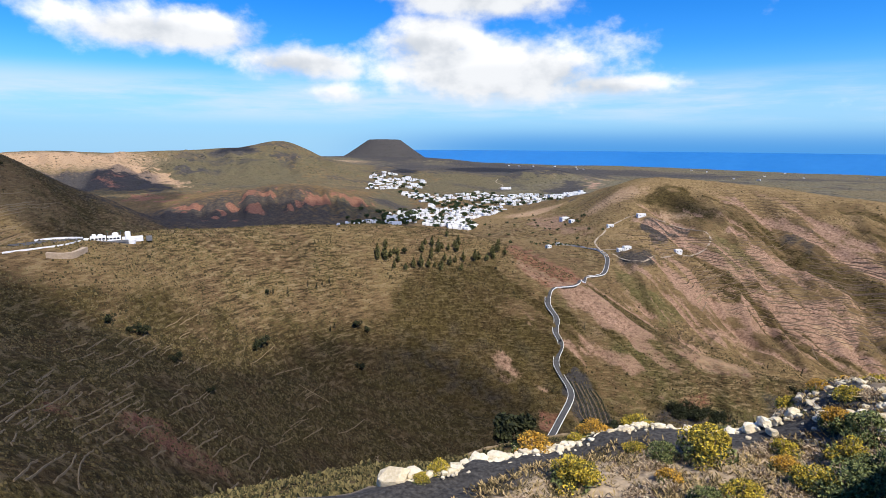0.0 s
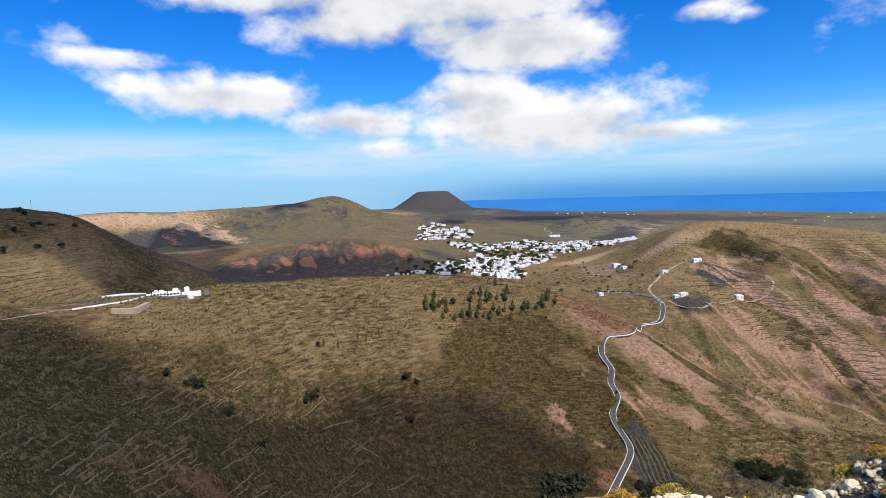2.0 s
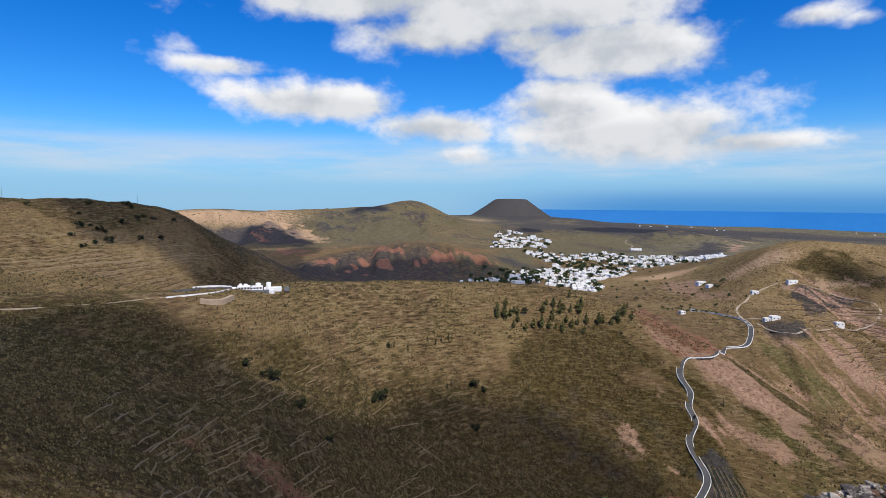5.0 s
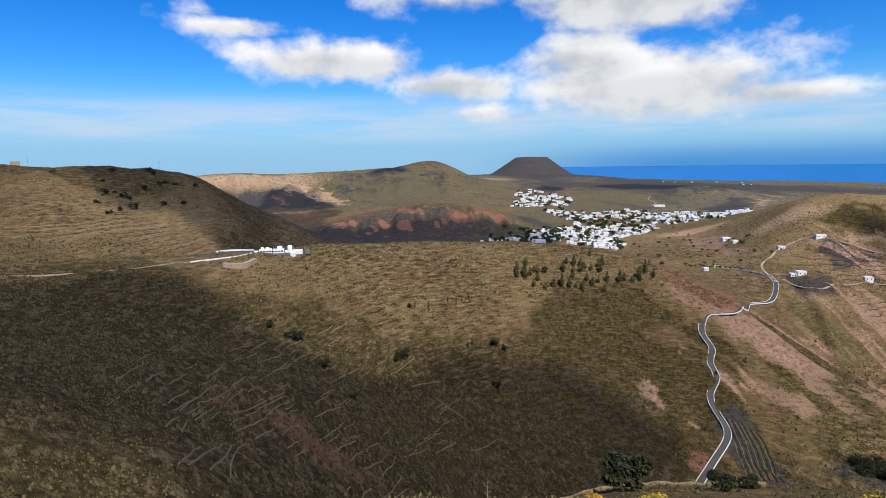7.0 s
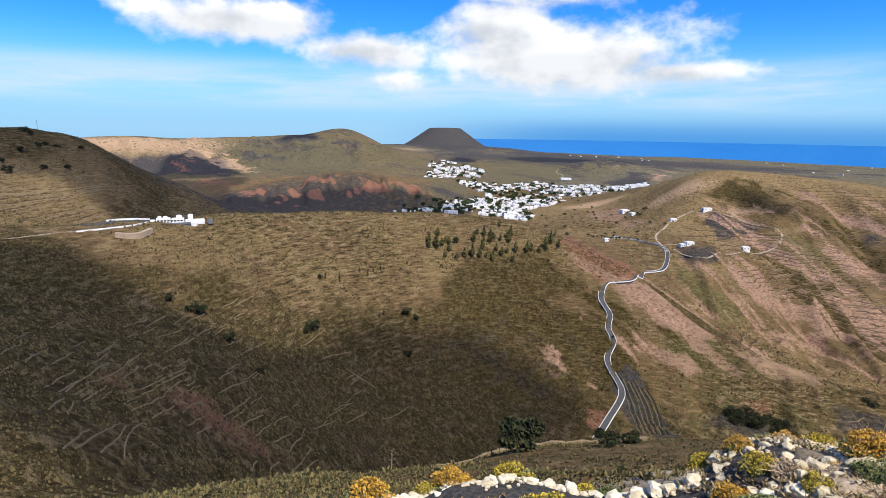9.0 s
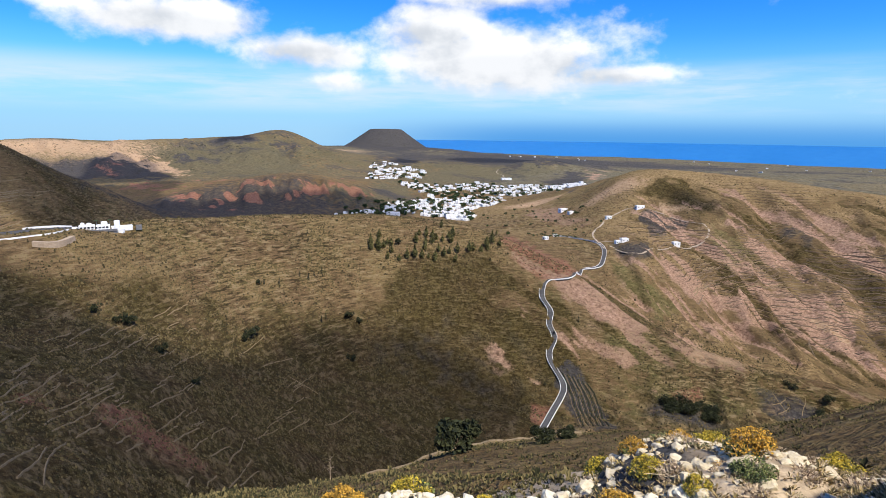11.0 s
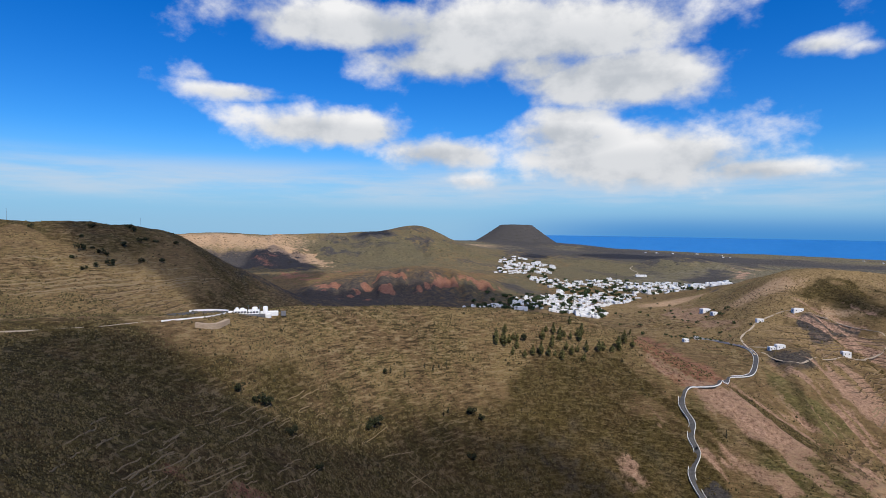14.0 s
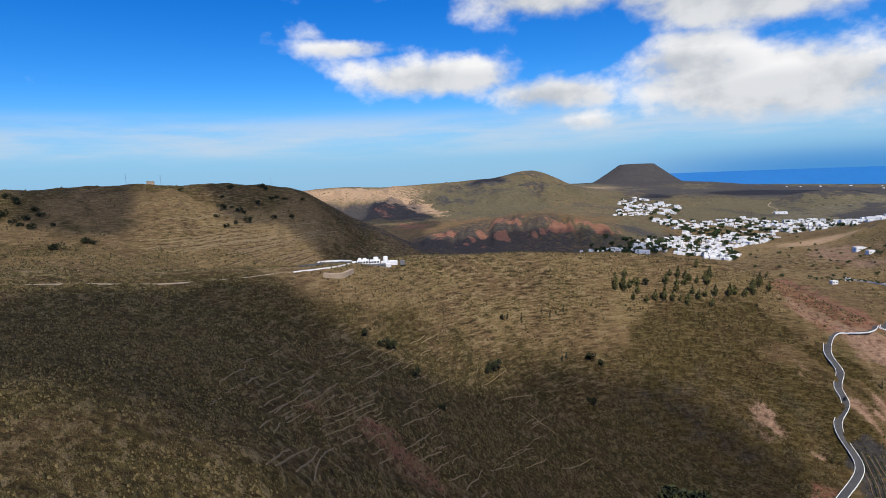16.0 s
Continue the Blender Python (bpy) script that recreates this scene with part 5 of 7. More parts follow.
# ---- trees and bushes ----
def foliage(name, dark, light, size=0.5):
    m = mottled(name, dark, light, size, 0.85, 0.0, 4.0, island=0.9)
    return m


PINE_LEAF = foliage("pine_needles", (0.06, 0.06, 0.02), (0.21, 0.185, 0.065), 1.5)
BUSH_LEAF = foliage("dark_bush_leaves", (0.012, 0.016, 0.007), (0.046, 0.05, 0.018), 1.0)
TREE_LEAF = foliage("garden_tree_leaves", (0.018, 0.032, 0.012), (0.06, 0.085, 0.028), 1.0)
PALM_LEAF = foliage("palm_fronds", (0.025, 0.042, 0.014), (0.085, 0.11, 0.035), 1.0)
BARK = mottled("grey_brown_bark", (0.07, 0.05, 0.035), (0.17, 0.13, 0.09), 0.4, 1.0, 0.4)


def tube(bm, a, b, ra, rb, sides=6):
    a, b = Vector(a), Vector(b)
    m = (b - a).to_track_quat("Z", "Y").to_matrix()
    rows = []
    for p, r in ((a, ra), (b, rb)):
        rows.append([bm.verts.new(p + m @ Vector((math.cos(t) * r, math.sin(t) * r, 0))) for t in [math.tau * k / sides for k in range(sides)]])
    for k in range(sides):
        bm.faces.new((rows[0][k], rows[0][(k + 1) % sides], rows[1][(k + 1) % sides], rows[1][k]))
    bm.faces.new(rows[1])


def leaf(bm, p, size, rng, flat=0.0):
    """One small bent leaf spray: two triangles."""
    n = Vector((rng.gauss(0, 1), rng.gauss(0, 1), rng.gauss(flat, 1))).normalized()
    t = n.orthogonal().normalized()
    t.rotate(Matrix.Rotation(rng.uniform(0, math.tau), 3, n))
    s = n.cross(t)
    a, b, c, d = (p + t * size, p + s * size * 0.45 + n * size * 0.15, p - t * size * 0.6, p - s * size * 0.45 + n * size * 0.15)
    v = [bm.verts.new(q) for q in (a, b, c, d)]
    bm.faces.new((v[0], v[1], v[2]))
    bm.faces.new((v[0], v[2], v[3]))


def crown(bm, rng, count, shape, size):
    for k in range(count):
        leaf(bm, shape(rng), size * rng.uniform(0.6, 1.3), rng)


def tree(name, label, category, group, rng, tall, wide, kind, count, leafmat):
    """A tree or bush with a tapered trunk, limbs and a crown of many small leaf sprays."""
    ob = thing(name, label, category, group)
    bm = bmesh.new()
    lean = Vector((rng.uniform(-0.06, 0.06) * tall, rng.uniform(-0.06, 0.06) * tall, 0))
    stem = 0.9 if kind == "pine" else 0.55
    tube(bm, (0, 0, -0.6), lean * 0.5 + Vector((0, 0, tall * stem * 0.5)), tall * 0.03 + 0.05, tall * 0.02 + 0.03)
    tube(bm, lean * 0.5 + Vector((0, 0, tall * stem * 0.5)), lean + Vector((0, 0, tall * stem)), tall * 0.02 + 0.03, tall * 0.008 + 0.02)
    tips = []
    for k in range(9 if kind == "pine" else 6):
        h = rng.uniform(0.2, 0.9) if kind == "pine" else rng.uniform(0.15, 0.5)
        t = rng.uniform(0, math.tau)
        reach = wide * 0.5 * ((1.05 - h) if kind == "pine" else rng.uniform(0.6, 1.0))
        up = tall * (h + 0.06) if kind == "pine" else tall * rng.uniform(0.45, 0.85)
        tip = Vector((math.cos(t) * reach, math.sin(t) * reach, up)) + lean * h
        tube(bm, lean * h + Vector((0, 0, tall * h * stem)), tip, tall * 0.012 + 0.02, 0.02, 4)
        tips.append(tip)
    part("trunk", bm, BARK, ob)
    bm = bmesh.new()
    if kind == "pine":
        def shape(g):
            h = g.uniform(0.12, 1.0)
            t, q = g.uniform(0, math.tau), (g.random() ** 0.6) * wide * 0.5 * (1.08 - h) * (0.75 + 0.25 * math.sin(9 * h + 3))
            return Vector((math.cos(t) * q, math.sin(t) * q, tall * h)) + lean * h
    else:
        lobes = [(tip, wide * rng.uniform(0.2, 0.34)) for tip in tips] + [(Vector((0, 0, tall * 0.5)), wide * 0.36)]

        def shape(g):
            c, r = g.choice(lobes)
            n = Vector((g.gauss(0, 1), g.gauss(0, 1), g.gauss(0, 1))).normalized()
            p = c + Vector((n.x * r, n.y * r, n.z * r * 0.85)) * g.uniform(0.65, 1.05)
            p.z = max(p.z, 0.05)
            return p
    crown(bm, rng, count, shape, wide * (0.10 if count > 250 else 0.16))
    part("crown", bm, leafmat, ob)
    return ob


def palm(rng, tall):
    ob = thing("palm_tree", "tall date palm with drooping green fronds in the village", "palm", "village palms")
    bm = bmesh.new()
    tube(bm, (0, 0, -0.5), (rng.uniform(-0.4, 0.4), 0, tall), 0.32, 0.22)
    part("trunk", bm, BARK, ob)
    bm = bmesh.new()
    for k in range(18):
        t, rise = math.tau * k / 18 + rng.uniform(-0.1, 0.1), rng.uniform(-0.2, 0.9)
        d = Vector((math.cos(t), math.sin(t), 0))
        s = Vector((-d.y, d.x, 0)) * 0.28
        last = None
        for q in range(5):
            u = q / 4
            c = d * (u * 2.9) + Vector((0, 0, tall + rise * 2.2 * u - 2.6 * u * u))
            row = [bm.verts.new(c + s * (1.3 - u)), bm.verts.new(c - s * (1.3 - u))]
            if last:
                bm.faces.new((last[0], last[1], row[1], row[0]))
            last = row
    part("crown", bm, PALM_LEAF, ob)
    return ob


def scatter(protos, places, rng, lo=0.8, hi=1.2):
    """The first ones stand where they were asked for; the rest are copies."""
    for k, (x, y, z) in enumerate(places):
        p = protos[k % len(protos)]
        m = pose(x, y, z - 0.15, 0, 0, rng.uniform(0, 360))
        if k < len(protos):
            p.matrix_world = m
        else:
            q = copy_thing(p, m)
            s = rng.uniform(lo, hi)
            q.scale = (s, s, s * rng.uniform(0.9, 1.1))


rng = random.Random(11)
PINES = [(-6.58, -11.64), (-5.94, -11.53), (-5.31, -11.45), (-4.94, -11.11), (-2.08, -10.96), (-1.09, -10.36), (-0.44, -10.49), (-0.06, -10.64), (0.59, -10.80), (1.59, -10.41), (-1.17, -11.63),
         (-0.80, -12.49), (-0.12, -12.77), (0.25, -11.87), (0.75, -12.22), (1.33, -11.97), (2.18, -11.89), (3.30, -11.77), (3.72, -11.68), (4.54, -11.75), (5.19, -11.05), (5.59, -10.90),
         (6.39, -11.15), (-3.75, -12.75), (-2.98, -12.49), (-2.21, -12.49), (-1.46, -12.52), (1.92, -12.77), (5.21, -11.59), (0.42, -9.43), (-1.78, -10.22), (-0.58, -10.97)]
PINES += [(rng.uniform(-7, 6), rng.uniform(-12.6, -9.9)) for k in range(14)]
pines = [tree("pine_tree", "young olive-green pine on the dry ridge", "pine tree", "pines on the ridge", rng, h, w, "pine", 620, PINE_LEAF) for h, w in ((9.5, 7.6), (11.5, 8.2), (8.2, 7.4), (6.5, 6.8))]
scatter(pines, [seen_at(a, e, 300)[:3] for a, e in PINES], rng, 0.75, 1.15)
BUSHES = [(-31.27, -15.70), (-29.72, -16.83), (-28.74, -17.17), (-26.17, -19.92), (-18.29, -19.51), (-19.01, -19.75), (-23.31, -23.18), (-8.79, -18.33), (-7.81, -18.76), (-8.66, -22.43), (-17.43, -14.65), (-3.93, -11.04)]
SIZES = [5.5, 4.5, 8, 6, 8, 5.5, 4, 6.5, 4.5, 5.5, 4.5, 6]
for (a, e), s in zip(BUSHES, SIZES):
    b = tree("bush", "dark green rounded bush alone on the slope", "bush", "bushes on the slope", rng, s * 0.95, s, "bush", 520, BUSH_LEAF)
    b.matrix_world = pose(*seen_at(a, e, 200)[:3], 0, 0, rng.uniform(0, 360))
COLUMNS = [(-17.0, -14.65), (-15.60, -14.73), (-13.66, -14.12), (-12.85, -14.38), (-12.23, -14.11), (-11.49, -13.93), (-11.56, -18.64), (-11.15, -18.33), (14.67, -18.14), (31.17, -19.42), (33.82, -19.34)]
for a, e in COLUMNS:
    b = tree("slender_tree", "thin dark upright tree on the slope", "tree", "thin trees on the slope", rng, rng.uniform(5, 7.5), 2.4, "pine", 160, BUSH_LEAF)
    b.matrix_world = pose(*seen_at(a, e, 200)[:3], 0, 0, rng.uniform(0, 360))
far_bush = [tree("bush", "dark low bush on the hillside", "bush", "bushes on the hill behind", rng, h, w, "bush", 130, BUSH_LEAF) for h, w in ((5, 8), (6, 7), (4, 7.5))]
EBUSH = [(-61.18, -0.47), (-60.65, -0.72), (-60.34, -0.94), (-61.57, -1.96), (-60.86, -2.57), (-60.32, -2.81), (-60.05, -2.36), (-59.62, -3.10), (-59.16, -1.66), (-58.98, -2.16), (-58.24, -2.99),
         (-58.45, -4.88), (-58.09, -4.92), (-56.08, -4.60), (-55.76, -4.72), (-55.33, -4.76), (-44.79, -1.39), (-45.24, -3.14), (-44.57, -4.16), (-43.78, -3.89), (-43.95, -2.35), (-43.37, -2.77),
         (-42.93, -2.96), (-42.34, -3.49), (-42.68, -3.80), (-40.47, -1.79), (-39.83, -1.65), (-39.20, -1.85), (-40.30, -3.62), (-37.58, -1.93), (-41.33, -0.59), (-40.88, -0.84), (-38.68, -3.55),
         (-44.11, -0.53), (-48.39, -0.57), (-41.91, -2.04), (-44.87, -2.42)]
scatter(far_bush, [seen_at(a, e, 500)[:3] for a, e in EBUSH], rng, 0.7, 1.25)

# ---- white flat-roofed houses ----
GLASS = material("dark_window_glass", (0.02, 0.025, 0.03), 0.15)
GREENWOOD = material("green_painted_wood", (0.03, 0.10, 0.06), 0.6)
ROOFING = mottled("pale_flat_roof", (0.50, 0.48, 0.44), (0.72, 0.70, 0.66), 3.0, 0.9, 0.0)


def house(label, group, w, d, h, rng, wing=True, name="house"):
    ob = thing(name, label, "house", group)
    bm = bmesh.new()
    box(bm, -w / 2, -d / 2, -4.0, w / 2, d / 2, h)
    if wing:
        box(bm, w / 2 - 0.003, -d / 2 + 1.2, -4.0, w / 2 + w * 0.45, d / 2 - 0.6, h * 0.68)
    part("wall", bm, WHITE, ob)
    bm = bmesh.new()
    t = 0.28
    for x0, y0, x1, y1 in ((-w / 2, -d / 2, w / 2, -d / 2 + t), (-w / 2, d / 2 - t, w / 2, d / 2), (-w / 2, -d / 2 + t, -w / 2 + t, d / 2 - t), (w / 2 - t, -d / 2 + t, w / 2, d / 2 - t)):
        box(bm, x0, y0, h - 0.002, x1, y1, h + 0.55)
    part("parapet", bm, WHITE, ob)
    bm = bmesh.new()
    box(bm, -w / 2 + t, -d / 2 + t, h + 0.004, w / 2 - t, d / 2 - t, h + 0.12)
    part("roof", bm, ROOFING, ob)
    floors = 2 if h > 5 else 1
    for f in range(floors):
        for k in range(2 if w < 40 else 4):
            x = -w / 2 + (k + 0.5) * w / (2 if w < 40 else 4)
            for y in (-d / 2,):
                bm = bmesh.new()
                box(bm, x - 0.65, y - 0.06, 1.0 + 2.9 * f, x + 0.65, y + 0.06, 2.3 + 2.9 * f)
                part("window", bm, GLASS, ob)
    bm = bmesh.new()
    box(bm, -w / 2 - 0.06, -0.6, 0, -w / 2 + 0.06, 0.6, 2.2)
    part("door", bm, GREENWOOD, ob)
    return ob


rng = random.Random(23)
kinds = [house("white flat-roofed village house with dark windows", "village houses", w, d, h, rng, k % 2 == 0)
         for k, (w, d, h) in enumerate(((14, 10, 3.6), (18, 11, 6.2), (11, 10, 6.0), (22, 12, 3.8), (16, 9, 5.8), (12, 12, 3.5)))]


# quarters of the village: corners (bearing, elevation), and the share of plots built on
QUARTERS = [([(-7.5, -3.19), (-5.5, -2.95), (-4.1, -3.37), (-1.4, -3.94), (-2.1, -4.45), (-2.9, -4.80), (-8.3, -4.65), (-6.9, -4.02)], 0.8),
            ([(-4.9, -5.11), (-2.9, -4.80), (-1.5, -5.16), (0.8, -5.28), (4.1, -4.75), (5.5, -5.26), (8.7, -5.04), (11.6, -5.03), (14.2, -4.50), (14.3, -4.91), (11.1, -5.64), (8.5, -6.07), (6.4, -6.38), (5.9, -7.05), (4.0, -7.35), (2.9, -7.78), (3.2, -8.88), (1.0, -8.62), (-1.8, -8.36), (-2.2, -7.70), (-3.3, -7.49), (-2.0, -6.57), (-1.4, -6.11), (-2.9, -5.75)], 0.86),
            ([(-11.0, -8.14), (-5.3, -7.70), (-4.8, -8.41), (-10.1, -8.57)], 0.5), ([(-6.5, -7.09), (-2.4, -6.75), (-2.3, -8.04), (-5.9, -7.82)], 0.42)]
GROVE = [(-1.7, -5.89), (4.1, -5.63), (6.6, -6.04), (4.2, -6.56), (-0.3, -6.70)]      # gardens and trees in its middle


def within(a, e, corners):
    return inside(np.array([a]), np.array([e]), corners, 1e-6)[0] > 0.5


def plots():
    """Plots along rows of streets: bearing and elevation, and whether a house or a garden is on it."""
    out = []
    for corners, share in QUARTERS:
        e = min(c[1] for c in corners)
        while e < max(c[1] for c in corners):
            a = min(c[0] for c in corners) + rng.uniform(0, 0.5)
            while a < max(c[0] for c in corners):
                q = e + rng.uniform(-0.09, 0.09) + 0.05 * math.sin(2.1 * a)
                if within(a, q, corners):
                    p = 0.2 if within(a, q, GROVE) else share
                    out.append((a, q, rng.random() < p))
                a += rng.uniform(0.32, 0.58)
            e += 0.19
    return out


def seen_fast(places, near=1000.0):
    return [seen_at(a, e, near)[:3] for a, e in places]


town = plots()
built = seen_fast([(a, e) for a, e, house_here in town if house_here])
gardens = [(a, e) for a, e, house_here in town if not house_here]
order = list(range(len(built)))
rng.shuffle(order)
for k, i in enumerate(order[:300]):
    x, y, z = built[i]
    p = kinds[k % 6]
    m = pose(x, y, z + 0.6, 0, 0, rng.choice((8, 8, 98, -12, 30)) + rng.uniform(-8, 8))
    if k < 6:
        p.matrix_world = m
    else:
        q = copy_thing(p, m)
        s = rng.uniform(0.42, 0.85) * math.hypot(x, y) / 1500
        q.scale = (s, s * rng.uniform(0.8, 1.1), s * rng.uniform(0.75, 1.1))
# the many small white houses, sheds and walls packed between them
bm = bmesh.new()
more = [built[i] for i in order[300:]] * 2 + [(x + rng.uniform(-9, 9), y + rng.uniform(-9, 9), z) for x, y, z in built]
for x, y, z in more:
    w, d, h = rng.uniform(4, 11), rng.uniform(3, 7), rng.uniform(2.4, 4.6)
    turn = Matrix.Translation((x, y, z)) @ Matrix.Rotation(radians(rng.choice((8, 98, -12, 30)) + rng.uniform(-8, 8)), 4, "Z")
    box(bm, -w / 2, -d / 2, -2.5, w / 2, d / 2, h, turn=turn)
    box(bm, -w / 2 + 0.5, -d / 2 + 0.5, h, 0.1, d / 2 - 0.5, h + rng.uniform(0.3, 1.4), turn=turn)
tagged(part("outbuildings", bm, WHITE), "small white outbuildings packed between the village houses", "outbuildings", kind="stuff")
# large white halls at the near edge of the village
for a, e, w, d, h, turn in ((-1.0, -8.3, 32, 16, 4.5, 8), (1.2, -8.35, 32, 18, 6, 12), (2.9, -8.5, 20, 14, 4.5, 20), (-6.6, -8.45, 34, 12, 4, -12), (-4.8, -8.2, 26, 12, 5, -8), (6.3, -4.6, 36, 14, 6, 8), (11.6, -5.2, 40, 12, 5, -10), (13.2, -5.0, 40, 12, 5, -14)):
    x, y, z = seen_at(a, e, 1000)[:3]
    house("long low white hall at the village edge", "village halls", w, d, h, rng, False, "hall").matrix_world = pose(x, y, z + 0.5, 0, 0, turn)

palms = [palm(rng, h) for h in (7, 9, 11)]
village_trees = [tree("village_tree", "dark green garden tree among the white houses", "tree", "village trees", rng, h, w, "bush", 240, TREE_LEAF) for h, w in ((6, 8), (8, 9), (5, 10))]
green = gardens + [(a + rng.uniform(-0.3, 0.3), e + rng.uniform(-0.12, 0.12)) for a, e in gardens] + [(rng.uniform(-10, 1), rng.uniform(-8.3, -6.4)) for k in range(50)]
green += [(a + rng.uniform(-0.2, 0.2), e + rng.uniform(-0.1, 0.02)) for a, e, house_here in town[::2]]
rng.shuffle(green)
places = seen_fast(green[:440])
scatter(village_trees, [p for k, p in enumerate(places) if k % 3], rng)
scatter(palms, places[::3], rng)
valley_green = [(rng.uniform(4, 16), rng.uniform(-10.3, -6.2)) for k in range(46)] + [(9 + k * 0.42, -10.05 + rng.uniform(-0.08, 0.08)) for k in range(12)]
valley_trees = [tree("farm_tree", "small dark tree beside the valley fields", "tree", "trees by the fields", rng, h, w, "bush", 120, TREE_LEAF) for h, w in ((4.5, 4), (6, 4.5), (3.5, 5))]
scatter(valley_trees, [seen_at(a, e, 600)[:3] for a, e in valley_green], rng, 0.6, 1.2)

# farmhouses in the middle valley
FARMS = [(12.14, -7.50, 15, 9, 4.2, 25), (12.9, -7.7, 10, 8, 3.6, 25), (16.54, -8.03, 9, 6, 3.6, 10), (19.3, -6.89, 14, 6, 3.8, 15), (18.2, -10.1, 10, 7, 3.8, 12), (17.6, -10.3, 7, 6, 3.2, 12),
         (22.82, -10.06, 9, 7, 3.4, 5), (10.7, -10.3, 7, 5, 3, 30), (11.6, -10.0, 6, 5, 3, 0)]
for a, e, w, d, h, turn in FARMS:
    x, y, z = seen_at(a, e, 500)[:3]
    house("white farmhouse among valley fields", "farmhouses", w, d, h, rng, w > 14, "farmhouse").matrix_world = pose(x, y, z + 0.4, 0, 0, turn)
# scattered white houses far off on the plain
for k in range(16):
    a, r = rng.uniform(5, 38), rng.uniform(2500, 4300)
    x, y, z = spot(a, r)
    q = copy_thing(kinds[k % 6], pose(x, y, z + 0.6, 0, 0, rng.uniform(0, 180)))
    s = rng.uniform(0.5, 0.8)
    q.scale = (s, s, s)

# trees round the dark cinder fields in the valley
hedge_places = [seen_at(rng.uniform(23.2, 28.2), rng.uniform(-25.1, -24.2), 150)[:3] for k in range(30)] + [seen_at(a, e, 150)[:3] for a, e in ((36.0, -22.6), (38.5, -23.0), (39.5, -23.4), (33.6, -21.0), (36.6, -21.4))]
field_trees = [tree("field_tree", "dark rounded tree beside a black cinder field", "tree", "trees round the cinder fields", rng, h, w, "bush", 320, BUSH_LEAF) for h, w in ((4.5, 7), (5.5, 7.5), (3.8, 6.5))]
scatter(field_trees, hedge_places, rng, 0.9, 1.45)
for k in range(6):
    row = [(13.12 + 0.52 * k, -22.95 - 0.16 * k), (14.33 + 0.51 * k, -25.08 - 0.05 * k), (15.68 + 0.51 * k, -27.5 + 0.06 * k)]
    for shift, mat, wide, tall, what in ((0.0, STONEWALL, 0.35, 0.5, "pale low wall between dark vine terraces"), (0.26, BUSH_LEAF, 0.9, 0.6, "low dark row of vines on a cinder terrace")):
        pts = spline([(*seen_at(a + shift, e, 200)[:2], 0) for a, e in row], 5.0)
        terrace([(p.x, p.y) for p in pts], wide, tall, mat, rng, what, 2.0)
for a, e, lean in ((32.4, -22.7, 10), (33.6, -23.0, 70), (34.8, -23.0, 60), (33.0, -23.3, 15)):
    x, y, z = seen_at(a, e, 150)[:3]
    terrace(contour(x, y, 18, 4, rng, lean, 4.0), 0.45, 0.4, STONEWALL, rng, "low pale wall in a black cinder field", 2.0)

# the dark car on the road
CAR = material("dark_car_paint", (0.02, 0.022, 0.026), 0.25)
TYRE = material("tyre_rubber", (0.015, 0.015, 0.015), 0.9)
x, y, z = seen_at(12.3, -19.4, 200)[:3]
car = thing("car", "small dark hatchback driving down the winding road", "car", at=(x, y, z + 0.75), turn=75)
bm = bmesh.new()
box(bm, -2.05, -0.86, 0.28, 2.05, 0.86, 0.86, 0.12)
box(bm, -1.5, -0.76, 0.86, 0.9, 0.76, 1.45, 0.2)
part("body", bm, CAR, car)
for wx in (-1.3, 1.3):
    for wy in (-0.86, 0.86):
        bm = bmesh.new()
        bmesh.ops.create_cone(bm, cap_ends=True, segments=14, radius1=0.32, radius2=0.32, depth=0.22, matrix=Matrix.Translation((wx, wy, 0.32)) @ Matrix.Rotation(math.pi / 2, 4, "X"))
        part("wheel", bm, TYRE, car)
for sy in (-0.77, 0.77):
    bm = bmesh.new()
    box(bm, -1.2, sy - 0.01, 0.95, 0.6, sy + 0.01, 1.32)
    part("window", bm, GLASS, car)

# ---- low scrub on the slopes ----
SCRUB = mottled("dry_scrub", (0.034, 0.028, 0.011), (0.135, 0.102, 0.042), 3.0, 1.0, 0.0, 6.0, island=0.9)


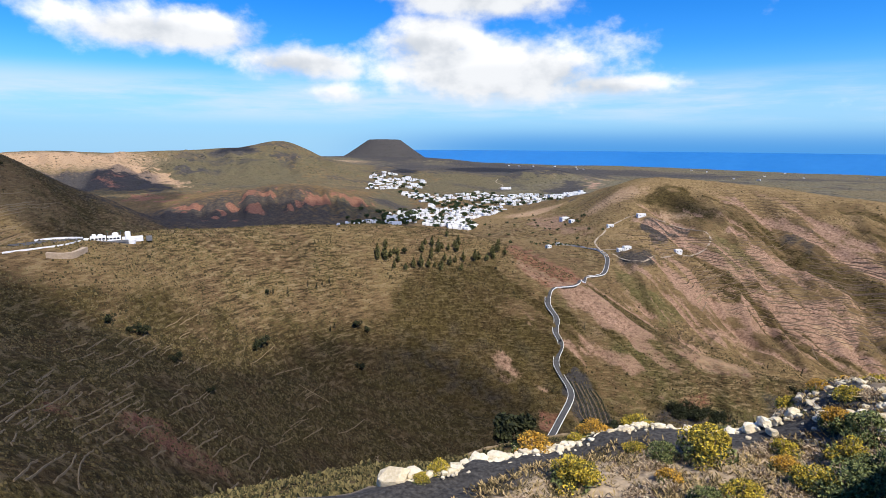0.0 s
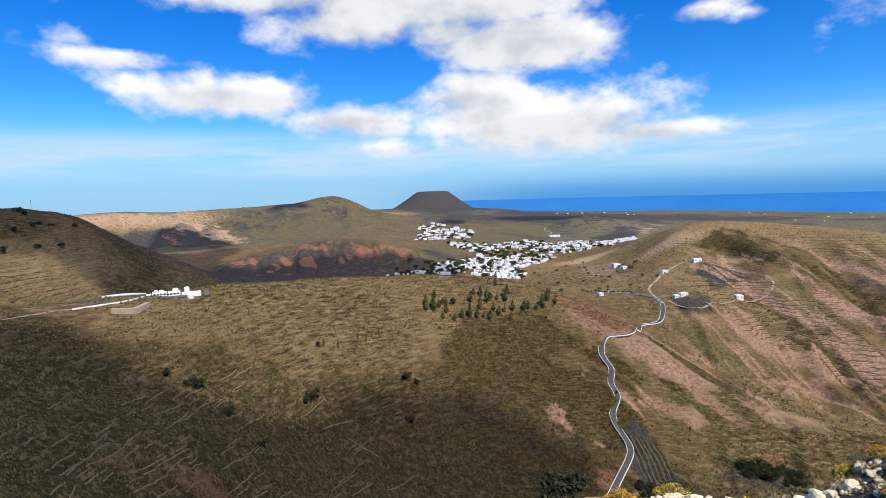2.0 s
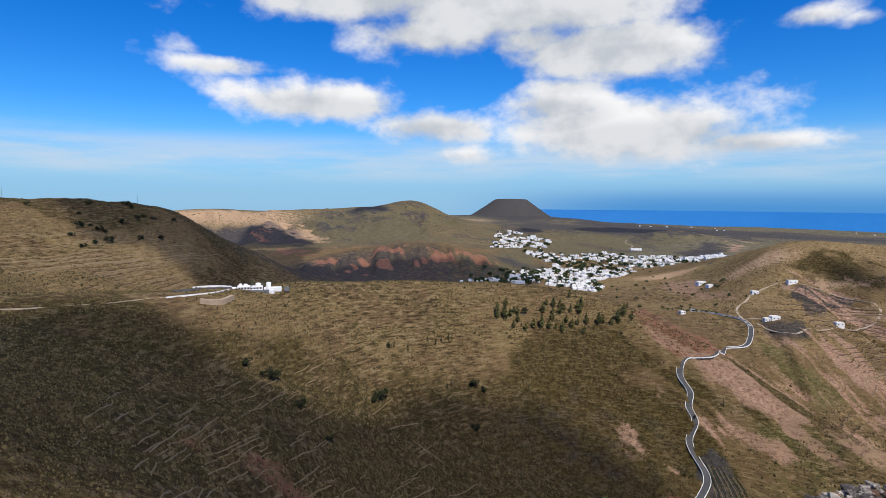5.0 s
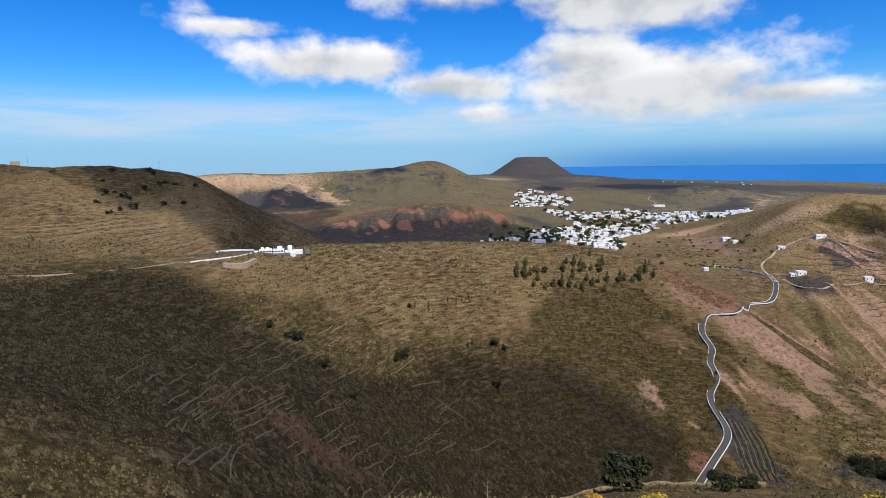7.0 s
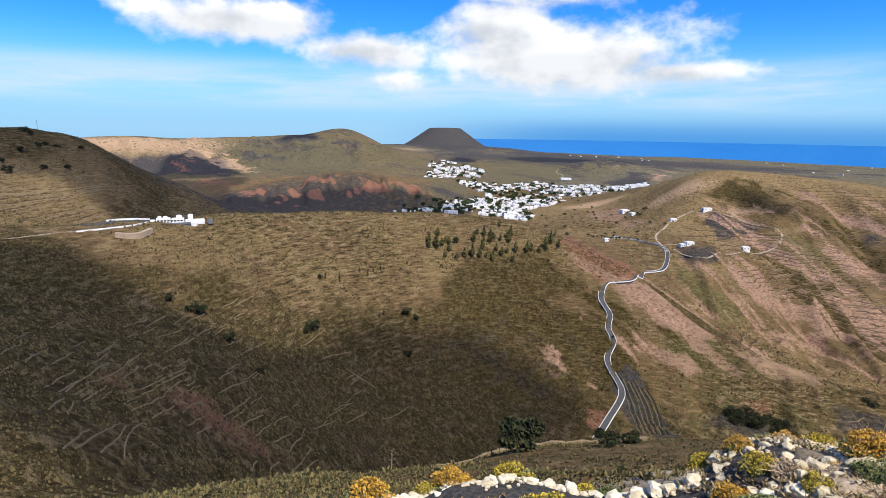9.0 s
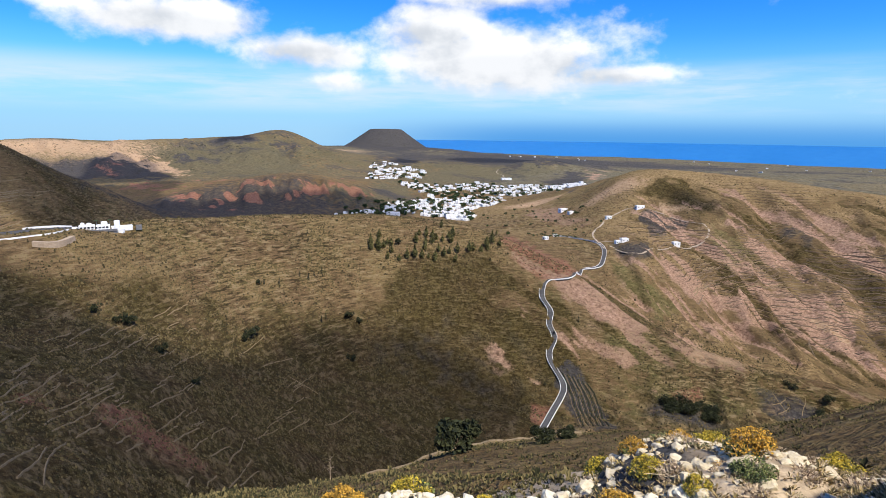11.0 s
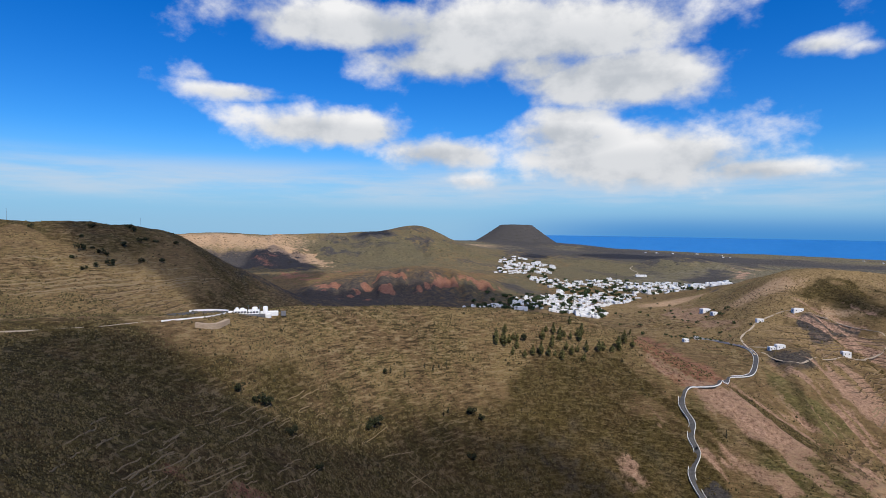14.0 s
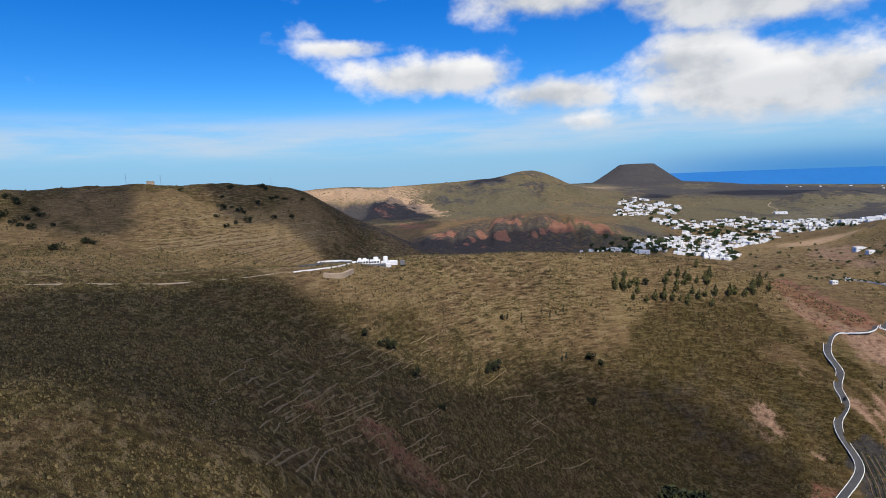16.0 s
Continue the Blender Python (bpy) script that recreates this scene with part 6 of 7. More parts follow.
def scrub_field(count, az0, az1, r0, r1, size, seed, name, label):
    g = np.random.default_rng(seed)
    az, r = g.uniform(az0, az1, count), np.sqrt(g.uniform(r0 ** 2, r1 ** 2, count))
    x, y = r * np.sin(np.radians(az)), r * np.cos(np.radians(az))
    keep = fbm(x, y, 26, 3) + g.uniform(-0.5, 0.7, count) > -0.15
    pink = soils(x, y)["pink"]
    keep &= g.uniform(0, 1, count) > pink * 1.4
    keep &= N[0] * x + N[1] * y > 18
    for p in road_line[::2]:
        keep &= (x - p[0]) ** 2 + (y - p[1]) ** 2 > 36
    x, y, r = x[keep], y[keep], r[keep]
    n = len(x)
    z = height(x, y)
    s = size * g.lognormal(0, 0.35, n) * (0.75 + 0.25 * r / r1)
    turn = g.uniform(0, math.tau, n)
    verts, faces = [], []
    for i in range(n):
        k = len(verts)
        for q in range(5):
            t = turn[i] + math.tau * q / 5
            w = s[i] * (0.42 + 0.25 * ((q * 7 + i * 3) % 5) / 5)
            verts.append((x[i] + w * math.cos(t), y[i] + w * math.sin(t), z[i] - 0.15))
        for q in range(2):
            t = turn[i] + 1.0 + math.pi * q
            verts.append((x[i] + 0.22 * s[i] * math.cos(t), y[i] + 0.22 * s[i] * math.sin(t), z[i] + s[i] * (0.55 + 0.15 * q)))
        faces += [(k, k + 1, k + 5), (k + 1, k + 2, k + 5), (k + 2, k + 6, k + 5), (k + 2, k + 3, k + 6), (k + 3, k + 4, k + 6), (k + 4, k, k + 6), (k, k + 5, k + 6)]
    tagged(new(name, mesh_from(name, verts, faces, SCRUB)), label, "scrub", kind="stuff")


scrub_field(56000, -67, 20, 100, 330, 0.68, 1, "scrub", "low dry grey-green scrub on the near bowl")
scrub_field(85000, -66, 34, 330, 640, 0.95, 2, "scrub", "low dry grey-green scrub on the opposite slope")
scrub_field(9000, 12, 44, 560, 1050, 1.1, 4, "scrub", "sparse scrub on the terraced flank")
scrub_field(7000, -64, -26, 600, 900, 1.1, 5, "scrub", "sparse scrub on the hill behind the plateau")


def spray_field(count, az0, az1, r0, r1, size, seed, label, mat):
    """Low leafy tufts, each a few crossed leaf sprays."""
    g = np.random.default_rng(seed)
    az, r = g.uniform(az0, az1, count), np.sqrt(g.uniform(r0 ** 2, r1 ** 2, count))
    x, y = r * np.sin(np.radians(az)), r * np.cos(np.radians(az))
    d, along = N[0] * x + N[1] * y, U[0] * x + U[1] * y
    keep = (d > np.interp(along, ROW_S, ROW_D) + 0.9) & (fbm(x, y, 9, 3) + g.uniform(-0.6, 0.8, count) > -0.1)
    x, y, d = x[keep], y[keep], d[keep]
    z = height(x, y) - np.where(d < 17.2, 0.9 * smooth(16, 17.2, d), 0) + np.where(d < 17, 0.05, 0)
    n, leaves = len(x), 7
    s = size * g.lognormal(0, 0.4, n)
    t, lean, tall = g.uniform(0, math.tau, (n, leaves)), g.uniform(0.2, 0.9, (n, leaves)), g.uniform(0.4, 1.0, (n, leaves))
    root = np.stack([x, y, z - 0.08], -1)[:, None, :]
    out = np.stack([np.cos(t), np.sin(t), 0 * t], -1)
    cross = np.stack([-np.sin(t), np.cos(t), 0 * t], -1)
    scale = s[:, None, None]
    base = root + out * 0.3 * lean[..., None] * scale
    tip = root + (out * lean[..., None] + np.stack([0 * t, 0 * t, tall], -1)) * scale
    mid = 0.45 * base + 0.55 * tip + np.stack([0 * t, 0 * t, 0.18 + 0 * t], -1) * scale
    verts = np.stack([base, mid + cross * 0.2 * scale, tip, mid - cross * 0.2 * scale], 2).reshape(-1, 3)
    faces = np.arange(len(verts)).reshape(-1, 4)
    tagged(new("scrub", mesh_from("scrub", verts.tolist(), faces.tolist(), mat)), label, "scrub", kind="stuff")


NEAR_SCRUB = mottled("green_brown_scrub", (0.032, 0.032, 0.012), (0.17, 0.135, 0.055), 2.2, 0.9, 0.0, 6.0, island=0.9)
spray_field(40000, -66, 46, 13, 40, 0.15, 6, "low green-brown scrub under the terrace edge", NEAR_SCRUB)
spray_field(60000, -66, 46, 40, 130, 0.2, 7, "low green scrub on the slope under the lookout", NEAR_SCRUB)


LITTER = mottled("dry_terrace_herbs", (0.075, 0.058, 0.024), (0.42, 0.31, 0.15), 1.2, 0.9, 0.0, 6.0, island=0.9)


def terrace_herbs(count, size, seed):
    """Dry low herbs all over the planted terrace, but for the black cinder strip."""
    g = np.random.default_rng(seed)
    along, d = g.uniform(4, 30, count), g.uniform(3.4, 11, count)
    edge = np.interp(along, ROW_S, ROW_D)
    x, y = U[0] * along + N[0] * d, U[1] * along + N[1] * d
    keep = (d < edge - 1.1 - 0.9 * fbm(x, y, 2.0, 3)) | (along > 16.5) & (d < edge + 0.6)
    keep &= fbm(x, y, 1.6, 3) + g.uniform(-0.8, 0.6, count) > -0.2
    x, y = x[keep], y[keep]
    z = height(x, y) + 0.05
    bm_v, bm_f = [], []
    for i in range(len(x)):
        for k in range(6):
            t, s = g.uniform(0, math.tau), size * g.uniform(0.5, 1.5)
            c, q, h = math.cos(t), math.sin(t), g.uniform(0.3, 1.0) * s
            n = len(bm_v)
            bm_v += [(x[i], y[i], z[i] - 0.02), (x[i] + 0.6 * s * c - 0.14 * s * q, y[i] + 0.6 * s * q + 0.14 * s * c, z[i] + 0.7 * h), (x[i] + s * c, y[i] + s * q, z[i] + h), (x[i] + 0.6 * s * c + 0.14 * s * q, y[i] + 0.6 * s * q - 0.14 * s * c, z[i] + 0.7 * h)]
            bm_f.append((n, n + 1, n + 2, n + 3))
    tagged(new("herbs", mesh_from("herbs", bm_v, bm_f, LITTER)), "low dry herbs covering the terrace soil", "herbs", kind="stuff")


terrace_herbs(15000, 0.11, 9)

# ---- the lookout: paved strip, parapet, planted terrace ----
def at(s, d, z=0.0):
    return U[0] * s + N[0] * d, U[1] * s + N[1] * d, z


PALE_ROCK = mottled("pale_lichened_rock", (0.52, 0.43, 0.28), (0.80, 0.71, 0.53), 0.5, 0.95, 0.5, 6, per_object=0.35)
YELLOW = mottled("yellow_spurge", (0.11, 0.105, 0.02), (0.60, 0.44, 0.05), 0.5, 0.8, 0.0, 3, island=0.9)
ORANGE = mottled("orange_spurge", (0.19, 0.12, 0.025), (0.66, 0.37, 0.05), 0.5, 0.8, 0.0, 3, island=0.9)
GREENLEAF = mottled("green_succulent", (0.04, 0.055, 0.018), (0.22, 0.24, 0.08), 0.4, 0.7, 0.0, 3, island=0.8)
TWIG = mottled("dry_grey_twigs", (0.20, 0.14, 0.085), (0.58, 0.45, 0.30), 0.3, 0.95, 0.0, 3, island=0.8)
CONCRETE = mottled("worn_paving", (0.24, 0.22, 0.19), (0.36, 0.33, 0.29), 1.5, 0.95, 0.2)

# paved strip
bm = bmesh.new()
turn_u = Matrix.Rotation(math.atan2(U[1], U[0]), 4, "Z")
box(bm, -10, -7, -0.4, 40, 0.75, 0.0, turn=turn_u)
tagged(part("pavement", bm, CONCRETE), "worn paved walkway along the lookout parapet", "pavement", kind="structure")


# planted terrace below
def terrace_patch():
    s, d = np.meshgrid(np.arange(-8, 40, 0.22), np.arange(0.7, 17.4, 0.22))
    x, y = U[0] * s + N[0] * d, U[1] * s + N[1] * d
    z = height(x, y) + 0.05 + 0.10 * fbm(x, y, 1.2, 3) * smooth(6, 9, d)
    z = z - smooth(16, 17.2, d) * 0.9
    nd, ns = s.shape
    verts = np.stack([x, y, z], -1).reshape(-1, 3)
    faces = [(i * ns + j, i * ns + j + 1, (i + 1) * ns + j + 1, (i + 1) * ns + j) for i in range(nd - 1) for j in range(ns - 1)]
    me = mesh_from("planted_terrace", verts.tolist(), faces, None, True)
    edge = np.interp(s, ROW_S, ROW_D)
    picon = smooth(edge - 2.3, edge - 1.5, d + 0.7 * fbm(x, y, 2.0, 3)) * (1 - smooth(edge + 0.1, edge + 0.5, d))
    values = {k: np.zeros_like(s) for k in ("dry", "green", "red", "pink", "ochre")}
    values["dark"] = np.clip(picon * 1.3, 0, 1)
    values["green"] = 0.25 + 0.3 * np.clip(fbm(x, y, 2.5, 3), 0, 1)
    values["scrub"] = 0.5 * (1 - picon)
    for name, v in values.items():
        me.attributes.new(name, "FLOAT", "POINT").data.foreach_set("value", v.ravel().astype(np.float32))
    me.materials.append(SOIL_NEAR)
    tagged(new("planted_terrace", me), "planted terrace of black cinder and dry soil", "ground", kind="structure")


SOIL_NEAR = mottled("terrace_soil", (0.16, 0.115, 0.07), (0.50, 0.385, 0.25), 1.6, 1.0, 0.5, 9)
nn, nl = SOIL_NEAR.node_tree.nodes, SOIL_NEAR.node_tree.links
base = nn["Principled BSDF"].inputs["Base Color"].links[0].from_socket
cinder = nn.new("ShaderNodeAttribute")
cinder.attribute_name = "dark"
grit = nn.new("ShaderNodeTexNoise")
grit.inputs["Scale"].default_value, grit.inputs["Detail"].default_value = 9.0, 6
grit_ramp = nn.new("ShaderNodeValToRGB")
grit_ramp.color_ramp.elements[0].position, grit_ramp.color_ramp.elements[0].color = 0.35, (0.026, 0.024, 0.022, 1)
grit_ramp.color_ramp.elements[1].position, grit_ramp.color_ramp.elements[1].color = 0.75, (0.085, 0.078, 0.07, 1)
geo_near = nn.new("ShaderNodeNewGeometry")
nl.new(geo_near.outputs["Position"], grit.inputs[0])
nl.new(grit.outputs[0], grit_ramp.inputs[0])
near_mix = nn.new("ShaderNodeMix")
near_mix.data_type = "RGBA"
nl.new(cinder.outputs["Fac"], near_mix.inputs[0])
nl.new(base, near_mix.inputs[6])
nl.new(grit_ramp.outputs[0], near_mix.inputs[7])
nl.new(near_mix.outputs[2], nn["Principled BSDF"].inputs["Base Color"])
terrace_patch()


def ground_at(s, d):
    x, y, _ = at(s, d)
    return x, y, float(height(np.array([x]), np.array([y]))[0])


# rocks
rng = random.Random(31)


def rock_mesh(seed, rough=0.35):
    g = random.Random(seed)
    bm = bmesh.new()
    bmesh.ops.create_icosphere(bm, subdivisions=2, radius=1.0)
    shift = Vector((g.uniform(0, 90), g.uniform(0, 90), g.uniform(0, 90)))
    for v in bm.verts:
        n = v.co.normalized()
        n = Vector(max(-0.74, min(0.74, c)) for c in n)
        v.co = n * 1.2 * (1 + rough * noise.noise(n * 1.6 + shift) + 0.5 * rough * noise.noise(n * 3.1 + shift))
        v.co.z = max(v.co.z, -0.6)
    me = bpy.data.meshes.new("rock")
    bm.to_mesh(me)
    bm.free()
    me.materials.append(PALE_ROCK)
    return me


ROCKS = [rock_mesh(200 + k) for k in range(9)]


def rock(s, d, size, flat=0.7, label="pale cream rock edging the planted terrace", group="edging rocks"):
    x, y, z = ground_at(s, d)
    me = rng.choice(ROCKS)
    m = pose(x, y, z + size * 0.28, rng.uniform(-14, 14), rng.uniform(-14, 14), rng.uniform(0, 360)) @ Matrix.Diagonal(
        (size * rng.uniform(0.8, 1.35), size * rng.uniform(0.7, 1.0), size * flat * rng.uniform(0.8, 1.2), 1))
    if not group:
        old = len(rubble.verts)
        rubble.from_mesh(me)
        rubble.verts.ensure_lookup_table()
        for p in rubble.verts[old:]:
            p.co = m @ p.co
        return
    ob = new("rock", me)
    ob.matrix_world = m
    tagged(ob, label, "rock", group)


rubble = bmesh.new()


s = 5.6
while s < 17.2:
    edge = float(np.interp(s, ROW_S, ROW_D))
    size = rng.choice((0.05, 0.06, 0.08, 0.1, 0.13))
    rock(s, edge + rng.uniform(-0.12, 0.12), size)
    rock(s + 0.1, edge + rng.uniform(0.15, 0.35), rng.uniform(0.06, 0.13))
    if s < 9.5 or rng.random() < 0.55:
        rock(s, edge + rng.uniform(0.35, 0.75), rng.uniform(0.09, 0.2))
    if rng.random() < 0.4:
        rock(s, edge - rng.uniform(0.15, 0.45), rng.uniform(0.04, 0.08))
    s += size * rng.uniform(1.0, 1.7)
rock(5.75, 12.5, 0.42, 0.7, "large pale boulder at the end of the rock edging", "boulders")
rock(6.5, 12.7, 0.34, 0.7, "large pale boulder at the end of the rock edging", "boulders")
for s, d, size in ((16.0, 9.1, 0.2), (16.2, 8.8, 0.22), (16.9, 8.4, 0.22), (15.6, 9.5, 0.18), (9.0, 12.3, 0.28), (9.3, 12.6, 0.24), (8.4, 12.4, 0.3)):
    rock(s, d, size, 0.8)
for k in range(700):
    s = rng.uniform(15.2, 27)
    rock(s, rng.uniform(3.6, 10.4), rng.choice((0.05, 0.07, 0.09, 0.12, 0.17)), 0.6, "pale cream rock on the planted mound", "mound rocks" if k < 70 else "")
for k in range(60):
    rock(rng.uniform(6.5, 16), rng.uniform(4.6, 9.2), rng.uniform(0.03, 0.08), 0.6, "", "")
for k in range(300):
    rock(rng.uniform(16.3, 23.5), rng.uniform(5.4, 10.2), rng.choice((0.06, 0.08, 0.11, 0.15)), 0.8, "", "")
tagged(part("loose_stone", rubble, PALE_ROCK), "small pale stones scattered over the planted terrace", "stones", kind="stuff")


# plants
def spurge(mat, wide, tall, g, label, group, name="spurge_bush", count=2400, twiggy=0.0):
    """A rounded succulent bush: branching stems and many small leaf rosettes at their tips."""
    ob = thing(name, label, "bush", group)
    bm = bmesh.new()
    tips = []
    for k in range(26):
        t, q = g.uniform(0, math.tau), g.random() ** 0.5
        tip = Vector((math.cos(t) * q * wide * 0.5, math.sin(t) * q * wide * 0.5, tall * (1 - 0.62 * q * q) * g.uniform(0.75, 1.05)))
        tube(bm, (tip.x * 0.12, tip.y * 0.12, -0.1), tip * 0.95, 0.03, 0.012, 4)
        tips.append(tip)
    part("stem", bm, TWIG, ob)
    bm = bmesh.new()
    heads = [(Vector((0, 0, tall * 0.55)), wide * 0.34)] + [(tip * 0.86, wide * g.uniform(0.14, 0.22)) for tip in tips[:16]]
    for k in range(count):
        c, r = g.choice(heads)
        n = Vector((g.gauss(0, 1), g.gauss(0, 1), g.gauss(0.25, 1))).normalized()
        p = c + Vector((n.x, n.y, n.z * 0.8)) * r * g.uniform(0.7, 1.05)
        p.z = max(p.z, 0.02)
        leaf(bm, p, wide * 0.03 * g.uniform(0.7, 1.5), g, 1.0)
    under_leaf = bmesh.new()
    for k in range(count // 3):
        t, q = g.uniform(0, math.tau), g.uniform(0.15, 0.5)
        leaf(under_leaf, Vector((math.cos(t) * q * wide, math.sin(t) * q * wide, tall * g.uniform(0.05, 0.5))), wide * 0.045 * g.uniform(0.7, 1.4), g)
    part("lower_foliage", under_leaf, GREENLEAF, ob, "darker green lower leaves")
    part("foliage", bm, mat, ob)
    return ob


def twigs(wide, tall, g, group):
    ob = thing("dry_shrub", "dry grey twiggy shrub on the terrace", "shrub", group)
    bm = bmesh.new()
    for k in range(46):
        t, q = g.uniform(0, math.tau), g.random() ** 0.6
        tip = Vector((math.cos(t) * q * wide * 0.5, math.sin(t) * q * wide * 0.5, tall * g.uniform(0.5, 1.0) * (1.1 - 0.5 * q)))
        mid = Vector((tip.x * 0.45, tip.y * 0.45, tip.z * 0.6))
        tube(bm, (0, 0, -0.05), mid, 0.016, 0.012, 3)
        tube(bm, mid, tip, 0.012, 0.006, 3)
        for b in range(2):
            tube(bm, mid.lerp(tip, 0.4), tip + Vector((g.gauss(0, 0.1), g.gauss(0, 0.1), g.gauss(0, 0.06))) * wide, 0.008, 0.004, 3)
    part("brushwood", bm, TWIG, ob)
    bm = bmesh.new()
    for k in range(160):
        t, q = g.uniform(0, math.tau), g.random() ** 0.5
        leaf(bm, Vector((math.cos(t) * q * wide * 0.5, math.sin(t) * q * wide * 0.5, tall * g.uniform(0.15, 0.95) * (1.1 - 0.5 * q))), 0.05, g)
    part("foliage", bm, TWIG, ob)
    return ob


def placed(ob, s, d, sink=0.05):
    x, y, z = ground_at(s, d)
    ob.matrix_world = pose(x, y, z - sink, 0, 0, rng.uniform(0, 360))


for s, d, w, h, mat in ((10.3, 12.3, 1.35, 0.7, ORANGE), (12.4, 11.9, 1.1, 0.5, ORANGE), (11.8, 12.0, 0.7, 0.4, YELLOW), (14.2, 11.7, 1.15, 0.65, YELLOW), (7.0, 12.3, 0.75, 0.4, YELLOW), (6.3, 12.0, 0.5, 0.3, YELLOW), (9.0, 12.4, 0.5, 0.35, YELLOW),
                        (12.9, 8.4, 1.5, 1.05, YELLOW), (9.4, 9.6, 1.3, 0.8, YELLOW), (15.0, 7.5, 0.75, 0.5, YELLOW), (17.6, 7.3, 0.8, 0.45, YELLOW), (18.3, 9.2, 0.9, 0.4, YELLOW), (20.4, 6.8, 0.7, 0.35, YELLOW), (22.6, 8.6, 0.9, 0.45, ORANGE), (16.9, 9.6, 0.7, 0.4, ORANGE), (13.4, 6.0, 1.1, 0.7, YELLOW), (14.0, 7.0, 0.75, 0.45, ORANGE),
                        (16.4, 7.0, 1.0, 0.6, ORANGE), (11.0, 8.0, 0.7, 0.4, ORANGE), (15.6, 10.4, 0.8, 0.5, YELLOW), (19.3, 6.2, 1.1, 0.6, ORANGE), (20.5, 7.8, 0.9, 0.5, YELLOW), (18.6, 8.6, 0.7, 0.45, ORANGE), (20.4, 8.7, 0.8, 0.45, ORANGE), (17.4, 6.0, 0.6, 0.35, YELLOW), (15.3, 6.2, 1.0, 0.7, YELLOW), (11.6, 6.6, 0.9, 0.5, YELLOW), (12.0, 9.9, 0.7, 0.4, YELLOW), (21.8, 5.6, 1.0, 0.6, YELLOW)):
    what = "bright yellow" if mat is YELLOW else "orange-yellow"
    placed(spurge(mat, w, h, rng, what + " spurge bush among the terrace rocks", "spurge bushes"), s, d)
for s, d, w, h in ((13.5, 5.4, 1.5, 0.8), (16.2, 6.2, 1.3, 0.6), (18.4, 5.6, 0.8, 0.35), (12.2, 9.2, 0.9, 0.5), (10.6, 6.8, 0.8, 0.5), (14.8, 5.2, 1.2, 0.8), (15.9, 9.9, 0.7, 0.5), (19.8, 8.8, 0.6, 0.3), (22.5, 7.5, 0.7, 0.3)):
    placed(spurge(GREENLEAF, w, h, rng, "dark green succulent bush on the terrace", "succulent bushes", "succulent_bush"), s, d)
protos = [twigs(w, h, rng, "dry shrubs") for w, h in ((0.6, 0.34), (0.45, 0.26), (0.75, 0.4))]
small = [spurge(m, w, w * 0.6, rng, "small " + n + " spurge tuft on the terrace", "spurge tufts", "spurge_tuft", 420) for m, w, n in ((YELLOW, 0.36, "yellow"), (ORANGE, 0.32, "orange"), (GREENLEAF, 0.4, "green"))]
spots_near = []
for k in range(760):
    s = rng.uniform(6.5, 25) if k % 3 == 0 else rng.uniform(13, 25)
    edge = float(np.interp(s, ROW_S, ROW_D))
    d = rng.uniform(4.4, edge - 2.0) if s < 16.5 else rng.uniform(3.8, 10.0)
    spots_near.append(ground_at(s, d))
scatter(protos, spots_near[::3], rng, 0.6, 1.2)
scatter(small, [p for k, p in enumerate(spots_near) if k % 3][:290], rng, 0.5, 1.4)

# bushes, stalk and pale wall on the shoulder of the slope below
for az, el, size in ((8.0, -29.6, 4.6), (15.8, -27.9, 2.4), (17.9, -27.3, 2.0)):
    x, y, z = seen_at(az, el, 66)[:3]
    b = tree("bush", "large dark round bush on the slope shoulder", "bush", "bushes below the terrace", rng, size * 0.85, size, "bush", 1500, BUSH_LEAF)
    b.matrix_world = pose(x, y, z - 0.2)
wall_pts = [spot(a, r)[:2] for a, r in ((-20, 88), (-14, 86), (-9, 84), (-3, 83), (1, 82), (5, 82), (9, 82), (14, 82), (19, 83))]
terrace(wall_pts, 0.7, 0.55, STONEWALL, rng, "pale old stone wall along the slope shoulder", 1.2)
stalk = thing("agave_stalk", "dry pale agave flower stalk on the slope", "plant")
x, y, z = spot(-7.0, 86)
stalk.matrix_world = pose(x, y, z)
bm = bmesh.new()
tube(bm, (0, 0, -0.3), (0.1, 0, 5.2), 0.09, 0.03, 5)
part("stem", bm, TWIG, stalk)
for k in range(14):
    bm = bmesh.new()
    t, h = k * 2.4, 2.2 + 0.2 * k
    tube(bm, (0.02 * h, 0, h), (0.02 * h + math.cos(t) * (1.1 - 0.05 * k), math.sin(t) * (1.1 - 0.05 * k), h + 0.35), 0.03, 0.015, 4)
    part("twig", bm, TWIG, stalk)


# ---- the parapet: rubble walls with a whitewashed top ----
CAP = mottled("whitewashed_cap", (0.74, 0.73, 0.69), (0.88, 0.87, 0.84), 0.2, 0.8, 0.3, 9, depth=0.003)
LAVA = mottled("lava_rubble", (0.065, 0.055, 0.046), (0.66, 0.57, 0.46), 0.007, 0.95, 0.9, 3, island=0.5, per_object=0.4, depth=0.002)
RUSTY = mottled("rusty_lava_rubble", (0.09, 0.05, 0.03), (0.46, 0.31, 0.19), 0.007, 0.95, 0.9, 3, island=0.5, per_object=0.4, depth=0.002)
# darkened copy of the lava, with the end face's shade in its colour
SHADED_LAVA = mottled("shaded_lava_rubble", (0.006, 0.005, 0.0045), (0.040, 0.033, 0.028), 0.008, 1.0, 1.0, 3, island=0.5, per_object=0.4, depth=0.004)
KINDS = [LAVA, RUSTY, SHADED_LAVA]


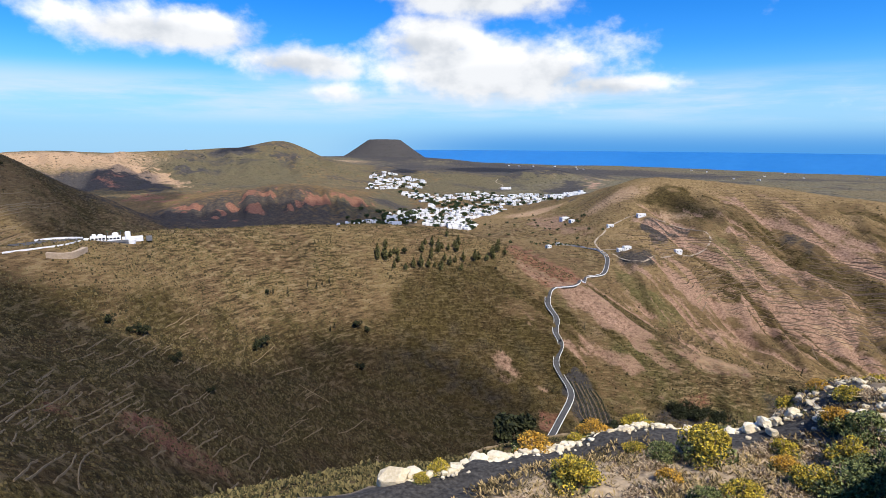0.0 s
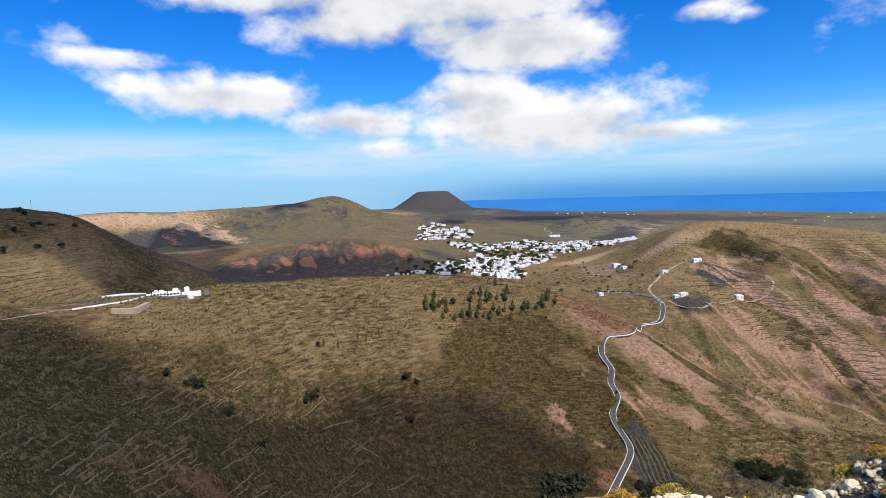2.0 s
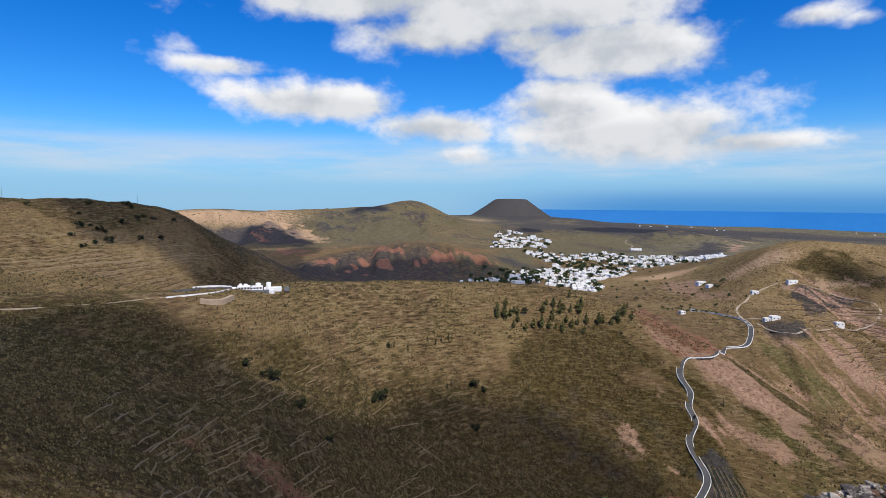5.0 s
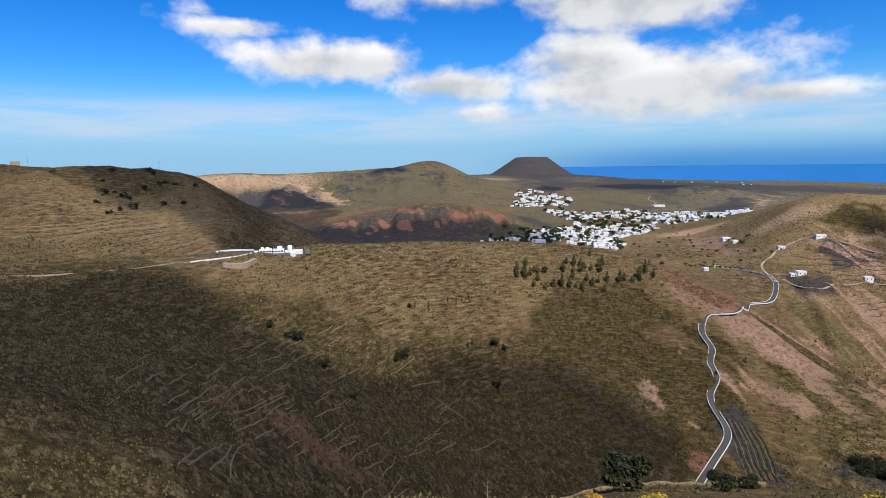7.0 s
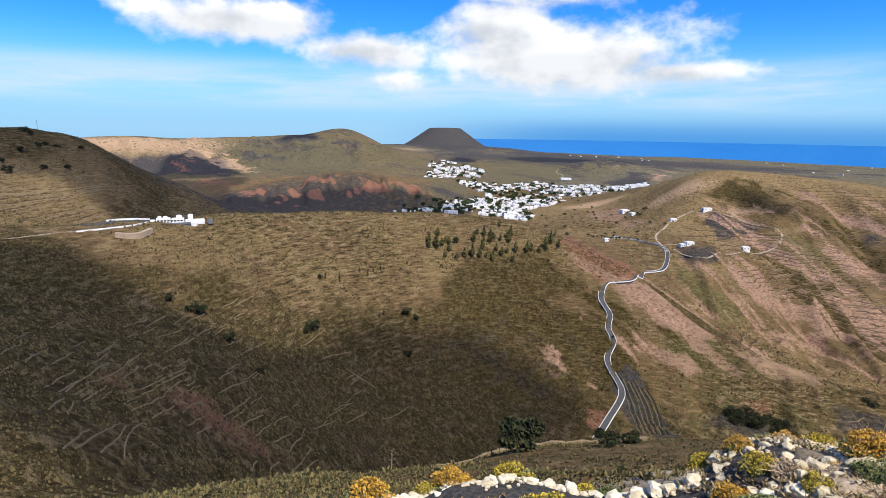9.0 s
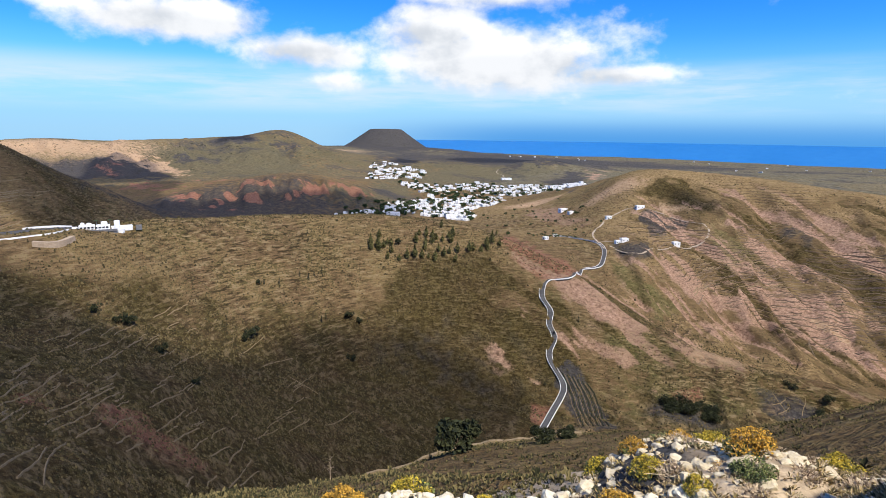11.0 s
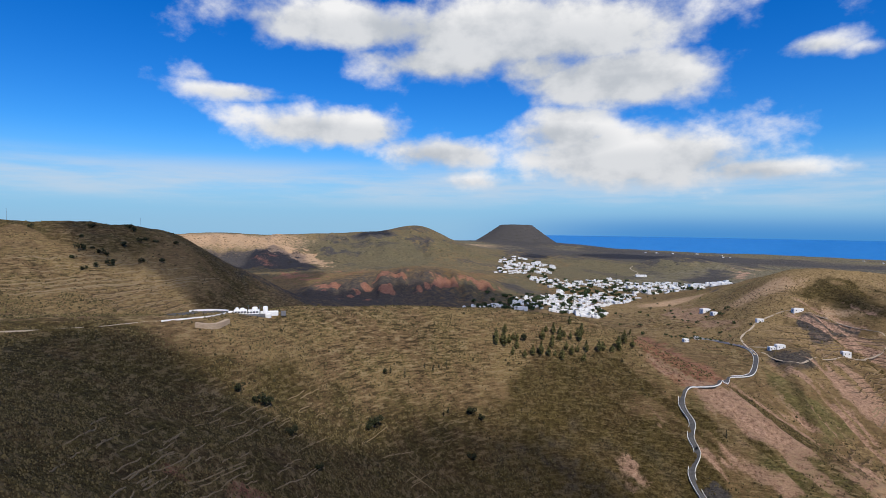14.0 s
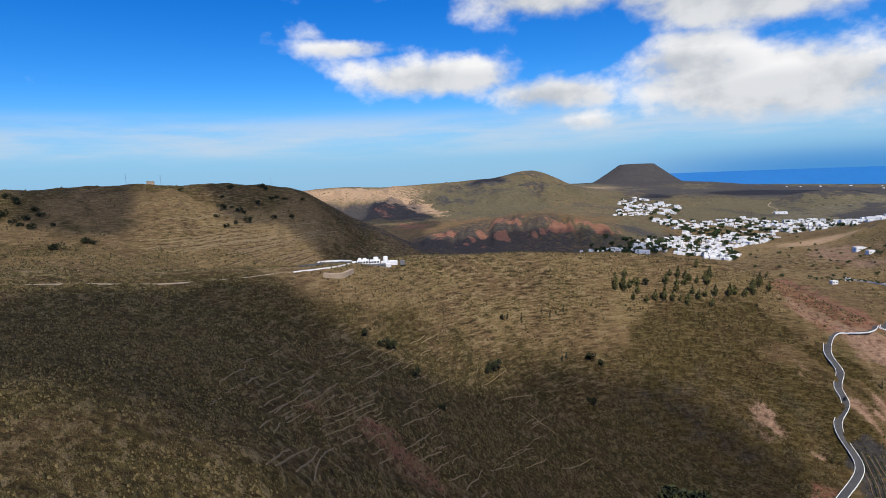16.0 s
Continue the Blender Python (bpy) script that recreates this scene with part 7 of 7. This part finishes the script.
def stone_shape(seed, fine):
    g = random.Random(seed)
    bm = bmesh.new()
    bmesh.ops.create_icosphere(bm, subdivisions=fine, radius=1.0)
    shift = Vector((g.uniform(0, 90), g.uniform(0, 90), g.uniform(0, 90)))
    for v in bm.verts:
        n = v.co.normalized()
        n = Vector(max(-0.7, min(0.7, c)) for c in n) * 1.25
        v.co = n * (1 + 0.45 * noise.noise(n * 1.3 + shift) + 0.25 * noise.noise(n * 3.5 + shift))
    return bm


def stone_mesh(seed, mat):
    bm = stone_shape(seed, 2)
    me = bpy.data.meshes.new("stone")
    bm.to_mesh(me)
    bm.free()
    me.materials.append(mat)
    return me


def chip(seed):
    bm = stone_shape(seed, 1)
    bm.verts.ensure_lookup_table()
    out = np.array([v.co[:] for v in bm.verts]), np.array([[v.index for v in f.verts] for f in bm.faces])
    bm.free()
    return out


STONES = [[stone_mesh(300 + 10 * m + k, mat) for k in range(5)] for m, mat in enumerate(KINDS)]
CHIPS = [chip(400 + k) for k in range(10)]
MORTAR = mottled("dark_mortar", (0.008, 0.007, 0.006), (0.060, 0.050, 0.042), 0.012, 1.0, 0.9, 3, depth=0.004)
WALL_TOP, NEAR_EDGE = 1.23, -0.34


def parapet(s0, s1, FAR_EDGE, seed, rusty, cap_from, seam, knob):
    """A low lookout wall of small lava stones, its flat top limewashed between stone edges and crossed by a bare seam."""
    g = random.Random(seed)
    x, y, _ = at(s0, 0)
    ob = thing("parapet", "lava rubble parapet with a whitewashed top", "wall", "parapets", (x, y, 0), math.degrees(math.atan2(U[1], U[0])))
    n = s1 - s0
    bm = bmesh.new()
    box(bm, 0.02, NEAR_EDGE + 0.02, -1.4, n - 0.03, FAR_EDGE - 0.008, WALL_TOP - 0.012)
    if knob:
        box(bm, 0.024, NEAR_EDGE + 0.024, WALL_TOP - 0.1, 0.11, FAR_EDGE - 0.012, WALL_TOP + knob - 0.012)
    bmesh.ops.subdivide_edges(bm, edges=bm.edges[:], cuts=6, use_grid_fill=True)
    for v in bm.verts:
        v.co += Vector((noise.noise(v.co * 9), noise.noise(v.co * 9 + Vector((5, 0, 0))), 0)) * 0.01
    part("core", bm, MORTAR, ob)
    bm = bmesh.new()
    steps = max(8, int(n / 0.02))
    rows = []
    for k in range(steps + 1):
        u = cap_from + (n - cap_from - 0.15) * k / steps
        skew = 0.03 * noise.noise(Vector((u * 40, 1, seed)))
        wob = 0.014 * noise.noise(Vector((u * 17, 3, seed))) + 0.009 * noise.noise(Vector((u * 47, 3, seed)))
        lift = -0.022 * max(0.0, 1 - k / 3)
        row = []
        for v, z in ((NEAR_EDGE + 0.06, -0.03), (NEAR_EDGE + 0.09, 0.0), (0.0, 0.0), (0.25, 0.0), (FAR_EDGE - 0.11, 0.0), (FAR_EDGE - 0.042 + wob, 0.0), (FAR_EDGE - 0.030 + wob, -0.03)):
            bend = 0.05 * noise.noise(Vector((v * 14, 6, seed))) * max(0.0, 1 - k / 6)
            row.append(bm.verts.new((u + skew + bend + 0.35 * max(0.0, FAR_EDGE - 0.1 - v) * max(0.0, 1 - k / 8) * 0.3, v, WALL_TOP + 0.003 + z + lift + 0.002 * noise.noise(Vector((u * 20, v * 20, 0))))))
        rows.append(row)
    for p, q in zip(rows, rows[1:]):
        for k in range(6):
            bm.faces.new((p[k], q[k], q[k + 1], p[k + 1]))
    for f in (rows[0], rows[-1]):
        bm.faces.new(f)
    bmesh.ops.recalc_face_normals(bm, faces=bm.faces)
    part("cap", bm, CAP, ob, "whitewashed flat cap")
    loose_v, loose_f, loose_m = [], [], []

    def stone(u, v, w, size, tall, kind=None):
        kind = kind if kind is not None else (1 if g.random() < rusty else 0)
        m = pose(u, v, w, g.uniform(-20, 20), g.uniform(-20, 20), g.uniform(0, 360)) @ Matrix.Diagonal((size * g.uniform(0.8, 1.4), size * g.uniform(0.7, 1.1), size * tall * g.uniform(0.7, 1.1), 1))
        if size > 0.0105 and len(ob.children) < 280:
            st = new("stone", g.choice(STONES[kind]))
            st.parent = ob
            st.matrix_basis = m
            return
        verts, faces = g.choice(CHIPS)
        t = np.array(m)
        loose_f.append(faces + base[0])
        loose_v.append(verts @ t[:3, :3].T + t[:3, 3])
        loose_m.extend([kind] * len(faces))
        base[0] += len(verts)

    base = [0]
    u = 0.0
    while u < min(n, 1.9):                          # far edge of the top
        size = g.choice((0.0025, 0.003, 0.004, 0.005, 0.0065)) * g.uniform(0.8, 1.2)
        rise = WALL_TOP + (knob if u < 0.11 else 0.0)
        stone(u, FAR_EDGE - g.uniform(-0.003, 0.012), rise - 0.006, size, 0.7)
        for low, high, k in ((0.010, 0.024, 0.85), (0.020, 0.036, 0.75), (0.030, 0.050, 0.6)):
            stone(u + g.uniform(-0.004, 0.004), FAR_EDGE - g.uniform(low, high), rise - 0.004, size * k, 0.5)
        u += size * 0.8
    for k in range(1100):                            # the end face, its shade put into near-black stones
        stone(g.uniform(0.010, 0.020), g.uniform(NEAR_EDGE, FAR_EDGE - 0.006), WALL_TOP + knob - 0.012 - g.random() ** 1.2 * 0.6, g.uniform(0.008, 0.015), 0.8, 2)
    for k in range(3600):                           # the bare end of its top
        size = g.choice((0.003, 0.004, 0.005, 0.0065)) * g.uniform(0.8, 1.25)
        u = g.uniform(0.004, cap_from + 0.012)
        stone(u, g.uniform(NEAR_EDGE, FAR_EDGE), WALL_TOP - 0.006 + (knob if u < 0.11 else 0.0), size, 0.6)
    if seam:                                        # bare stones along an old joint in the limewash
        (u0, v0), (u1, v1), half = seam
        for k in range(1300):
            t = g.uniform(-0.6, 4.0)
            v = v0 + (v1 - v0) * t
            stone(u0 + (u1 - u0) * t + g.gauss(0, half), v, WALL_TOP + 0.002, g.choice((0.0035, 0.0045, 0.006)) * g.uniform(0.8, 1.2), 0.55)
    me = mesh_from("rubble_fill", np.concatenate(loose_v).tolist(), np.concatenate(loose_f).tolist())
    for mat in KINDS:
        me.materials.append(mat)
    me.polygons.foreach_set("material_index", loose_m)
    rest = new("rubble_fill", me)
    rest.parent = ob
    tagged(rest, kind="stuff")
    return ob


parapet(2.90, 5.0, 0.515, 3, 0.13, 0.16, None, 0.035)
parapet(9.89, 20.0, 0.458, 4, 0.2, 0.06, ((0.13, 0.43), (0.22, 0.37), 0.018), 0.0)
